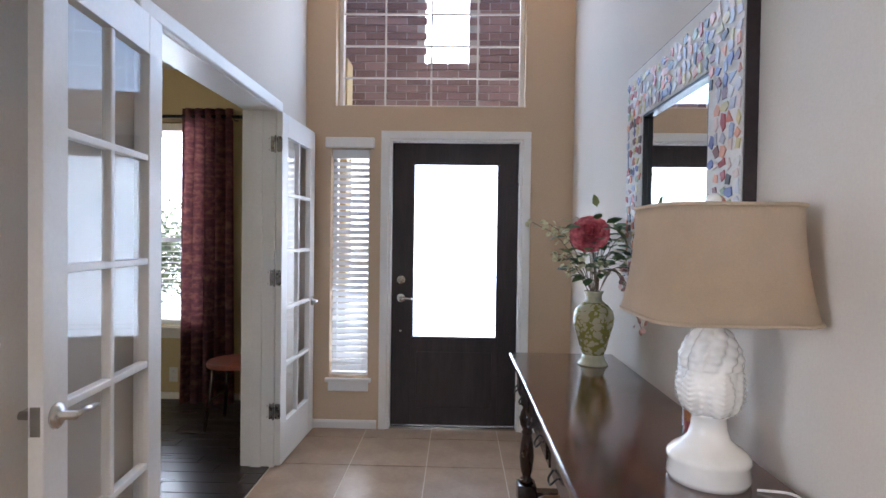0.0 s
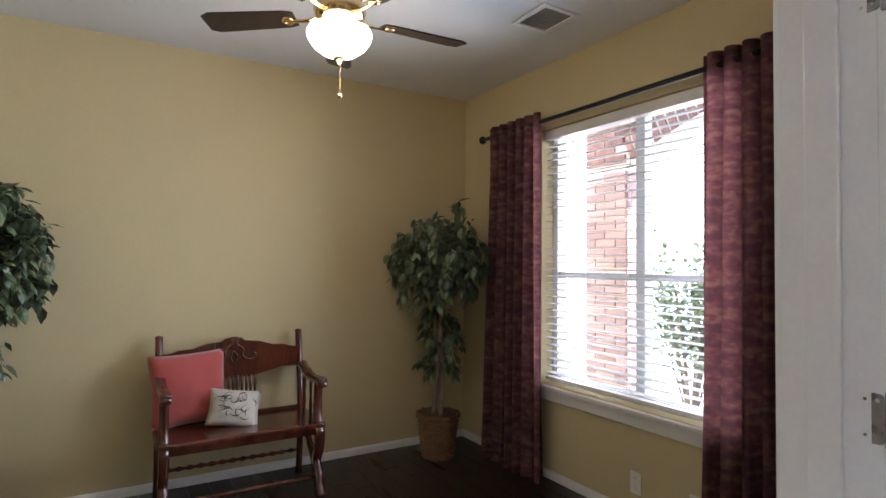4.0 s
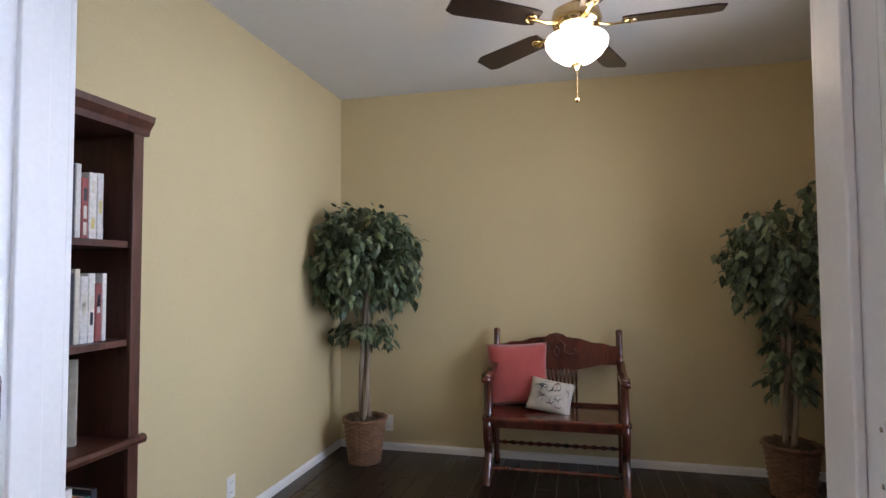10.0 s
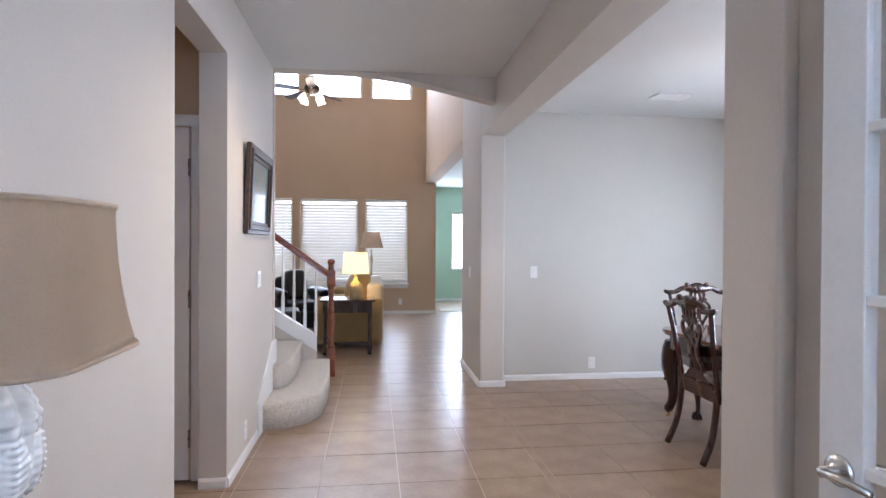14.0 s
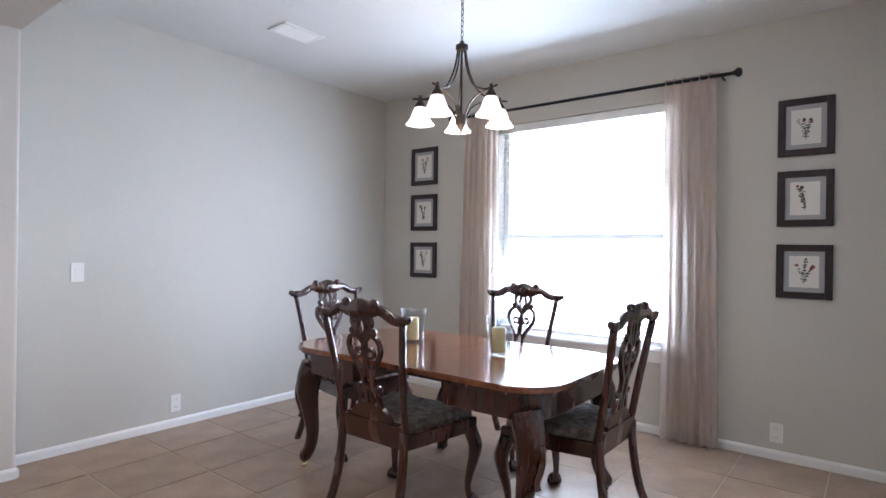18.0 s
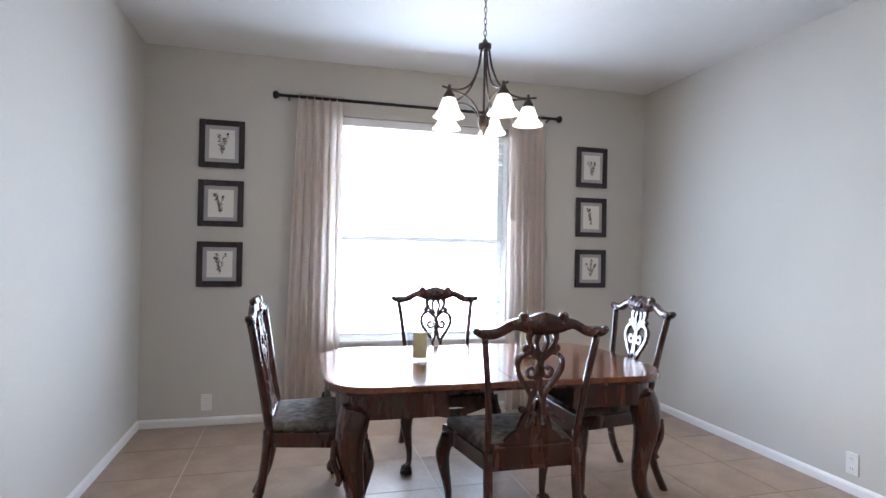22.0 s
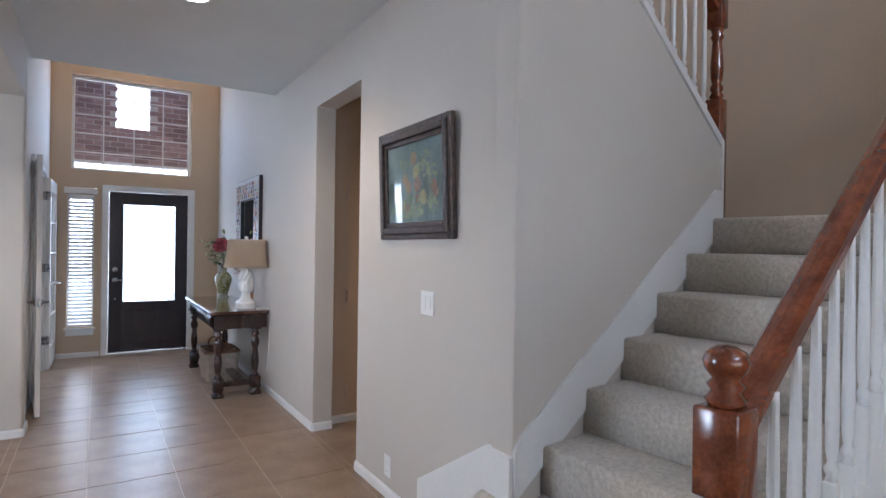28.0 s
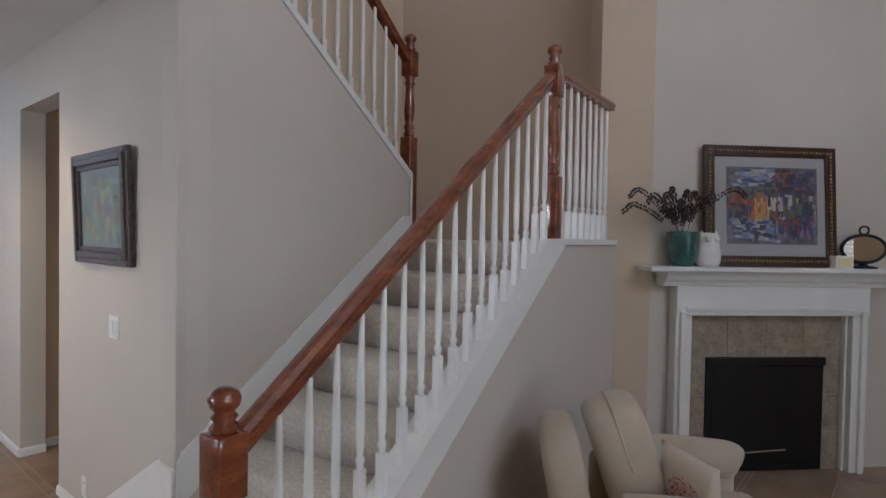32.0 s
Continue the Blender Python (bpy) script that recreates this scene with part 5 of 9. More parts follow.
def ceiling_vent(label, x, y, z, wx, wy):
    t = thing("ceiling_vent", label, "vent", pose(x, y, z - 0.0005))
    part("backing", box(-wx / 2 + 0.02, -wy / 2 + 0.02, -0.004, wx / 2 - 0.02, wy / 2 - 0.02, -0.001), M_IRON, t)
    for s in (-1, 1):
        part("frame_side", box(s * wx / 2, -wy / 2, -0.012, s * (wx / 2 - 0.025), wy / 2, 0, 0.002), M_PLATE, t)
        part("frame_end", box(-wx / 2 + 0.025, s * wy / 2, -0.0115, wx / 2 - 0.025, s * (wy / 2 - 0.025), 0, 0.002), M_PLATE, t)
    me = mesh_of(box(-wx / 2 + 0.024, -0.007, -0.0008, wx / 2 - 0.024, 0.007, 0.0008), "slat")
    me.materials.append(M_PLATE)
    n = int((wy - 0.05) / 0.014)
    for k in range(n):
        o = new("slat", me)
        o.parent = t
        o.matrix_basis = pose(0, -wy / 2 + 0.03 + k * 0.014, -0.007, 38)
    return t


ceiling_vent("white louvred air vent in the dining ceiling", -1.31, -0.775, Z_DIN, 0.32, 0.20)
ceiling_vent("white louvred air vent in the study ceiling", -1.535, 5.595, Z_STU, 0.27, 0.24)

# ---------------------------------------------------------------- study
def cushion(name, label, mat, w, h, d, m, piping=None, parent=None):
    """A stuffed square cushion, its face to +y, standing on its lower edge."""
    t = thing(name, label, "cushion", m) if parent is None else parent
    bm = bmesh.new()
    n = 14
    for s in (1, -1):
        grid = [[bm.verts.new(((u - 0.5) * w * (1 - 0.07 * math.sin(math.pi * v)), s * d / 2 * (max(0.0, math.sin(math.pi * u) * math.sin(math.pi * v)) ** 0.42),
                               v * h + 0.05 * h * math.sin(math.pi * u) * (0.5 - v))) for u in [i / n for i in range(n + 1)]] for v in [j / n for j in range(n + 1)]]
        for a, b in zip(grid, grid[1:]):
            for i in range(n):
                bm.faces.new((a[i], a[i + 1], b[i + 1], b[i]))
    bmesh.ops.remove_doubles(bm, verts=bm.verts, dist=1e-4)
    body = part("cushion_body", tidy(bm), mat, t, "", True)
    return t


def bench(m):
    """A wooden settle that faces +y, with a carved back and arms."""
    t = thing("bench", "carved red-brown wooden bench with arms standing against the wall", "bench", m)
    W, D, zs = 0.90, 0.40, 0.445
    seat = prism_z(rounded_rect(-W / 2, -D / 2, W / 2, D / 2 + 0.03, 0.03, 4), zs - 0.028, zs, 0.010)
    part("seat", seat, M_BENCH, t, "polished flat plank seat")
    part("seat_rail", box(-W / 2 + 0.03, D / 2 - 0.02, zs - 0.075, W / 2 - 0.03, D / 2 + 0.002, zs - 0.029, 0.004), M_BENCH, t)
    part("seat_rail", box(-W / 2 + 0.03, -D / 2 + 0.01, zs - 0.075, W / 2 - 0.03, -D / 2 + 0.03, zs - 0.029, 0.004), M_BENCH, t)
    for sx in (-1, 1):
        x = sx * (W / 2 - 0.035)
        post = tube(catmull([(x, -D / 2 - 0.055, 0.965), (x, -D / 2 - 0.03, 0.80), (x, -D / 2 + 0.01, 0.55), (x, -D / 2 + 0.02, 0.30), (x, -D / 2 + 0.0, 0.0)], 5), 0.021, 8)
        add_lathe(post, [(0.018, 0.0), (0.024, 0.008), (0.018, 0.022), (0.0, 0.026)], 10, pose(x, -D / 2 - 0.057, 0.955))
        part("back_post", tidy(post), M_BENCH, t, "", True)
        # front leg with a scrolled bracket
        bm = bmesh.new()
        R = Matrix.Rotation(radians(90), 4, "Z")
        mm = Matrix.Translation((x, 0, 0)) @ R
        flat_bar(bm, [(D / 2 - 0.03, 0.70), (D / 2 - 0.04, 0.58), (D / 2 - 0.03, 0.46), (D / 2 + 0.0, 0.38), (D / 2 - 0.01, 0.28), (D / 2 - 0.045, 0.20), (D / 2 - 0.01, 0.12), (D / 2 + 0.015, 0.05), (D / 2 + 0.045, 0.0)],
                 [0.034, 0.030, 0.050, 0.075, 0.055, 0.040, 0.055, 0.060, 0.085], -0.023, 0.023, mm)
        flat_bar(bm, [(-D / 2 + 0.05, 0.385), (-0.06, 0.34), (0.05, 0.24), (D / 2 - 0.06, 0.12)], [0.03, 0.04, 0.035, 0.03], -0.014, 0.014, mm)
        part("leg", tidy(bm), M_BENCH, t, "scrolled front leg", True)
        bm = bmesh.new()
        flat_bar(bm, [(-D / 2 + 0.02, 0.755), (-0.12, 0.735), (0.02, 0.70), (D / 2 - 0.02, 0.705), (D / 2 + 0.045, 0.70)], [0.032, 0.030, 0.030, 0.036, 0.044], -0.026, 0.026, mm)
        add_lathe(bm, [(0.0, -0.028), (0.02, -0.026), (0.024, 0), (0.02, 0.026), (0.0, 0.028)], 12, pose(x, D / 2 + 0.045, 0.69, 0, 90, 0))
        part("arm", tidy(bm), M_BENCH, t, "", True)
        for k in range(2):
            y = -0.10 + 0.13 * k
            part("arm_spindle", tidy(lathe([(0.008, zs), (0.012, zs + 0.06), (0.008, zs + 0.12), (0.011, zs + 0.2), (0.008, 0.73)], 8, pose(x, y, 0))), M_BENCH, t, "", True)
    # carved crest board
    top = [(-0.415, 0.865), (-0.36, 0.868), (-0.31, 0.885), (-0.24, 0.888), (-0.16, 0.915), (-0.07, 0.925), (-0.045, 0.945), (0, 0.948), (0.045, 0.945), (0.07, 0.925), (0.16, 0.915), (0.24, 0.888), (0.31, 0.885), (0.36, 0.868), (0.415, 0.865)]
    low = [(0.415, 0.735), (0.30, 0.735), (0.22, 0.715), (0.12, 0.690), (0, 0.685), (-0.12, 0.690), (-0.22, 0.715), (-0.30, 0.735), (-0.415, 0.735)]
    mm = Matrix.Translation((0, -D / 2 - 0.028, 0)) @ Matrix.Rotation(radians(0), 4, "X")
    part("crest_board", tidy(prism(top + low, -0.012, 0.012, mm)), M_BENCH, t, "shaped crest board with carving")
    bm = bmesh.new()
    for sx in (-1, 1):
        add_tube(bm, catmull([(sx * 0.02, 0.016, 0.90), (sx * 0.055, 0.018, 0.87), (sx * 0.05, 0.018, 0.83), (sx * 0.09, 0.018, 0.80), (sx * 0.13, 0.017, 0.82), (sx * 0.115, 0.016, 0.845)], 4), 0.008, 6, mm)
        add_tube(bm, catmull([(sx * 0.0, 0.016, 0.86), (sx * 0.02, 0.018, 0.82), (sx * 0.0, 0.018, 0.78)], 4), 0.007, 6, mm)
    add_box(bm, -0.022, 0.008, 0.87, 0.022, 0.024, 0.955, 0.004, mm)
    part("carving", tidy(bm), M_BENCH, t, "", True)
    part("back_rail", box(-0.41, -D / 2 - 0.005, zs + 0.001, 0.41, -D / 2 + 0.018, zs + 0.022, 0.004), M_BENCH, t)
    for k in range(11):
        x = -0.13 + 0.026 * k
        part("spindle", tidy(lathe([(0.006, zs + 0.02), (0.009, zs + 0.08), (0.006, zs + 0.13), (0.009, zs + 0.19), (0.006, 0.70)], 8, pose(x, -D / 2 - 0.012, 0))), M_BENCH, t, "", True)
    for y, z in ((D / 2 - 0.03, 0.10), (-D / 2 + 0.01, 0.16)):
        prof = [(0.010, -0.40)]
        for k in range(13):
            c = -0.36 + 0.06 * k
            prof += [(0.010, c - 0.022), (0.018, c), (0.010, c + 0.022)]
        prof.append((0.010, 0.40))
        part("stretcher", tidy(lathe(prof, 8, pose(0, y, z, 0, 90, 0))), M_BENCH, t, "turned beaded stretcher", True)
    return t


BX, BY = -2.722, 4.30
bench(pose(BX, BY, 0.006, 0, 0, -90) @ Matrix.Diagonal((1.0, 1.0, 0.95, 1.0)))
M_RED_CUSHION = material("coral_red_cloth", (0.46, 0.085, 0.075), 0.9, vary=0.12, scale=9, fine=300, bump=0.3, sheen=0.4)
M_PAISLEY = material("cream_printed_cloth", (0.62, 0.58, 0.50), 0.9, vary=0.1, scale=20, fine=260, bump=0.3)
cushion("cushion", "large coral red cushion leaning on the bench back", M_RED_CUSHION, 0.42, 0.42, 0.15, pose(BX - 0.10, BY - 0.25, 0.430, 12, 0, -90) @ pose(0, 0, 0, 0, 3, 0))
c = cushion("cushion", "small cream cushion with a dark printed pattern", M_PAISLEY, 0.29, 0.215, 0.10, pose(BX + 0.045, BY - 0.055, 0.430, 26, 0, -96) @ pose(0, 0, 0, 0, -9, 0))
M_PRINT = [material("cushion_ink_%d" % k, col, 0.9, vary=0.2, bump=0.1) for k, col in enumerate(((0.05, 0.06, 0.09), (0.20, 0.05, 0.05), (0.10, 0.14, 0.14)))]
rnd = random.Random(5)
for k, mt in enumerate(M_PRINT):
    for s in range(9):
        bm = bmesh.new()
        u, v = rnd.uniform(-0.09, 0.09), rnd.uniform(0.05, 0.17)
        r = rnd.uniform(0.02, 0.045)
        a0 = rnd.uniform(0, 6)
        line = []
        for q in range(7):
            a = a0 + q * 0.35
            x, z = u + r * math.cos(a), v + 0.8 * r * math.sin(a)
            uu, vv = min(max(x / 0.29 + 0.5, 0.05), 0.95), min(max(z / 0.215, 0.06), 0.94)
            line.append((x, 0.05 * (math.sin(math.pi * uu) * math.sin(math.pi * vv)) ** 0.42 + 0.0006, z))
        add_tube(bm, line, [0.002, 0.004, 0.006, 0.007, 0.006, 0.004, 0.002], 5, None, 0.25)
        part("printed_leaf", tidy(bm), mt, c)


def ficus(label, m, crown, seed, leaves, low=(), sprig=False, pot_h=0.38, room=(-9, 9, -9, 9)):
    """A potted standard tree: wicker basket, moss, twisted stems, and single leaves on drooping twigs."""
    t = thing("potted_tree", label, "plant", m)
    rnd = random.Random(seed)
    R, zc, rz = crown
    # woven basket
    bm = bmesh.new()
    rows = 20
    for j in range(rows):
        z = pot_h * (j + 0.5) / rows
        r = 0.105 + 0.040 * (j / rows)
        pts = []
        for i in range(49):
            a = 2 * math.pi * i / 48
            w = 0.0045 * math.cos(a * 12 + math.pi * (j % 2))
            pts.append(((r + w) * math.cos(a), (r + w) * math.sin(a), z))
        add_tube(bm, pts, 0.0095, 5)
    part("basket", tidy(bm), M_WICKER, t, "woven brown wicker basket", True)
    part("basket_liner", tidy(lathe([(0.0, 0.004), (0.098, 0.004), (0.136, pot_h - 0.02), (0.0, pot_h - 0.02)], 24)), M_WICKER, t)
    pts = [(0.150 * math.cos(2 * math.pi * i / 40), 0.150 * math.sin(2 * math.pi * i / 40), pot_h + 0.004 * math.sin(i * 2.1)) for i in range(41)]
    part("basket_rim", tidy(tube(pts, 0.013, 8)), M_WICKER, t, "", True)
    bm = bmesh.new()
    for k in range(260):
        a, r = rnd.uniform(0, 6.283), 0.145 * math.sqrt(rnd.random())
        h = 0.02 + 0.03 * (1 - r / 0.145)
        p = Vector((r * math.cos(a), r * math.sin(a), pot_h - 0.02 + rnd.uniform(0, h)))
        q = p + Vector((rnd.uniform(-1, 1), rnd.uniform(-1, 1), rnd.uniform(-0.2, 0.7))) * 0.03
        add_tube(bm, [p, (p + q) / 2 + Vector((0, 0, 0.006)), q], 0.0035, 4)
    part("moss", tidy(bm), M_MOSS, t, "dried brown moss")
    base = zc - rz * 0.55
    for k in range(3):
        ph = 2.1 * k
        line = []
        for q in range(9):
            f = q / 8
            z = pot_h - 0.03 + (base + 0.15 - pot_h) * f
            rr = 0.030 * (1 - 0.25 * f)
            line.append((rr * math.cos(ph + 3.6 * f), rr * math.sin(ph + 3.6 * f), z))
        part("stem", tidy(tube(catmull(line, 3), [0.019 - 0.007 * i / 24 for i in range(25)], 7)), M_BARK, t, "pale twisted stem", True)
    # twigs and leaves
    twig, leaf = bmesh.new(), bmesh.new()

    def add_leaf(p, d, size):
        d = d.normalized()
        side = d.cross(Vector((rnd.uniform(-0.3, 0.3), rnd.uniform(-0.3, 0.3), 1))).normalized()
        up = side.cross(d)
        w = size * 0.25
        pts = [p, p + d * size * 0.3 + side * w - up * size * 0.02, p + d * size * 0.62 + side * w * 0.85 - up * size * 0.05, p + d * size - up * size * 0.16,
               p + d * size * 0.62 - side * w * 0.85 - up * size * 0.05, p + d * size * 0.3 - side * w - up * size * 0.02, p + d * size * 0.45 + up * size * 0.05]
        v = [leaf.verts.new(x) for x in pts]
        for i in range(6):
            leaf.faces.new((v[6], v[i], v[(i + 1) % 6]))

    clusters = []
    nt = int(leaves / 14)
    for k in range(nt):
        a = 2.39996 * k + rnd.uniform(-0.3, 0.3)
        el = math.asin(-0.86 + 1.84 * (k + 0.5) / nt)
        rr = R * (0.86 + 0.16 * rnd.random()) if k % 3 else R * rnd.uniform(0.45, 0.7)
        clusters.append((Vector((0.02 * math.cos(a), 0.02 * math.sin(a), zc - rz * 0.45)), Vector((rr * math.cos(el) * math.cos(a), rr * math.cos(el) * math.sin(a), zc + rz * math.sin(el) * rr / R))))
    for z, r, n in low:
        for k in range(n):
            a = 6.283 * k / n + rnd.uniform(-0.4, 0.4)
            clusters.append((Vector((0, 0, z - 0.03)), Vector((r * rnd.uniform(0.6, 1) * math.cos(a), r * rnd.uniform(0.6, 1) * math.sin(a), z + rnd.uniform(-0.05, 0.07)))))
    if sprig:
        clusters.append((Vector((0, 0, zc)), Vector((0.10, 0.08, zc + rz * 1.22))))
    org = m.to_translation()
    x0, x1, y0, y1 = room[0] - org.x, room[1] - org.x, room[2] - org.y, room[3] - org.y

    def keep(v):
        return Vector((min(max(v.x, x0), x1), min(max(v.y, y0), y1), v.z))
    for p0, p1 in clusters:
        p1 = keep(p1)
        mid = (p0 + p1) / 2 + Vector((0, 0, 0.05 * R / 0.4))
        end = keep(p1 + (p1 - p0).normalized() * 0.03 + Vector((0, 0, -0.05)))
        line = catmull([p0, mid, p1, end], 4)
        add_tube(twig, line, [0.003 - 0.002 * i / (len(line) - 1) for i in range(len(line))], 4)
        for q in range(4, len(line)):
            for s in range(2):
                b = keep(line[q] + Vector((rnd.gauss(0, 1), rnd.gauss(0, 1), rnd.gauss(0, 1))) * 0.022)
                d = (line[q] - line[q - 1]).normalized() * 0.6 + Vector((rnd.uniform(-1, 1), rnd.uniform(-1, 1), rnd.uniform(-1.5, 0.1)))
                add_leaf(b, d, rnd.uniform(0.055, 0.098))
    part("branchwork", twig, M_BARK, t)
    tagged(part("foliage", leaf, M_LEAF_ISLAND, t, "dark green drooping leaves"), kind="stuff")
    return t


def island_leaf(name, a, b, c):
    """Leaf green that differs from leaf to leaf."""
    mat = material(name, a, 0.42, vary=0.2, scale=9, fine=70, bump=0.12, second=b)
    n, l = mat.node_tree.nodes, mat.node_tree.links
    geo = n.new("ShaderNodeNewGeometry")
    ramp = n.new("ShaderNodeValToRGB")
    e = ramp.color_ramp.elements
    e[0].color, e[1].color = (*a, 1), (*c, 1)
    m = e.new(0.6)
    m.color = (*b, 1)
    l.new(geo.outputs["Random Per Island"], ramp.inputs[0])
    l.new(ramp.outputs[0], n["Principled BSDF"].inputs["Base Color"])
    return mat


M_LEAF_ISLAND = island_leaf("ficus_leaves", (0.030, 0.052, 0.026), (0.085, 0.125, 0.060), (0.24, 0.29, 0.15))
ficus("artificial ficus tree in a wicker basket in the study corner", pose(-2.76, 2.97, 0.005), (0.385, 1.43, 0.38), 3, 2500, ((0.90, 0.21, 12),), False, 0.30, (STU_W + 0.03, 9, STU_S + 0.03, 9))
ficus("artificial ficus tree in a wicker basket beside the curtain", pose(-2.73, 5.66, 0.005), (0.335, 1.41, 0.31), 9, 1250, ((0.99, 0.12, 5), (0.84, 0.14, 6), (0.68, 0.13, 5)), True, 0.30, (STU_W + 0.03, 9, 0, 5.94))

# ceiling fan with a lamp
FANX, FANY = -1.588, 4.462
M_BLADE = wood("dark_fan_blade", (0.012, 0.007, 0.006), (0.035, 0.018, 0.013), 0.35, 0.2, along=(0.1, 1, 1), scale=20)
M_BOWL = lamp_glow("lit_alabaster_bowl", (1.0, 0.86, 0.62), 0.85)


def ceiling_fan(label, x, y, top, drop, turn, bowl=True, radius=0.62):
    t = thing("ceiling_fan", label, "ceiling fan", pose(x, y, top))
    z = -drop
    part("canopy", tidy(lathe([(0.0, -0.001), (0.07, -0.001), (0.065, -0.03), (0.03, -0.055), (0.0, -0.056)], 24)), M_BRASS if bowl else M_BRONZE, t, "", True)
    part("downrod", tidy(lathe([(0.0, -0.05), (0.012, -0.05), (0.012, z + 0.09), (0.0, z + 0.09)], 10)), M_BRASS if bowl else M_BRONZE, t)
    part("motor", tidy(lathe([(0.0, z + 0.10), (0.05, z + 0.095), (0.105, z + 0.06), (0.115, z + 0.02), (0.10, z - 0.015), (0.06, z - 0.035), (0.05, z - 0.05), (0.0, z - 0.05)], 28)), M_BRASS if bowl else M_BRONZE, t, "", True)
    for k in range(5):
        R = Matrix.Rotation(radians(turn + 72 * k), 4, "Z") @ Matrix.Translation((0, 0, z)) @ Matrix.Rotation(radians(11), 4, "X")
        o = [(0.20, -0.045), (0.24, -0.056), (radius - 0.04, -0.068), (radius, -0.05), (radius, 0.05), (radius - 0.04, 0.068), (0.24, 0.056), (0.20, 0.045)]
        bm = prism_z(o, -0.004, 0.004)
        bmesh.ops.transform(bm, matrix=R, verts=bm.verts)
        bl = part("blade", tidy(bm), M_BLADE, t, "dark wooden blade")
        bm = tube(catmull([(0.09, 0, 0.0), (0.14, 0.0, -0.012), (0.19, 0, -0.012), (0.255, 0, -0.007)], 4), [0.012] * 13, 8, R, 0.5)
        add_tube(bm, [(0.235 + 0.022 * math.cos(a), 0.024 * math.sin(a), -0.008) for a in [0.6283 * i for i in range(11)]], 0.007, 6, R)
        part("blade_iron", tidy(bm), M_BRASS if bowl else M_BRONZE, bl, "", True)
    if bowl:
        part("light_fitting", tidy(lathe([(0.05, z - 0.045), (0.075, z - 0.06), (0.08, z - 0.075), (0.0, z - 0.075)], 24)), M_BRASS, t, "", True)
        part("glass_bowl", tidy(lathe([(0.135, z - 0.062), (0.142, z - 0.075), (0.138, z - 0.10), (0.115, z - 0.135), (0.075, z - 0.165), (0.03, z - 0.180), (0.0, z - 0.182)], 32, None, False)), M_BOWL, t, "lit white glass bowl", True)
        part("finial", tidy(lathe([(0.0, z - 0.176), (0.022, z - 0.178), (0.026, z - 0.187), (0.012, z - 0.196), (0.008, z - 0.208), (0.0, z - 0.212)], 16)), M_BRASS, t, "", True)
        bm = bmesh.new()
        for k in range(26):
            add_lathe(bm, [(0.0, -0.002), (0.0022, 0), (0.0, 0.002)], 6, pose(0.012, 0, z - 0.21 - 0.0052 * k))
        add_lathe(bm, [(0.0, -0.012), (0.009, -0.008), (0.011, 0), (0.007, 0.008), (0.0, 0.011)], 12, pose(0.012, 0, z - 0.352))
        part("pull_chain", tidy(bm), M_BRASS, t, "beaded brass pull chain", True)
    else:
        for k in range(4):
            R = Matrix.Rotation(radians(45 + 90 * k), 4, "Z")
            a = part("lamp_arm", tidy(tube(catmull([(0.03, 0, z - 0.05), (0.09, 0, z - 0.06), (0.13, 0, z - 0.09)], 4), 0.009, 8, R)), M_BRONZE, t, "", True)
            part("lamp_shade", tidy(lathe([(0.02, 0.0), (0.035, -0.02), (0.05, -0.06), (0.062, -0.10), (0.0, -0.09)], 16, R @ pose(0.14, 0, z - 0.08, 0, -25, 0))), M_BOWL, a, "lit frosted tulip shade", True)
    return t


ceiling_fan("dark-bladed ceiling fan with brass motor and lit glass bowl", FANX, FANY, Z_STU, 0.245, 88)
point_light("study_fan_light", FANX, FANY, Z_STU - 0.50, 1.6, WARM, 0.13)

# curtains
def weave(name):
    """Rust brown cloth with a woven check of darker and paler threads."""
    mat = cloth_through(name, (0.30, 0.12, 0.11), 0.22, 0.9, vary=0.2, fine=240)
    n, l = mat.node_tree.nodes, mat.node_tree.links
    tc = n.new("ShaderNodeTexCoord")
    mp = n.new("ShaderNodeMapping")
    mp.inputs["Scale"].default_value = (24, 24, 34)
    l.new(tc.outputs["Object"], mp.inputs["Vector"])
    ch = n.new("ShaderNodeTexNoise")
    ch.inputs["Scale"].default_value, ch.inputs["Detail"].default_value = 1.0, 6
    st = n.new("ShaderNodeMapping")
    st.inputs["Scale"].default_value = (7.0, 7.0, 30)
    l.new(tc.outputs["Object"], st.inputs["Vector"])
    bands = n.new("ShaderNodeTexNoise")
    bands.inputs["Scale"].default_value = 1.0
    l.new(mp.outputs[0], ch.inputs["Vector"])
    l.new(st.outputs[0], bands.inputs["Vector"])
    add = n.new("ShaderNodeMath")
    add.operation = "ADD"
    l.new(ch.outputs["Fac"], add.inputs[0])
    l.new(bands.outputs["Fac"], add.inputs[1])
    ramp = n.new("ShaderNodeValToRGB")
    e = ramp.color_ramp.elements
    e[0].position, e[0].color = 0.40, (0.110, 0.050, 0.075, 1)
    e[1].position, e[1].color = 0.63, (0.36, 0.20, 0.165, 1)
    m = e.new(0.50)
    m.color = (0.20, 0.085, 0.095, 1)
    hf = n.new("ShaderNodeMath")
    hf.operation, hf.inputs[1].default_value = "MULTIPLY", 0.5
    l.new(add.outputs[0], hf.inputs[0])
    l.new(hf.outputs[0], ramp.inputs[0])
    l.new(ramp.outputs[0], n["Principled BSDF"].inputs["Base Color"])
    return mat


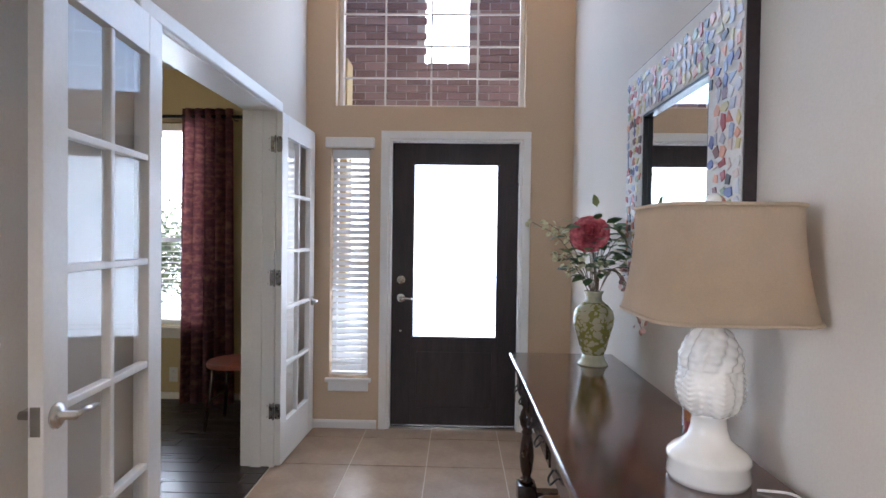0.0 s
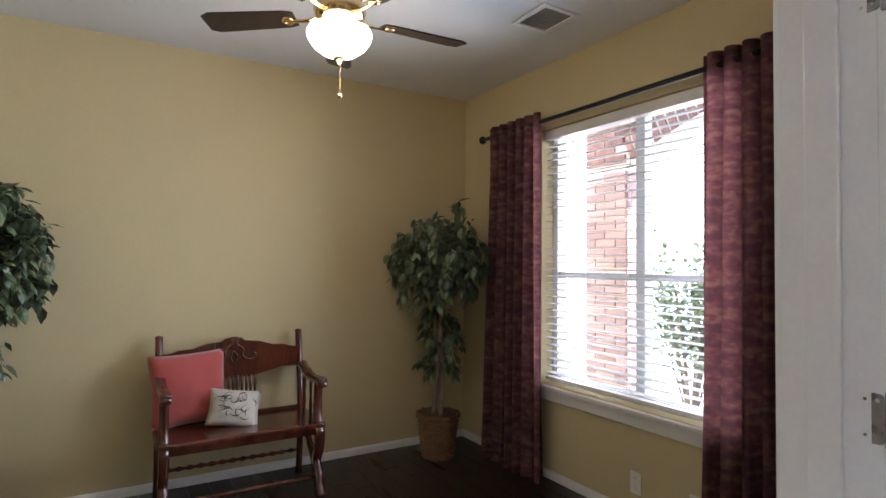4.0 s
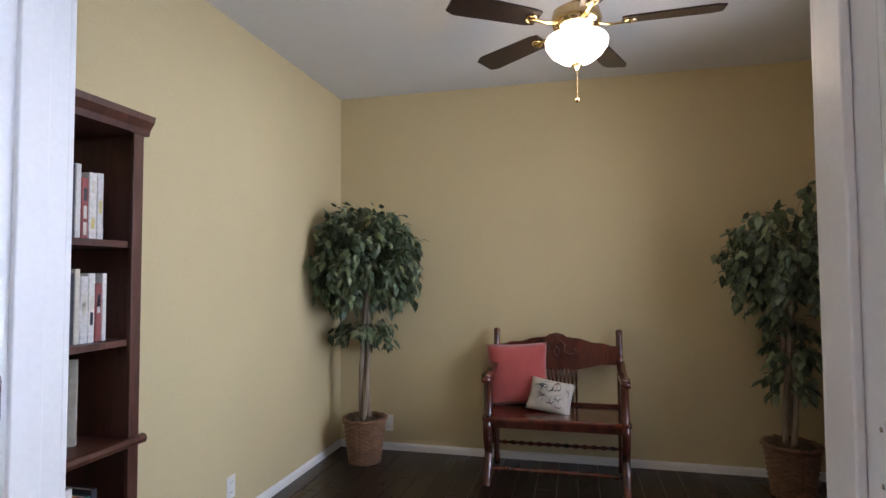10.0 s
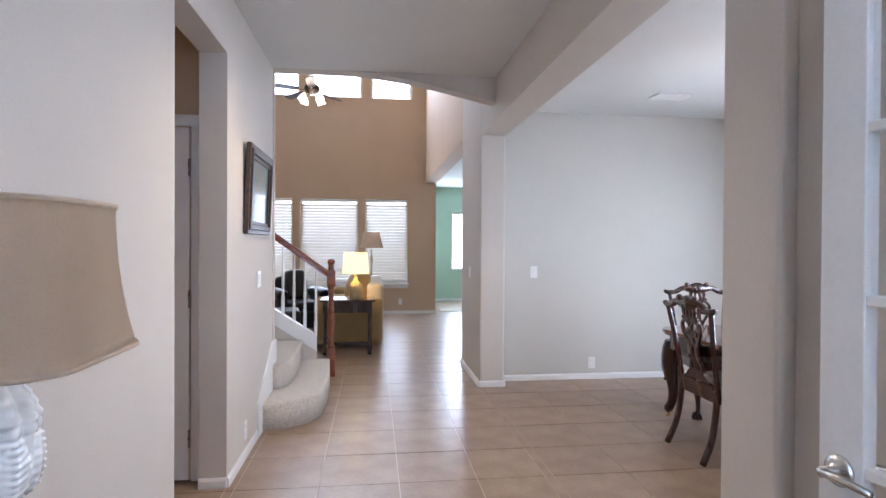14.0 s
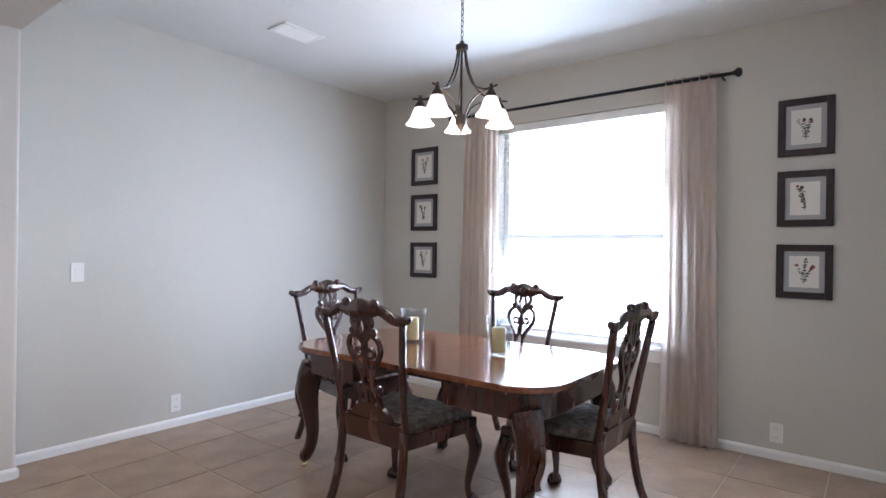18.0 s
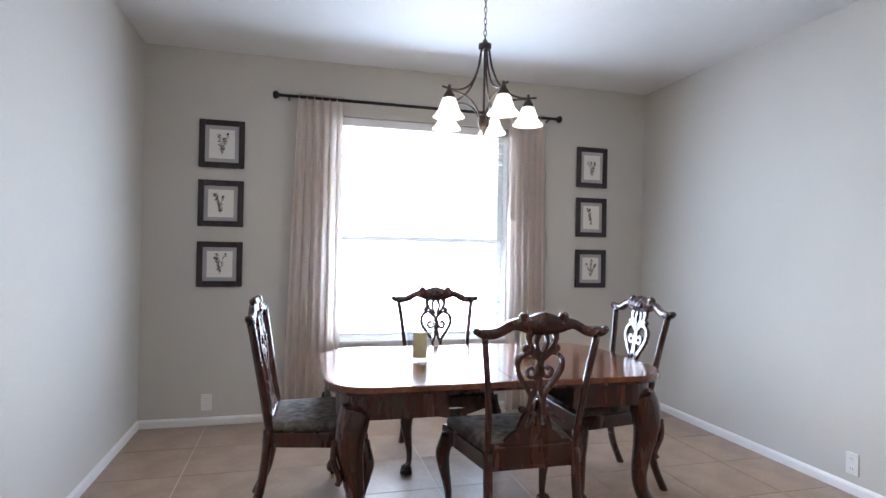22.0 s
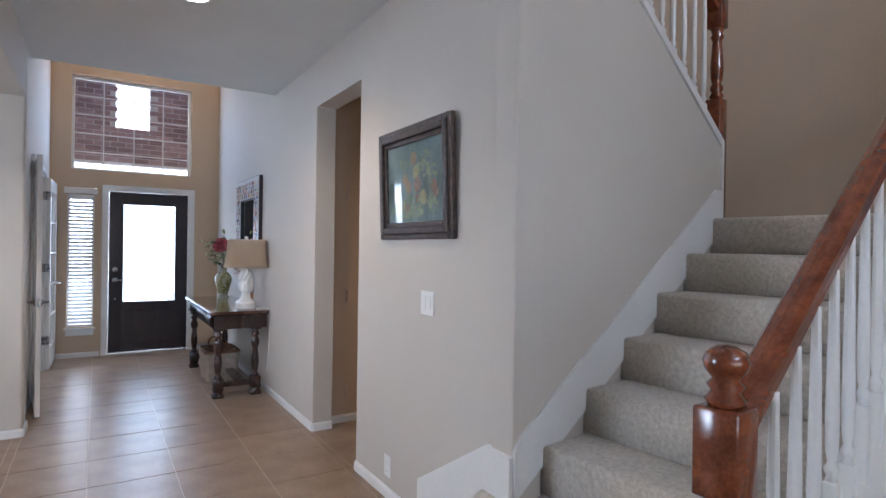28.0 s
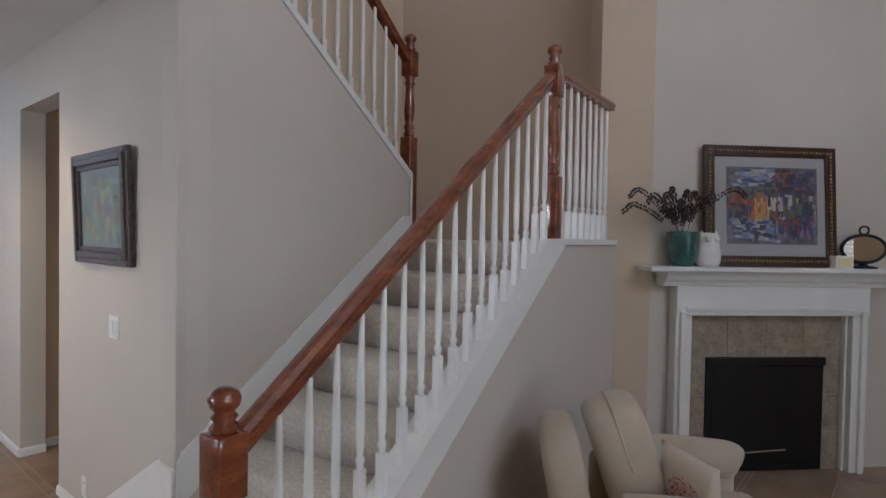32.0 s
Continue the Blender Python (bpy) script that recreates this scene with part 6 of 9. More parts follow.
M_WEAVE = weave("rust_woven_curtain")
curtain("curtain", "rust brown woven curtain hanging open beside the ficus", M_WEAVE, "y", STU_N - 0.10, -2.57, -2.02, 0.012, 2.36, 6, 0.046, 1.14, seed=2)
curtain("curtain", "rust brown woven curtain hanging open by the french doors", M_WEAVE, "y", STU_N - 0.10, -0.88, -0.47, 0.012, 2.36, 5, 0.044, 1.10, seed=6)
rod("dark metal curtain rod above the study window", "y", STU_N - 0.10, -2.62, -0.40, 2.295, STU_N, M_IRON, 0.014)
wall_plate("white wall outlet under the study window", pose(-1.34, STU_N, 0.205, 0, 0, 180), "outlet")
wall_plate("white wall outlet below the curtain", pose(-0.98, STU_N, 0.205, 0, 0, 180), "outlet")
wall_plate("white wall outlet behind the ficus", pose(STU_W, 3.05, 0.205, 0, 0, -90), "outlet")
wall_plate("white wall outlet low on the yellow wall", pose(-1.65, STU_S, 0.205, 0, 0, 0), "outlet")

# bookcase
BK0, BK1, BKD = -0.61, 0.09, 0.335
t = thing("bookcase", "tall brown wooden bookcase half filled with books", "bookcase", pose(0, STU_S + 0.006, 0.006))
part("side_panel", box(BK0, 0, 0, BK0 + 0.022, BKD, 1.795, 0.002), M_SHELF, t)
part("side_panel", box(BK1 - 0.022, 0, 0, BK1, BKD, 1.795, 0.002), M_SHELF, t)
part("front_post", box(BK0 - 0.004, BKD, 0, BK0 + 0.04, BKD + 0.016, 1.795, 0.003), M_SHELF, t)
part("front_post", box(BK1 - 0.04, BKD, 0, BK1 + 0.004, BKD + 0.016, 1.795, 0.003), M_SHELF, t)
part("back_panel", box(BK0 + 0.022, 0.001, 0.05, BK1 - 0.022, 0.008, 1.75), M_SHELF, t)
bm = prism_x([(0, 1.795), (BKD + 0.02, 1.795), (BKD + 0.026, 1.815), (BKD + 0.042, 1.84), (BKD + 0.046, 1.86), (0, 1.86)], BK0 - 0.022, BK1 + 0.012)
part("cornice", bm, M_SHELF, t, "moulded cornice")
SHELVES = (0.08, 0.43, 0.775, 1.105, 1.43)
for k, z in enumerate(SHELVES):
    part("shelf", box(BK0 + 0.023, 0.009, z - 0.022, BK1 - 0.023, BKD + (0.0 if k != 2 else 0.012), z, 0.002), M_SHELF, t)
part("waist_moulding", prism_x([(BKD + 0.0165, 0.753), (BKD + 0.032, 0.757), (BKD + 0.036, 0.77), (BKD + 0.030, 0.782), (BKD + 0.0165, 0.785)], BK0 - 0.02, BK1 + 0.01), M_SHELF, t)
part("plinth", box(BK0 + 0.023, BKD - 0.02, 0, BK1 - 0.023, BKD - 0.002, 0.058), M_SHELF, t)
BOOK_COLS = [(0.42, 0.38, 0.30), (0.06, 0.16, 0.11), (0.09, 0.28, 0.24), (0.62, 0.57, 0.46), (0.28, 0.07, 0.06), (0.03, 0.03, 0.04), (0.65, 0.62, 0.58), (0.10, 0.07, 0.16), (0.42, 0.26, 0.14), (0.70, 0.66, 0.60), (0.05, 0.12, 0.38), (0.60, 0.25, 0.06), (0.62, 0.52, 0.18), (0.34, 0.05, 0.09)]
M_BOOKS = [material("book_cover_%d" % k, c, 0.55, vary=0.12, scale=12, fine=90, bump=0.1) for k, c in enumerate(BOOK_COLS)]
M_PAGES = material("book_pages", (0.66, 0.60, 0.48), 0.9, vary=0.06, scale=30, fine=400, bump=0.2, stretch=(1, 1, 8))
rnd = random.Random(12)


def book(x, zb, w, h, d, mat, lean=0.0, y=None):
    b = thing("book", rnd.choice(("worn hardback book standing on the bookcase shelf", "cloth-bound book standing on the bookcase shelf", "upright book with a lettered spine on the shelf")), "book",
              pose(x, STU_S + 0.006 + BKD - 0.035 if y is None else y, zb + 0.007, 0, lean, 0), "books in the study")
    part("cover", tidy(prism_z([(0, -d), (0, 0), (0.002, 0.003), (w - 0.002, 0.003), (w, 0), (w, -d), (w - 0.0025, -d), (w - 0.0025, -0.001), (0.0025, -0.001), (0.0025, -d)], 0, h)), mat, b)
    part("pages", box(0.0027, -d + 0.004, 0.003, w - 0.0027, -0.0015, h - 0.004), M_PAGES, b)
    if w > 0.018:
        for k in range(rnd.randint(1, 3)):
            z = h * rnd.uniform(0.15, 0.85)
            part("title_bar", box(w * 0.28, 0.0032, z - 0.02, w * 0.72, 0.0036, z + 0.02), M_BOOKS[rnd.choice((3, 6, 9, 12, 5))], b)
    return b


ROWS = ((1.43, -0.50, 0.21, (6, 9, 4, 6, 5, 9, 5, 1, 2, 5, 1, 5, 7)), (1.105, -0.52, 0.215, (6, 4, 9, 6, 3, 5, 0, 9, 13, 7, 2, 5, 2, 2, 5, 1, 3, 12, 3)),
        (0.43, -0.50, 0.225, (5, 1, 11, 9, 6, 10, 10, 13, 7, 10, 4, 8, 5, 0, 8, 7)), (0.08, -0.5, 0.24, (0, 8, 3, 5, 13, 10, 6, 1, 4, 8, 9, 5, 12, 7)))
for z, x0, hm, order in ROWS:
    x = x0
    for k in order:
        w = rnd.uniform(0.016, 0.034)
        book(x, z, w, hm * rnd.uniform(0.86, 1.1), rnd.uniform(0.14, 0.19), M_BOOKS[k], 0)
        x += w + 0.0015
b = book(-0.34, 0.775, 0.030, 0.27, 0.20, M_BOOKS[0], 0)
b.matrix_world = pose(-0.50, STU_S + 0.22, 0.782, 0, 0, 40)
p = thing("photo_frame", "small dark photo frame at the end of the bookcase shelf", "picture frame", pose(-0.12, STU_S + 0.17, 1.437, -12, 0, 8))
part("frame_border", box(-0.055, 0, 0, 0.055, 0.012, 0.18, 0.003), M_FRAME, p)
part("photo", box(-0.04, 0.0125, 0.018, 0.04, 0.014, 0.162), M_MAT, p)
p = thing("trinket_box", "small grey box at the end of the bookcase shelf", "box", pose(-0.555, STU_S + 0.20, 1.437))
part("box_body", box(-0.025, -0.03, 0, 0.025, 0.03, 0.035, 0.003), M_MAT, p)
part("box_lid", box(-0.026, -0.031, 0.0352, 0.026, 0.031, 0.045, 0.003), M_MAT, p)

# the small chair beside the curtain
t = thing("side_chair", "small wooden side chair with a red-brown seat beside the curtain", "chair", pose(-0.215, 5.50, 0.006, 0, 0, 90))
M_ROUGE = material("red_brown_seat", (0.22, 0.06, 0.035), 0.5, vary=0.15, scale=9, bump=0.1)
part("seat", prism_z(rounded_rect(-0.205, -0.205, 0.205, 0.205, 0.19, 8), 0.43, 0.462, 0.010), M_ROUGE, t)
for x in (-0.15, 0.15):
    for y in (-0.15, 0.15):
        part("leg", tidy(tube([(x * 0.8, y * 0.8, 0.43), (x * 1.1, y * 1.1, 0)], [0.016, 0.012], 8)), M_CONSOLE, t, "", True)
for y in (-0.15, 0.15):
    part("stretcher", tidy(tube([(-0.14, y, 0.2), (0.14, y, 0.2)], 0.009, 8)), M_CONSOLE, t)
for x in (-0.16, 0.16):
    part("back_post", tidy(tube([(x, -0.17, 0.455), (x, -0.21, 0.85)], 0.013, 8)), M_CONSOLE, t, "", True)
part("back_rail", tidy(tube(catmull([(-0.18, -0.213, 0.85), (0, -0.235, 0.87), (0.18, -0.213, 0.85)], 5), 0.018, 8)), M_CONSOLE, t, "", True)

# ---------------------------------------------------------------- foyer and hall
CX0, CX1, CY0, CY1, CZ = 1.605, 2.122, 2.722, 4.38, 0.787
t = thing("console_table", "dark walnut console table with turned legs and drawers", "table", pose(0, 0, 0))
part("tabletop", box(CX0, CY0, CZ - 0.028, CX1, CY1, CZ, 0.008), M_CONSOLE_TOP, t, "glossy dark tabletop")
part("top_moulding", box(CX0 + 0.02, CY0 + 0.02, CZ - 0.045, CX1 - 0.005, CY1 - 0.02, CZ - 0.029, 0.004), M_CONSOLE, t)
part("carcass", box(CX0 + 0.045, CY0 + 0.05, CZ - 0.165, CX1 - 0.012, CY1 - 0.05, CZ - 0.046), M_CONSOLE, t)
for k in range(3):
    y0 = CY0 + 0.13 + k * 0.475
    d = part("drawer", box(CX0 + 0.030, y0, CZ - 0.150, CX0 + 0.044, y0 + 0.43, CZ - 0.058, 0.003), M_CONSOLE, t, "shallow drawer front")
    part("drawer_panel", box(CX0 + 0.024, y0 + 0.025, CZ - 0.135, CX0 + 0.0295, y0 + 0.405, CZ - 0.073, 0.002), M_CONSOLE, d)
    for q in (0.12, 0.31):
        bm = tube(catmull([(CX0 + 0.022, y0 + q - 0.03, CZ - 0.098), (CX0 + 0.006, y0 + q - 0.022, CZ - 0.118), (CX0 + 0.004, y0 + q, CZ - 0.126), (CX0 + 0.006, y0 + q + 0.022, CZ - 0.118), (CX0 + 0.022, y0 + q + 0.03, CZ - 0.098)], 4), 0.0035, 6)
        part("bail_handle", tidy(bm), M_IRON, d, "dark iron bail pull", True)
LEG = [(0.0, 0.61), (0.026, 0.605), (0.022, 0.59), (0.034, 0.575), (0.036, 0.555), (0.022, 0.54), (0.030, 0.52), (0.040, 0.49), (0.034, 0.455), (0.022, 0.43), (0.028, 0.42), (0.022, 0.41), (0.030, 0.37), (0.036, 0.30), (0.028, 0.23), (0.020, 0.205), (0.032, 0.19), (0.034, 0.175), (0.0, 0.17)]
for x in (CX0 + 0.085, CX1 - 0.105):
    for y in (CY0 + 0.10, (CY0 + CY1) / 2, CY1 - 0.10):
        if abs(y - (CY0 + CY1) / 2) < 0.01 and x < 1.9:
            continue
        if abs(y - (CY0 + CY1) / 2) < 0.01:
            continue
        bm = lathe([(r, z) for r, z in reversed(LEG)], 18, pose(x, y, 0))
        add_box(bm, x - 0.045, y - 0.045, 0.605, x + 0.045, y + 0.045, CZ - 0.166, 0.003)
        add_box(bm, x - 0.044, y - 0.044, 0.062, x + 0.044, y + 0.044, 0.172, 0.004)
        add_lathe(bm, [(0.0, 0.0), (0.062, 0.0), (0.070, 0.012), (0.066, 0.030), (0.050, 0.040), (0.056, 0.050), (0.050, 0.063), (0.0, 0.064)], 4, pose(x, y, 0, 0, 0, 45))
        part("leg", tidy(bm), M_CONSOLE, t, "turned baluster leg on a square block", True)
for y in (CY0 + 0.10, CY1 - 0.10):
    part("stretcher", box(CX0 + 0.13, y - 0.03, 0.095, CX1 - 0.15, y + 0.03, 0.135, 0.004), M_CONSOLE, t)
part("stretcher", box(CX0 + 0.26, CY0 + 0.132, 0.097, CX0 + 0.34, CY1 - 0.132, 0.133, 0.004), M_CONSOLE, t)

# basket under the console
t = thing("basket", "white woven basket with handles standing under the console", "basket", pose(1.84, 3.62, 0))
M_WHITEWICKER = material("whitewashed_wicker", (0.50, 0.43, 0.36), 0.8, vary=0.2, scale=20, fine=120, bump=0.4)
for j in range(16):
    z = 0.011 + 0.018 * j
    k = 1 + 0.010 * j
    pts = [(x * k + 0.003 * math.cos(i * 3.14159 + j * 3.14159), y * k, z) for i, (x, y) in enumerate(rounded_rect(-0.14, -0.19, 0.14, 0.19, 0.05, 6))]
    part("woven_row", tidy(tube(pts + pts[:1], 0.0092, 5)), M_WHITEWICKER, t, "", True)
part("basket_base", prism_z(rounded_rect(-0.13, -0.18, 0.13, 0.18, 0.05, 6), 0.002, 0.27), M_WHITEWICKER, t)
pts = [(x * 1.17, y * 1.17, 0.302) for x, y in rounded_rect(-0.14, -0.19, 0.14, 0.19, 0.05, 6)]
part("basket_rim", tidy(tube(pts + pts[:1], 0.013, 8)), M_WICKER, t, "brown woven rim", True)
for s in (-1, 1):
    part("handle", tidy(tube(catmull([(-0.07, s * 0.215, 0.30), (-0.06, s * 0.225, 0.37), (0, s * 0.228, 0.40), (0.06, s * 0.225, 0.37), (0.07, s * 0.215, 0.30)], 5), 0.009, 8)), M_WICKER, t, "", True)
bm = bmesh.new()
rnd = random.Random(31)
for k in range(90):
    p = Vector((rnd.uniform(-0.12, 0.12), rnd.uniform(-0.17, 0.17), 0.275 + rnd.uniform(0, 0.03)))
    d = Vector((rnd.uniform(-1, 1), rnd.uniform(-1, 1), rnd.uniform(0.1, 0.8))) * 0.05
    add_tube(bm, [p, p + d * 0.5 + Vector((0, 0, 0.01)), p + d], 0.006, 5)
part("dried_filling", tidy(bm), M_WICKER, t)

# table lamp
LX, LY = 1.948, 2.93
t = thing("table_lamp", "white ceramic table lamp with a beige linen shade on the console", "lamp", pose(LX, LY, CZ + 0.0005))
part("plinth", tidy(lathe([(0.0, 0.0), (0.090, 0.0), (0.094, 0.012), (0.090, 0.045), (0.095, 0.052), (0.092, 0.062), (0.080, 0.074), (0.062, 0.085), (0.048, 0.100), (0.041, 0.125), (0.040, 0.150), (0.050, 0.160), (0.0, 0.160)], 36, None, True, (1.0, 1.0))), M_WHITE_CERAMIC, t, "glazed stepped foot", True)
prof = [(0.046, 0.158), (0.058, 0.172), (0.066, 0.195), (0.068, 0.225), (0.064, 0.255), (0.062, 0.275), (0.064, 0.292), (0.058, 0.310), (0.050, 0.330), (0.036, 0.352), (0.020, 0.368), (0.012, 0.380)]


def ceramic_radius(z, a):
    """Half the body's width at a height and angle: broad leaves below, rows of overlapping scales above."""
    k = max(i for i in range(len(prof) - 1) if prof[i][1] <= z + 1e-6)
    (r0, z0), (r1, z1) = prof[k], prof[k + 1]
    r = r0 + (r1 - r0) * (z - z0) / (z1 - z0)
    if z > 0.268:
        row = math.floor((z - 0.268) / 0.019)
        best = 0.0
        for q in (row - 1, row, row + 1):
            n = max(6, 11 - q)
            u = ((a * n / 6.28318 + 0.5 * (q % 2)) % 1.0) * 2 - 1
            w = (z - 0.268 - 0.019 * (q + 0.5)) / 0.017
            best = max(best, (1 - u * u * 0.9 - w * w * 0.8) * (1.1 - 0.35 * w))
        return r + 0.010 * max(0.0, best) * min(1, r / 0.035)
    u = ((a * 6 / 6.28318) % 1.0) * 2 - 1
    f = (z - 0.158) / 0.11
    edge = 0.30 + 0.62 * math.sin(math.pi * min(1, 0.15 + 0.8 * f)) + 0.07 * math.sin(z * 420)
    leaf = max(0.0, min(1.0, (edge - abs(u)) / 0.22))
    rib = math.exp(-(u / 0.10) ** 2) * (0.6 + 0.4 * math.sin(z * 520))
    vein = 0.18 * math.sin(z * 520 - 7 * abs(u)) * (1 - abs(u))
    return r + 0.007 * leaf * (1 + vein) + 0.0045 * rib


bm = bmesh.new()
rows = [[bm.verts.new((ceramic_radius(0.158 + 0.2215 * i / 64, 6.28318 * j / 108) * math.cos(6.28318 * j / 108), ceramic_radius(0.158 + 0.2215 * i / 64, 6.28318 * j / 108) * math.sin(6.28318 * j / 108), 0.158 + 0.2215 * i / 64)) for j in range(108)] for i in range(65)]
for p, q in zip(rows, rows[1:]):
    for j in range(108):
        bm.faces.new((p[j], p[(j + 1) % 108], q[(j + 1) % 108], q[j]))
bm.faces.new(rows[-1])
bm.faces.new(rows[0][::-1])
part("ceramic_body", tidy(bm), M_WHITE_CERAMIC, t, "moulded body with leaves and overlapping scales", True)
part("neck", tidy(lathe([(0.009, 0.378), (0.009, 0.40), (0.013, 0.405), (0.013, 0.43), (0.0, 0.43)], 14)), M_NICKEL, t, "", True)
# bell shade, square with rounded corners
bm = bmesh.new()
rings = []
for f in range(13):
    q = f / 12
    h = 0.392 + 0.256 * q
    w = 0.184 - 0.026 * (1 - (1 - q) ** 2.0) - 0.002
    rings.append([bm.verts.new((x, y, h)) for x, y in rounded_rect(-w, -w * 0.98, w, w * 0.98, 0.075, 5)])
for a, b in zip(rings, rings[1:]):
    for i in range(len(a)):
        j = (i + 1) % len(a)
        bm.faces.new((a[i], a[j], b[j], b[i]))
bmesh.ops.solidify(bm, geom=bm.faces[:], thickness=0.002)
sh = part("shade", tidy(bm), M_SHADE, t, "beige linen bell shade", True)
for z, w in ((0.392, 0.183), (0.648, 0.157)):
    pts = [(x, y, z) for x, y in rounded_rect(-w, -w * 0.98, w, w * 0.98, 0.075, 5)]
    part("shade_trim", tidy(tube(pts + pts[:1], 0.0045, 6)), M_SHADE, sh, "", True)
part("harp", tidy(tube(catmull([(0, 0.015, 0.43), (0, 0.06, 0.50), (0, 0.05, 0.60), (0, 0, 0.642)], 4), 0.0025, 6)), M_BRASS, t)
part("finial", tidy(lathe([(0.0, 0.641), (0.008, 0.643), (0.008, 0.652), (0.016, 0.658), (0.019, 0.668), (0.012, 0.680), (0.0, 0.683)], 16)), M_WHITE_CERAMIC, t, "", True)
t = thing("power_cord", "white lamp cord trailing over the console edge", "cord", pose(0, 0, 0))
part("cable", tidy(tube(catmull([(LX + 0.08, LY - 0.07, CZ + 0.004), (LX + 0.14, LY - 0.10, CZ + 0.010), (2.10, LY - 0.15, CZ + 0.005), (2.127, LY - 0.18, CZ - 0.02), (2.128, LY - 0.16, 0.45), (2.127, LY - 0.1, 0.2)], 6), 0.003, 6)), M_PLATE, t, "", True)

# jar candle
t = thing("jar_candle", "red and orange candle in a glass jar with a dark lid", "candle", pose(2.015, 3.125, CZ + 0.0005, 0, 0, 25) @ Matrix.Diagonal((0.84, 0.84, 0.92, 1.0)))
M_JAR = glass("jar_glass", (0.97, 0.97, 0.97))
M_ORANGE = material("orange_candle_wax", (0.62, 0.20, 0.05), 0.5, vary=0.08, bump=0.03)
M_REDWAX = material("red_candle_wax", (0.34, 0.035, 0.03), 0.5, vary=0.08, bump=0.03)
M_LID = material("dark_bronze_lid", (0.09, 0.035, 0.025), 0.35, metal=0.6, vary=0.1)
part("jar", tidy(lathe([(0.0, 0.0), (0.055, 0.0), (0.060, 0.005), (0.056, 0.02), (0.056, 0.165), (0.054, 0.165), (0.054, 0.022), (0.0, 0.020)], 28, None, True, (1.12, 0.9))), M_JAR, t, "clear glass jar", True)
part("lower_wax", tidy(lathe([(0.0, 0.023), (0.052, 0.023), (0.052, 0.085), (0.0, 0.085)], 24, None, True, (1.12, 0.9))), M_REDWAX, t, "", True)
part("upper_wax", tidy(lathe([(0.0, 0.0855), (0.052, 0.0855), (0.052, 0.135), (0.0, 0.133)], 24, None, True, (1.12, 0.9))), M_ORANGE, t, "", True)
part("lid", tidy(lathe([(0.0, 0.166), (0.059, 0.166), (0.060, 0.170), (0.060, 0.186), (0.056, 0.190), (0.0, 0.191)], 28, None, True, (1.12, 0.9))), M_LID, t, "dark bronze lid", True)
bm = bmesh.new()
for i in range(9):
    a0, a1 = radians(60 + 8 * i), radians(68 + 8 * i)
    bm.faces.new([bm.verts.new((0.0566 * 1.12 * math.cos(a), 0.0566 * 0.9 * math.sin(a), z)) for a, z in ((a0, 0.06), (a1, 0.06), (a1, 0.125), (a0, 0.125))])
lab = part("paper_label", bm, M_PAPER, t, "white paper label")
bm = bmesh.new()
for i in range(7):
    a0, a1 = radians(68 + 8 * i), radians(76 + 8 * i)
    bm.faces.new([bm.verts.new((0.0569 * 1.12 * math.cos(a), 0.0569 * 0.9 * math.sin(a), z)) for a, z in ((a0, 0.078), (a1, 0.078), (a1, 0.105), (a0, 0.105))])
part("label_picture", bm, M_ORANGE, lab)

# vase with flowers
VX, VY = 1.965, 4.14
t = thing("flower_vase", "olive green vase with cream blossoms, holding pink silk flowers", "vase", pose(VX, VY, CZ + 0.0005))


def patterned(name, base, ink):
    mat = material(name, base, 0.2, vary=0.05, bump=0.02, coat=0.4)
    n, l = mat.node_tree.nodes, mat.node_tree.links
    tc = n.new("ShaderNodeTexCoord")
    warp = n.new("ShaderNodeTexNoise")
    warp.inputs["Scale"].default_value = 60
    shift = n.new("ShaderNodeVectorMath")
    shift.operation = "MULTIPLY_ADD"
    shift.inputs[1].default_value = (0.022, 0.022, 0.022)
    l.new(tc.outputs["Object"], warp.inputs["Vector"])
    l.new(warp.outputs["Color"], shift.inputs[0])
    l.new(tc.outputs["Object"], shift.inputs[2])
    sizes = []
    for size, edge in ((24, 0.42), (52, 0.42)):
        v = n.new("ShaderNodeTexVoronoi")
        v.inputs["Scale"].default_value = size
        l.new(shift.outputs[0], v.inputs["Vector"])
        r = n.new("ShaderNodeMapRange")
        r.inputs["From Min"].default_value, r.inputs["From Max"].default_value = edge, edge + 0.05
        l.new(v.outputs["Distance"], r.inputs["Value"])
        sizes.append(r)
    r = n.new("ShaderNodeMath")
    r.operation = "MULTIPLY"
    l.new(sizes[0].outputs[0], r.inputs[0])
    l.new(sizes[1].outputs[0], r.inputs[1])
    mx = n.new("ShaderNodeMix")
    mx.data_type = "RGBA"
    mx.inputs["A"].default_value, mx.inputs["B"].default_value = (*base, 1), (*ink, 1)
    l.new(r.outputs[0], mx.inputs["Factor"])
    l.new(mx.outputs["Result"], n["Principled BSDF"].inputs["Base Color"])
    return mat


M_VASE = patterned("olive_floral_glaze", (0.58, 0.55, 0.36), (0.31, 0.30, 0.08))
M_VASERIM = material("cream_green_glaze", (0.58, 0.58, 0.42), 0.2, vary=0.06, bump=0.02, coat=0.4)
part("vase_body", tidy(lathe([(0.0, 0.048), (0.048, 0.048), (0.058, 0.07), (0.070, 0.12), (0.088, 0.18), (0.092, 0.215), (0.086, 0.245), (0.066, 0.27), (0.046, 0.285), (0.0, 0.285)], 36)), M_VASE, t, "", True)
part("vase_foot", tidy(lathe([(0.0, 0.0), (0.068, 0.0), (0.068, 0.006), (0.058, 0.014), (0.052, 0.03), (0.048, 0.0475), (0.0, 0.0475)], 32)), M_VASERIM, t, "pale green fluted foot", True)
